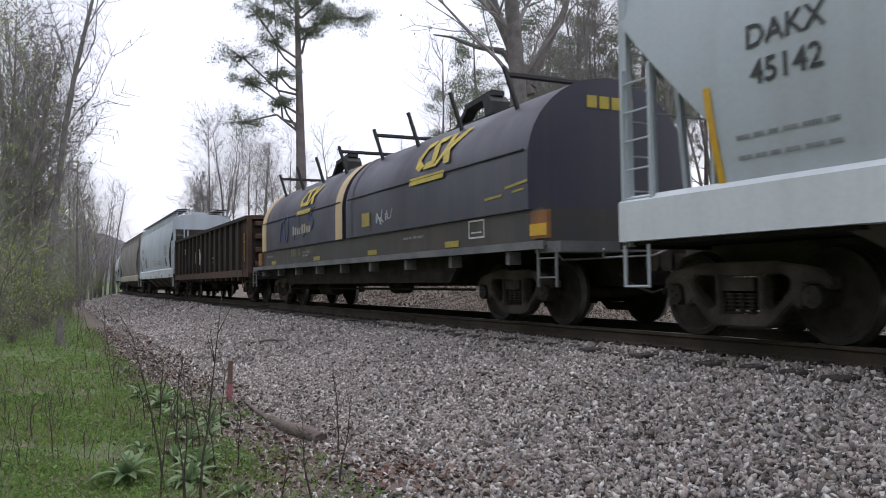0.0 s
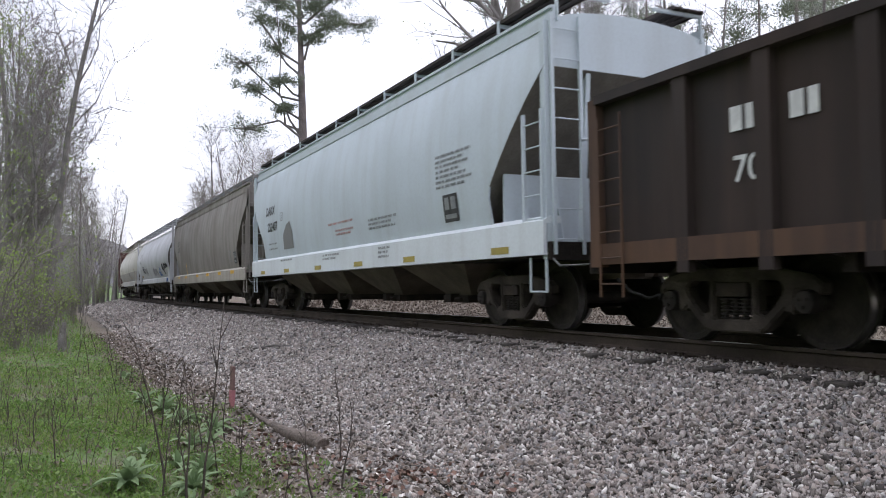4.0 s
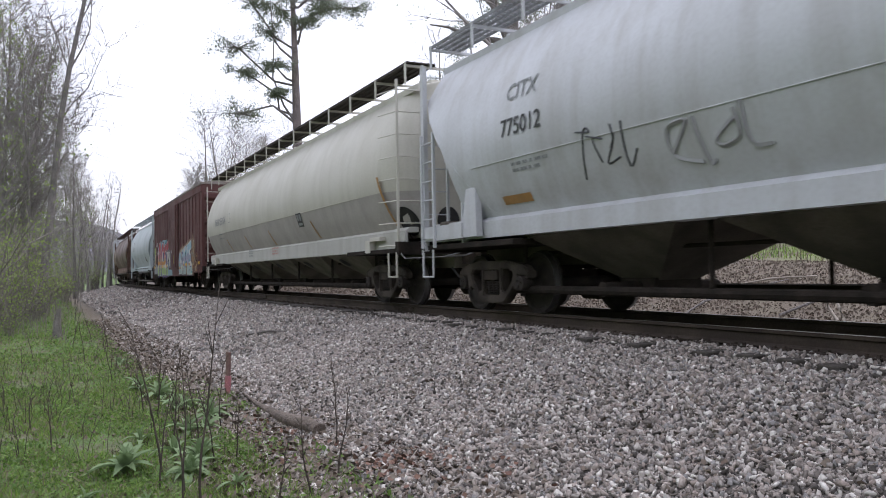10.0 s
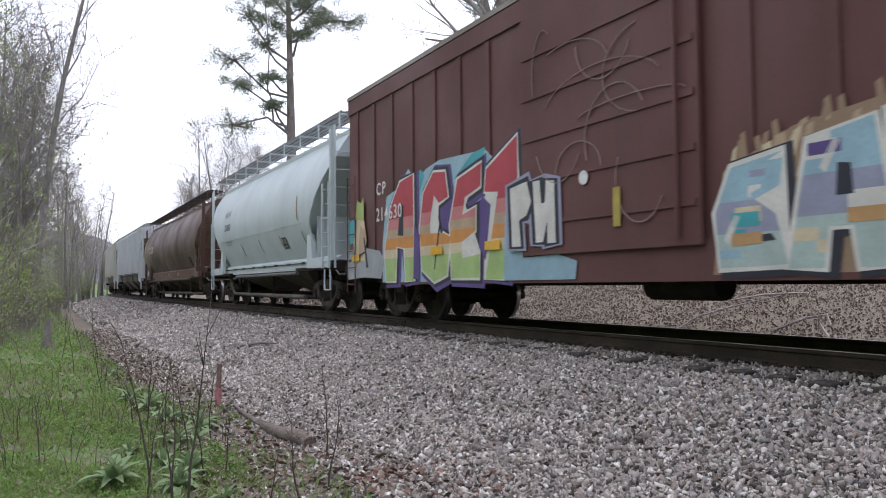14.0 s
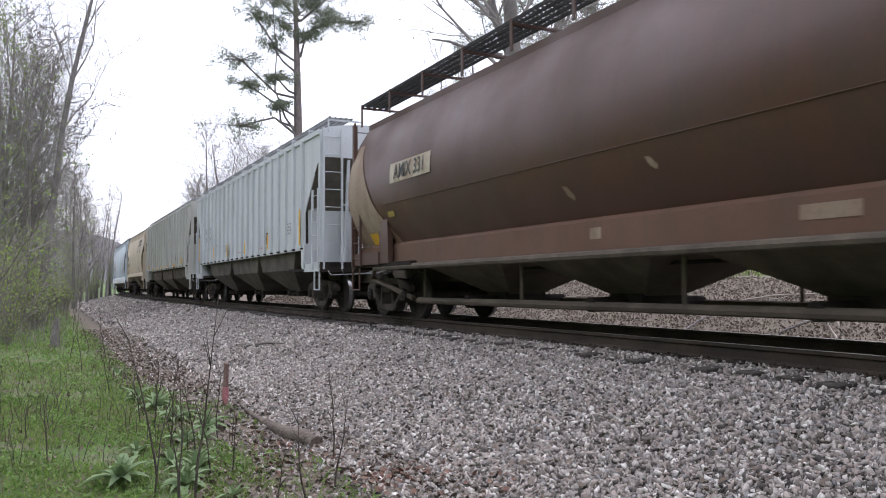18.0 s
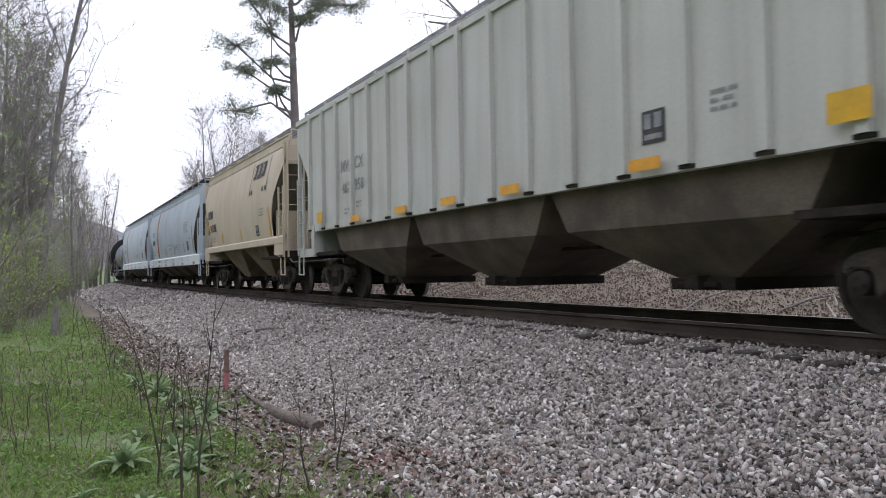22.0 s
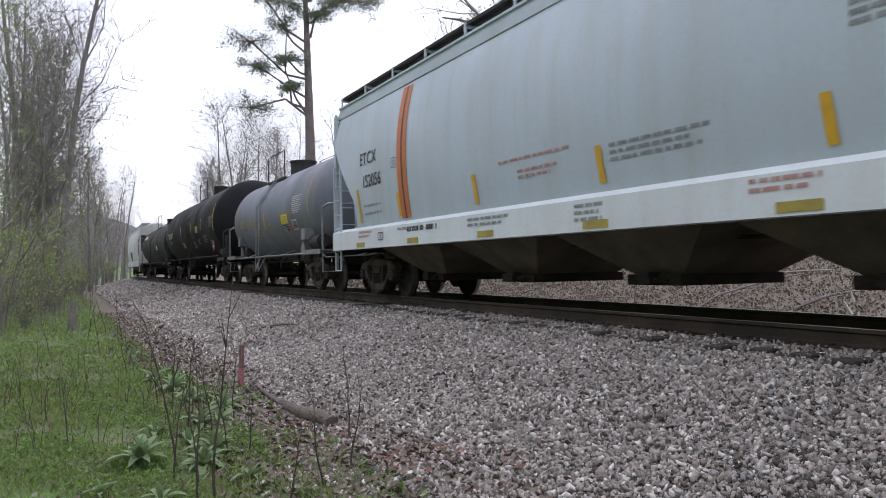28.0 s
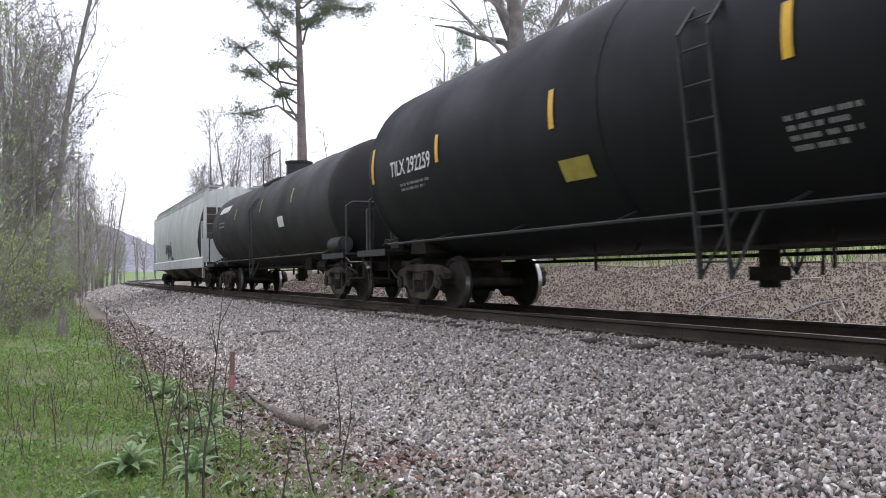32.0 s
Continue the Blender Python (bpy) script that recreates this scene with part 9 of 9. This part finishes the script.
for k, (x, y, a_) in enumerate(((-55.0, 11.4, 0), (-52.0, 13.6, 90), (-49.0, 13.0, 200), (-47.0, 15.5, 300))):
    m = pose(*gz(x, y), 0, 0, a_)
    t = HOLLY[k] if k < 2 else copy_thing(HOLLY[k - 2], m)
    t.matrix_basis = m
    tagged(t, "spreading olive-green evergreen bush at the foot of the pine", "shrub", "evergreen bushes")
grove(FARS, spots(14, -75, -40, 16, 40) + spots(16, -40, 2, 16, 36), "bare tree in the woods beyond the track", "tree", "trees beyond the track", 0.7, 1.1)
grove(PINES, [(-54, 19.5), (-51, 21), (-44, 17), (-42, 20.5), (-39.5, 23), (-37.5, 26), (-33, 22), (-28, 27), (-47, 26), (-24, 22), (-18, 25), (-12, 24)], "ragged green pine tree in the woods beyond the track", "pine tree", "pines beyond the track", 0.82, 1.02)
grove(PINES, strip(7, 40, 60, 30, 49), "ragged green pine tree in the woods beyond the track", "pine tree", "pines beyond the track", 0.8, 1.1)
grove(BARES, strip(8, 36, 55, 30, 48), "bare tree in the woods beyond the track", "tree", "trees beyond the track", 0.8, 1.0)
grove(SAPS, spots(26, -60, 8, 10.5, 22), "thin undergrowth sapling on the far bank", "sapling", "far bank saplings", 0.5, 1.0)

# unseen pines added on the slope behind the camera, to dim the train's near side
grove(PINES, [(-30 + 4.1 * i + rt.uniform(-1.5, 1.5), -17 - 9 * rt.random()) for i in range(17)], "ragged green pine tree on the wooded hillside", "pine tree", "hillside pines", 0.7, 1.0)

# standing dead weeds and brush along the woods' edge
def brush(n, x0, x1, d0, d1, h0, h1, r, mat=STALK):
    p = scatter(rng, n, x0, x1, d0, d1, -0.05)
    h = rng.uniform(h0, h1, n)
    segs = []
    for (x, y, z), hh in zip(p, h):
        a, b = rng.normal(0, 0.16, 2)
        q = (x + a * hh * 0.5, y + b * hh * 0.5, z + hh * 0.55)
        segs += [((x, y, z), q, r, r * 0.8), (q, (x + a * hh * 1.4, y + b * hh * 1.4, z + hh), r * 0.8, r * 0.35)]
        c, e_ = rng.normal(0, 0.25, 2)
        segs.append((q, (q[0] + c * hh, q[1] + e_ * hh, q[2] + hh * 0.3), r * 0.6, r * 0.25))
    v, f = tubes(segs, 4)
    ob = new("brush", array_mesh("brush", v, f, mat))
    tagged(ob, "tangle of dry brown weed stems and brambles along the verge", "brush", kind="stuff")


brush(420, -48, -22, -11, -6.9, 0.3, 1.4, 0.007, BUSHTWIG)
brush(220, -90, -44, -9.5, -5.6, 0.5, 2.0, 0.012, BUSHTWIG)
brush(260, -17, -8, -9, -5.4, 0.15, 0.5, 0.004)
brush(600, -50, 4, 9.0, 14, 0.4, 1.5, 0.009)


def sticks(n, x0, x1, d0, d1):
    p = scatter(rng, n, x0, x1, d0, d1, 0.02)
    a, L = rng.uniform(0, math.pi, n), rng.uniform(0.08, 0.45, n)
    q = p + np.stack((np.cos(a) * L, np.sin(a) * L, rng.normal(0, 0.05, n)), -1)
    q[:, 2] = np.maximum(q[:, 2], ground_z(q[:, 0], q[:, 1]) + 0.012)
    v, f = tubes([(u, w, 0.007, 0.004) for u, w in zip(p, q)], 4)
    ob = new("twig_litter", array_mesh("twig_litter", v, f, PALEWOOD))
    tagged(ob, "pale dry sticks strewn over the ground", "sticks", kind="stuff")


sticks(420, -32, -2, 2.8, 9.0)
sticks(40, -13, -4.5, -6.4, -4.6)

# wooded ridge closing the valley
RIDGE = surface("wooded_ridge", (0.15, 0.15, 0.19), (0.2, 0.2, 0.22), 0.03, 1.0, 0.0, 0.6, 0.25, 2.0)
hx = np.linspace(-900, -330, 40)
hy = np.linspace(-420, 520, 60)
HX, HY = np.meshgrid(hx, hy, indexing="ij")
t = np.clip((-330 - HX) / 260, 0, 1)
HZ = -2 + 42 * np.sin(t * math.pi / 2) * (0.6 + 0.25 * np.sin(HY / 90 + 1.0) + 0.12 * np.sin(HY / 37 + HX / 50)) * (1 - 0.3 * np.clip((HY - 15) / 30, 0, 2)) + 2.0 * np.sin(HY / 6.0) * np.sin(HX / 7.0) * t
hi_, hj_ = np.meshgrid(np.arange(39), np.arange(59), indexing="ij")
h0 = (hi_ * 60 + hj_).ravel()
ridge = new("ridge", array_mesh("ridge", np.stack((HX, HY, HZ), -1).reshape(-1, 3), np.stack((h0, h0 + 60, h0 + 61, h0 + 1), -1), RIDGE))
tagged(ridge, "low wooded ridge far down the valley", "hill", kind="structure")


# ---- movement ----
def motions():
    """The whole train rolls along the straight track at a steady speed; its wheels turn with it."""
    for car, start in CARS.values():
        rows = []
        for t in range(33):
            s = start + SPEED * (t - 20)
            (xa, ya, _), (xb, yb, _) = on_track(s - 6), on_track(s + 6)
            rows.append((t, pose((xa + xb) / 2, (ya + yb) / 2, 0, 0, 0, math.degrees(math.atan2(yb - ya, xb - xa)))))
        walk(car, rows)
    steps = [i / 15 for i in range(481)]
    first = {}
    for wheel, s in WHEELS:
        if s not in first:
            walk(wheel, [(t, pose(s * AXLE, 0, WHEEL_R, 0, math.degrees(SPEED * t / WHEEL_R), 0)) for t in steps])
            first[s] = wheel
        else:
            wheel.rotation_mode = "QUATERNION"
            keys = wheel.animation_data_create()
            keys.action = first[s].animation_data.action
            keys.action_slot = first[s].animation_data.action_slot


motions()
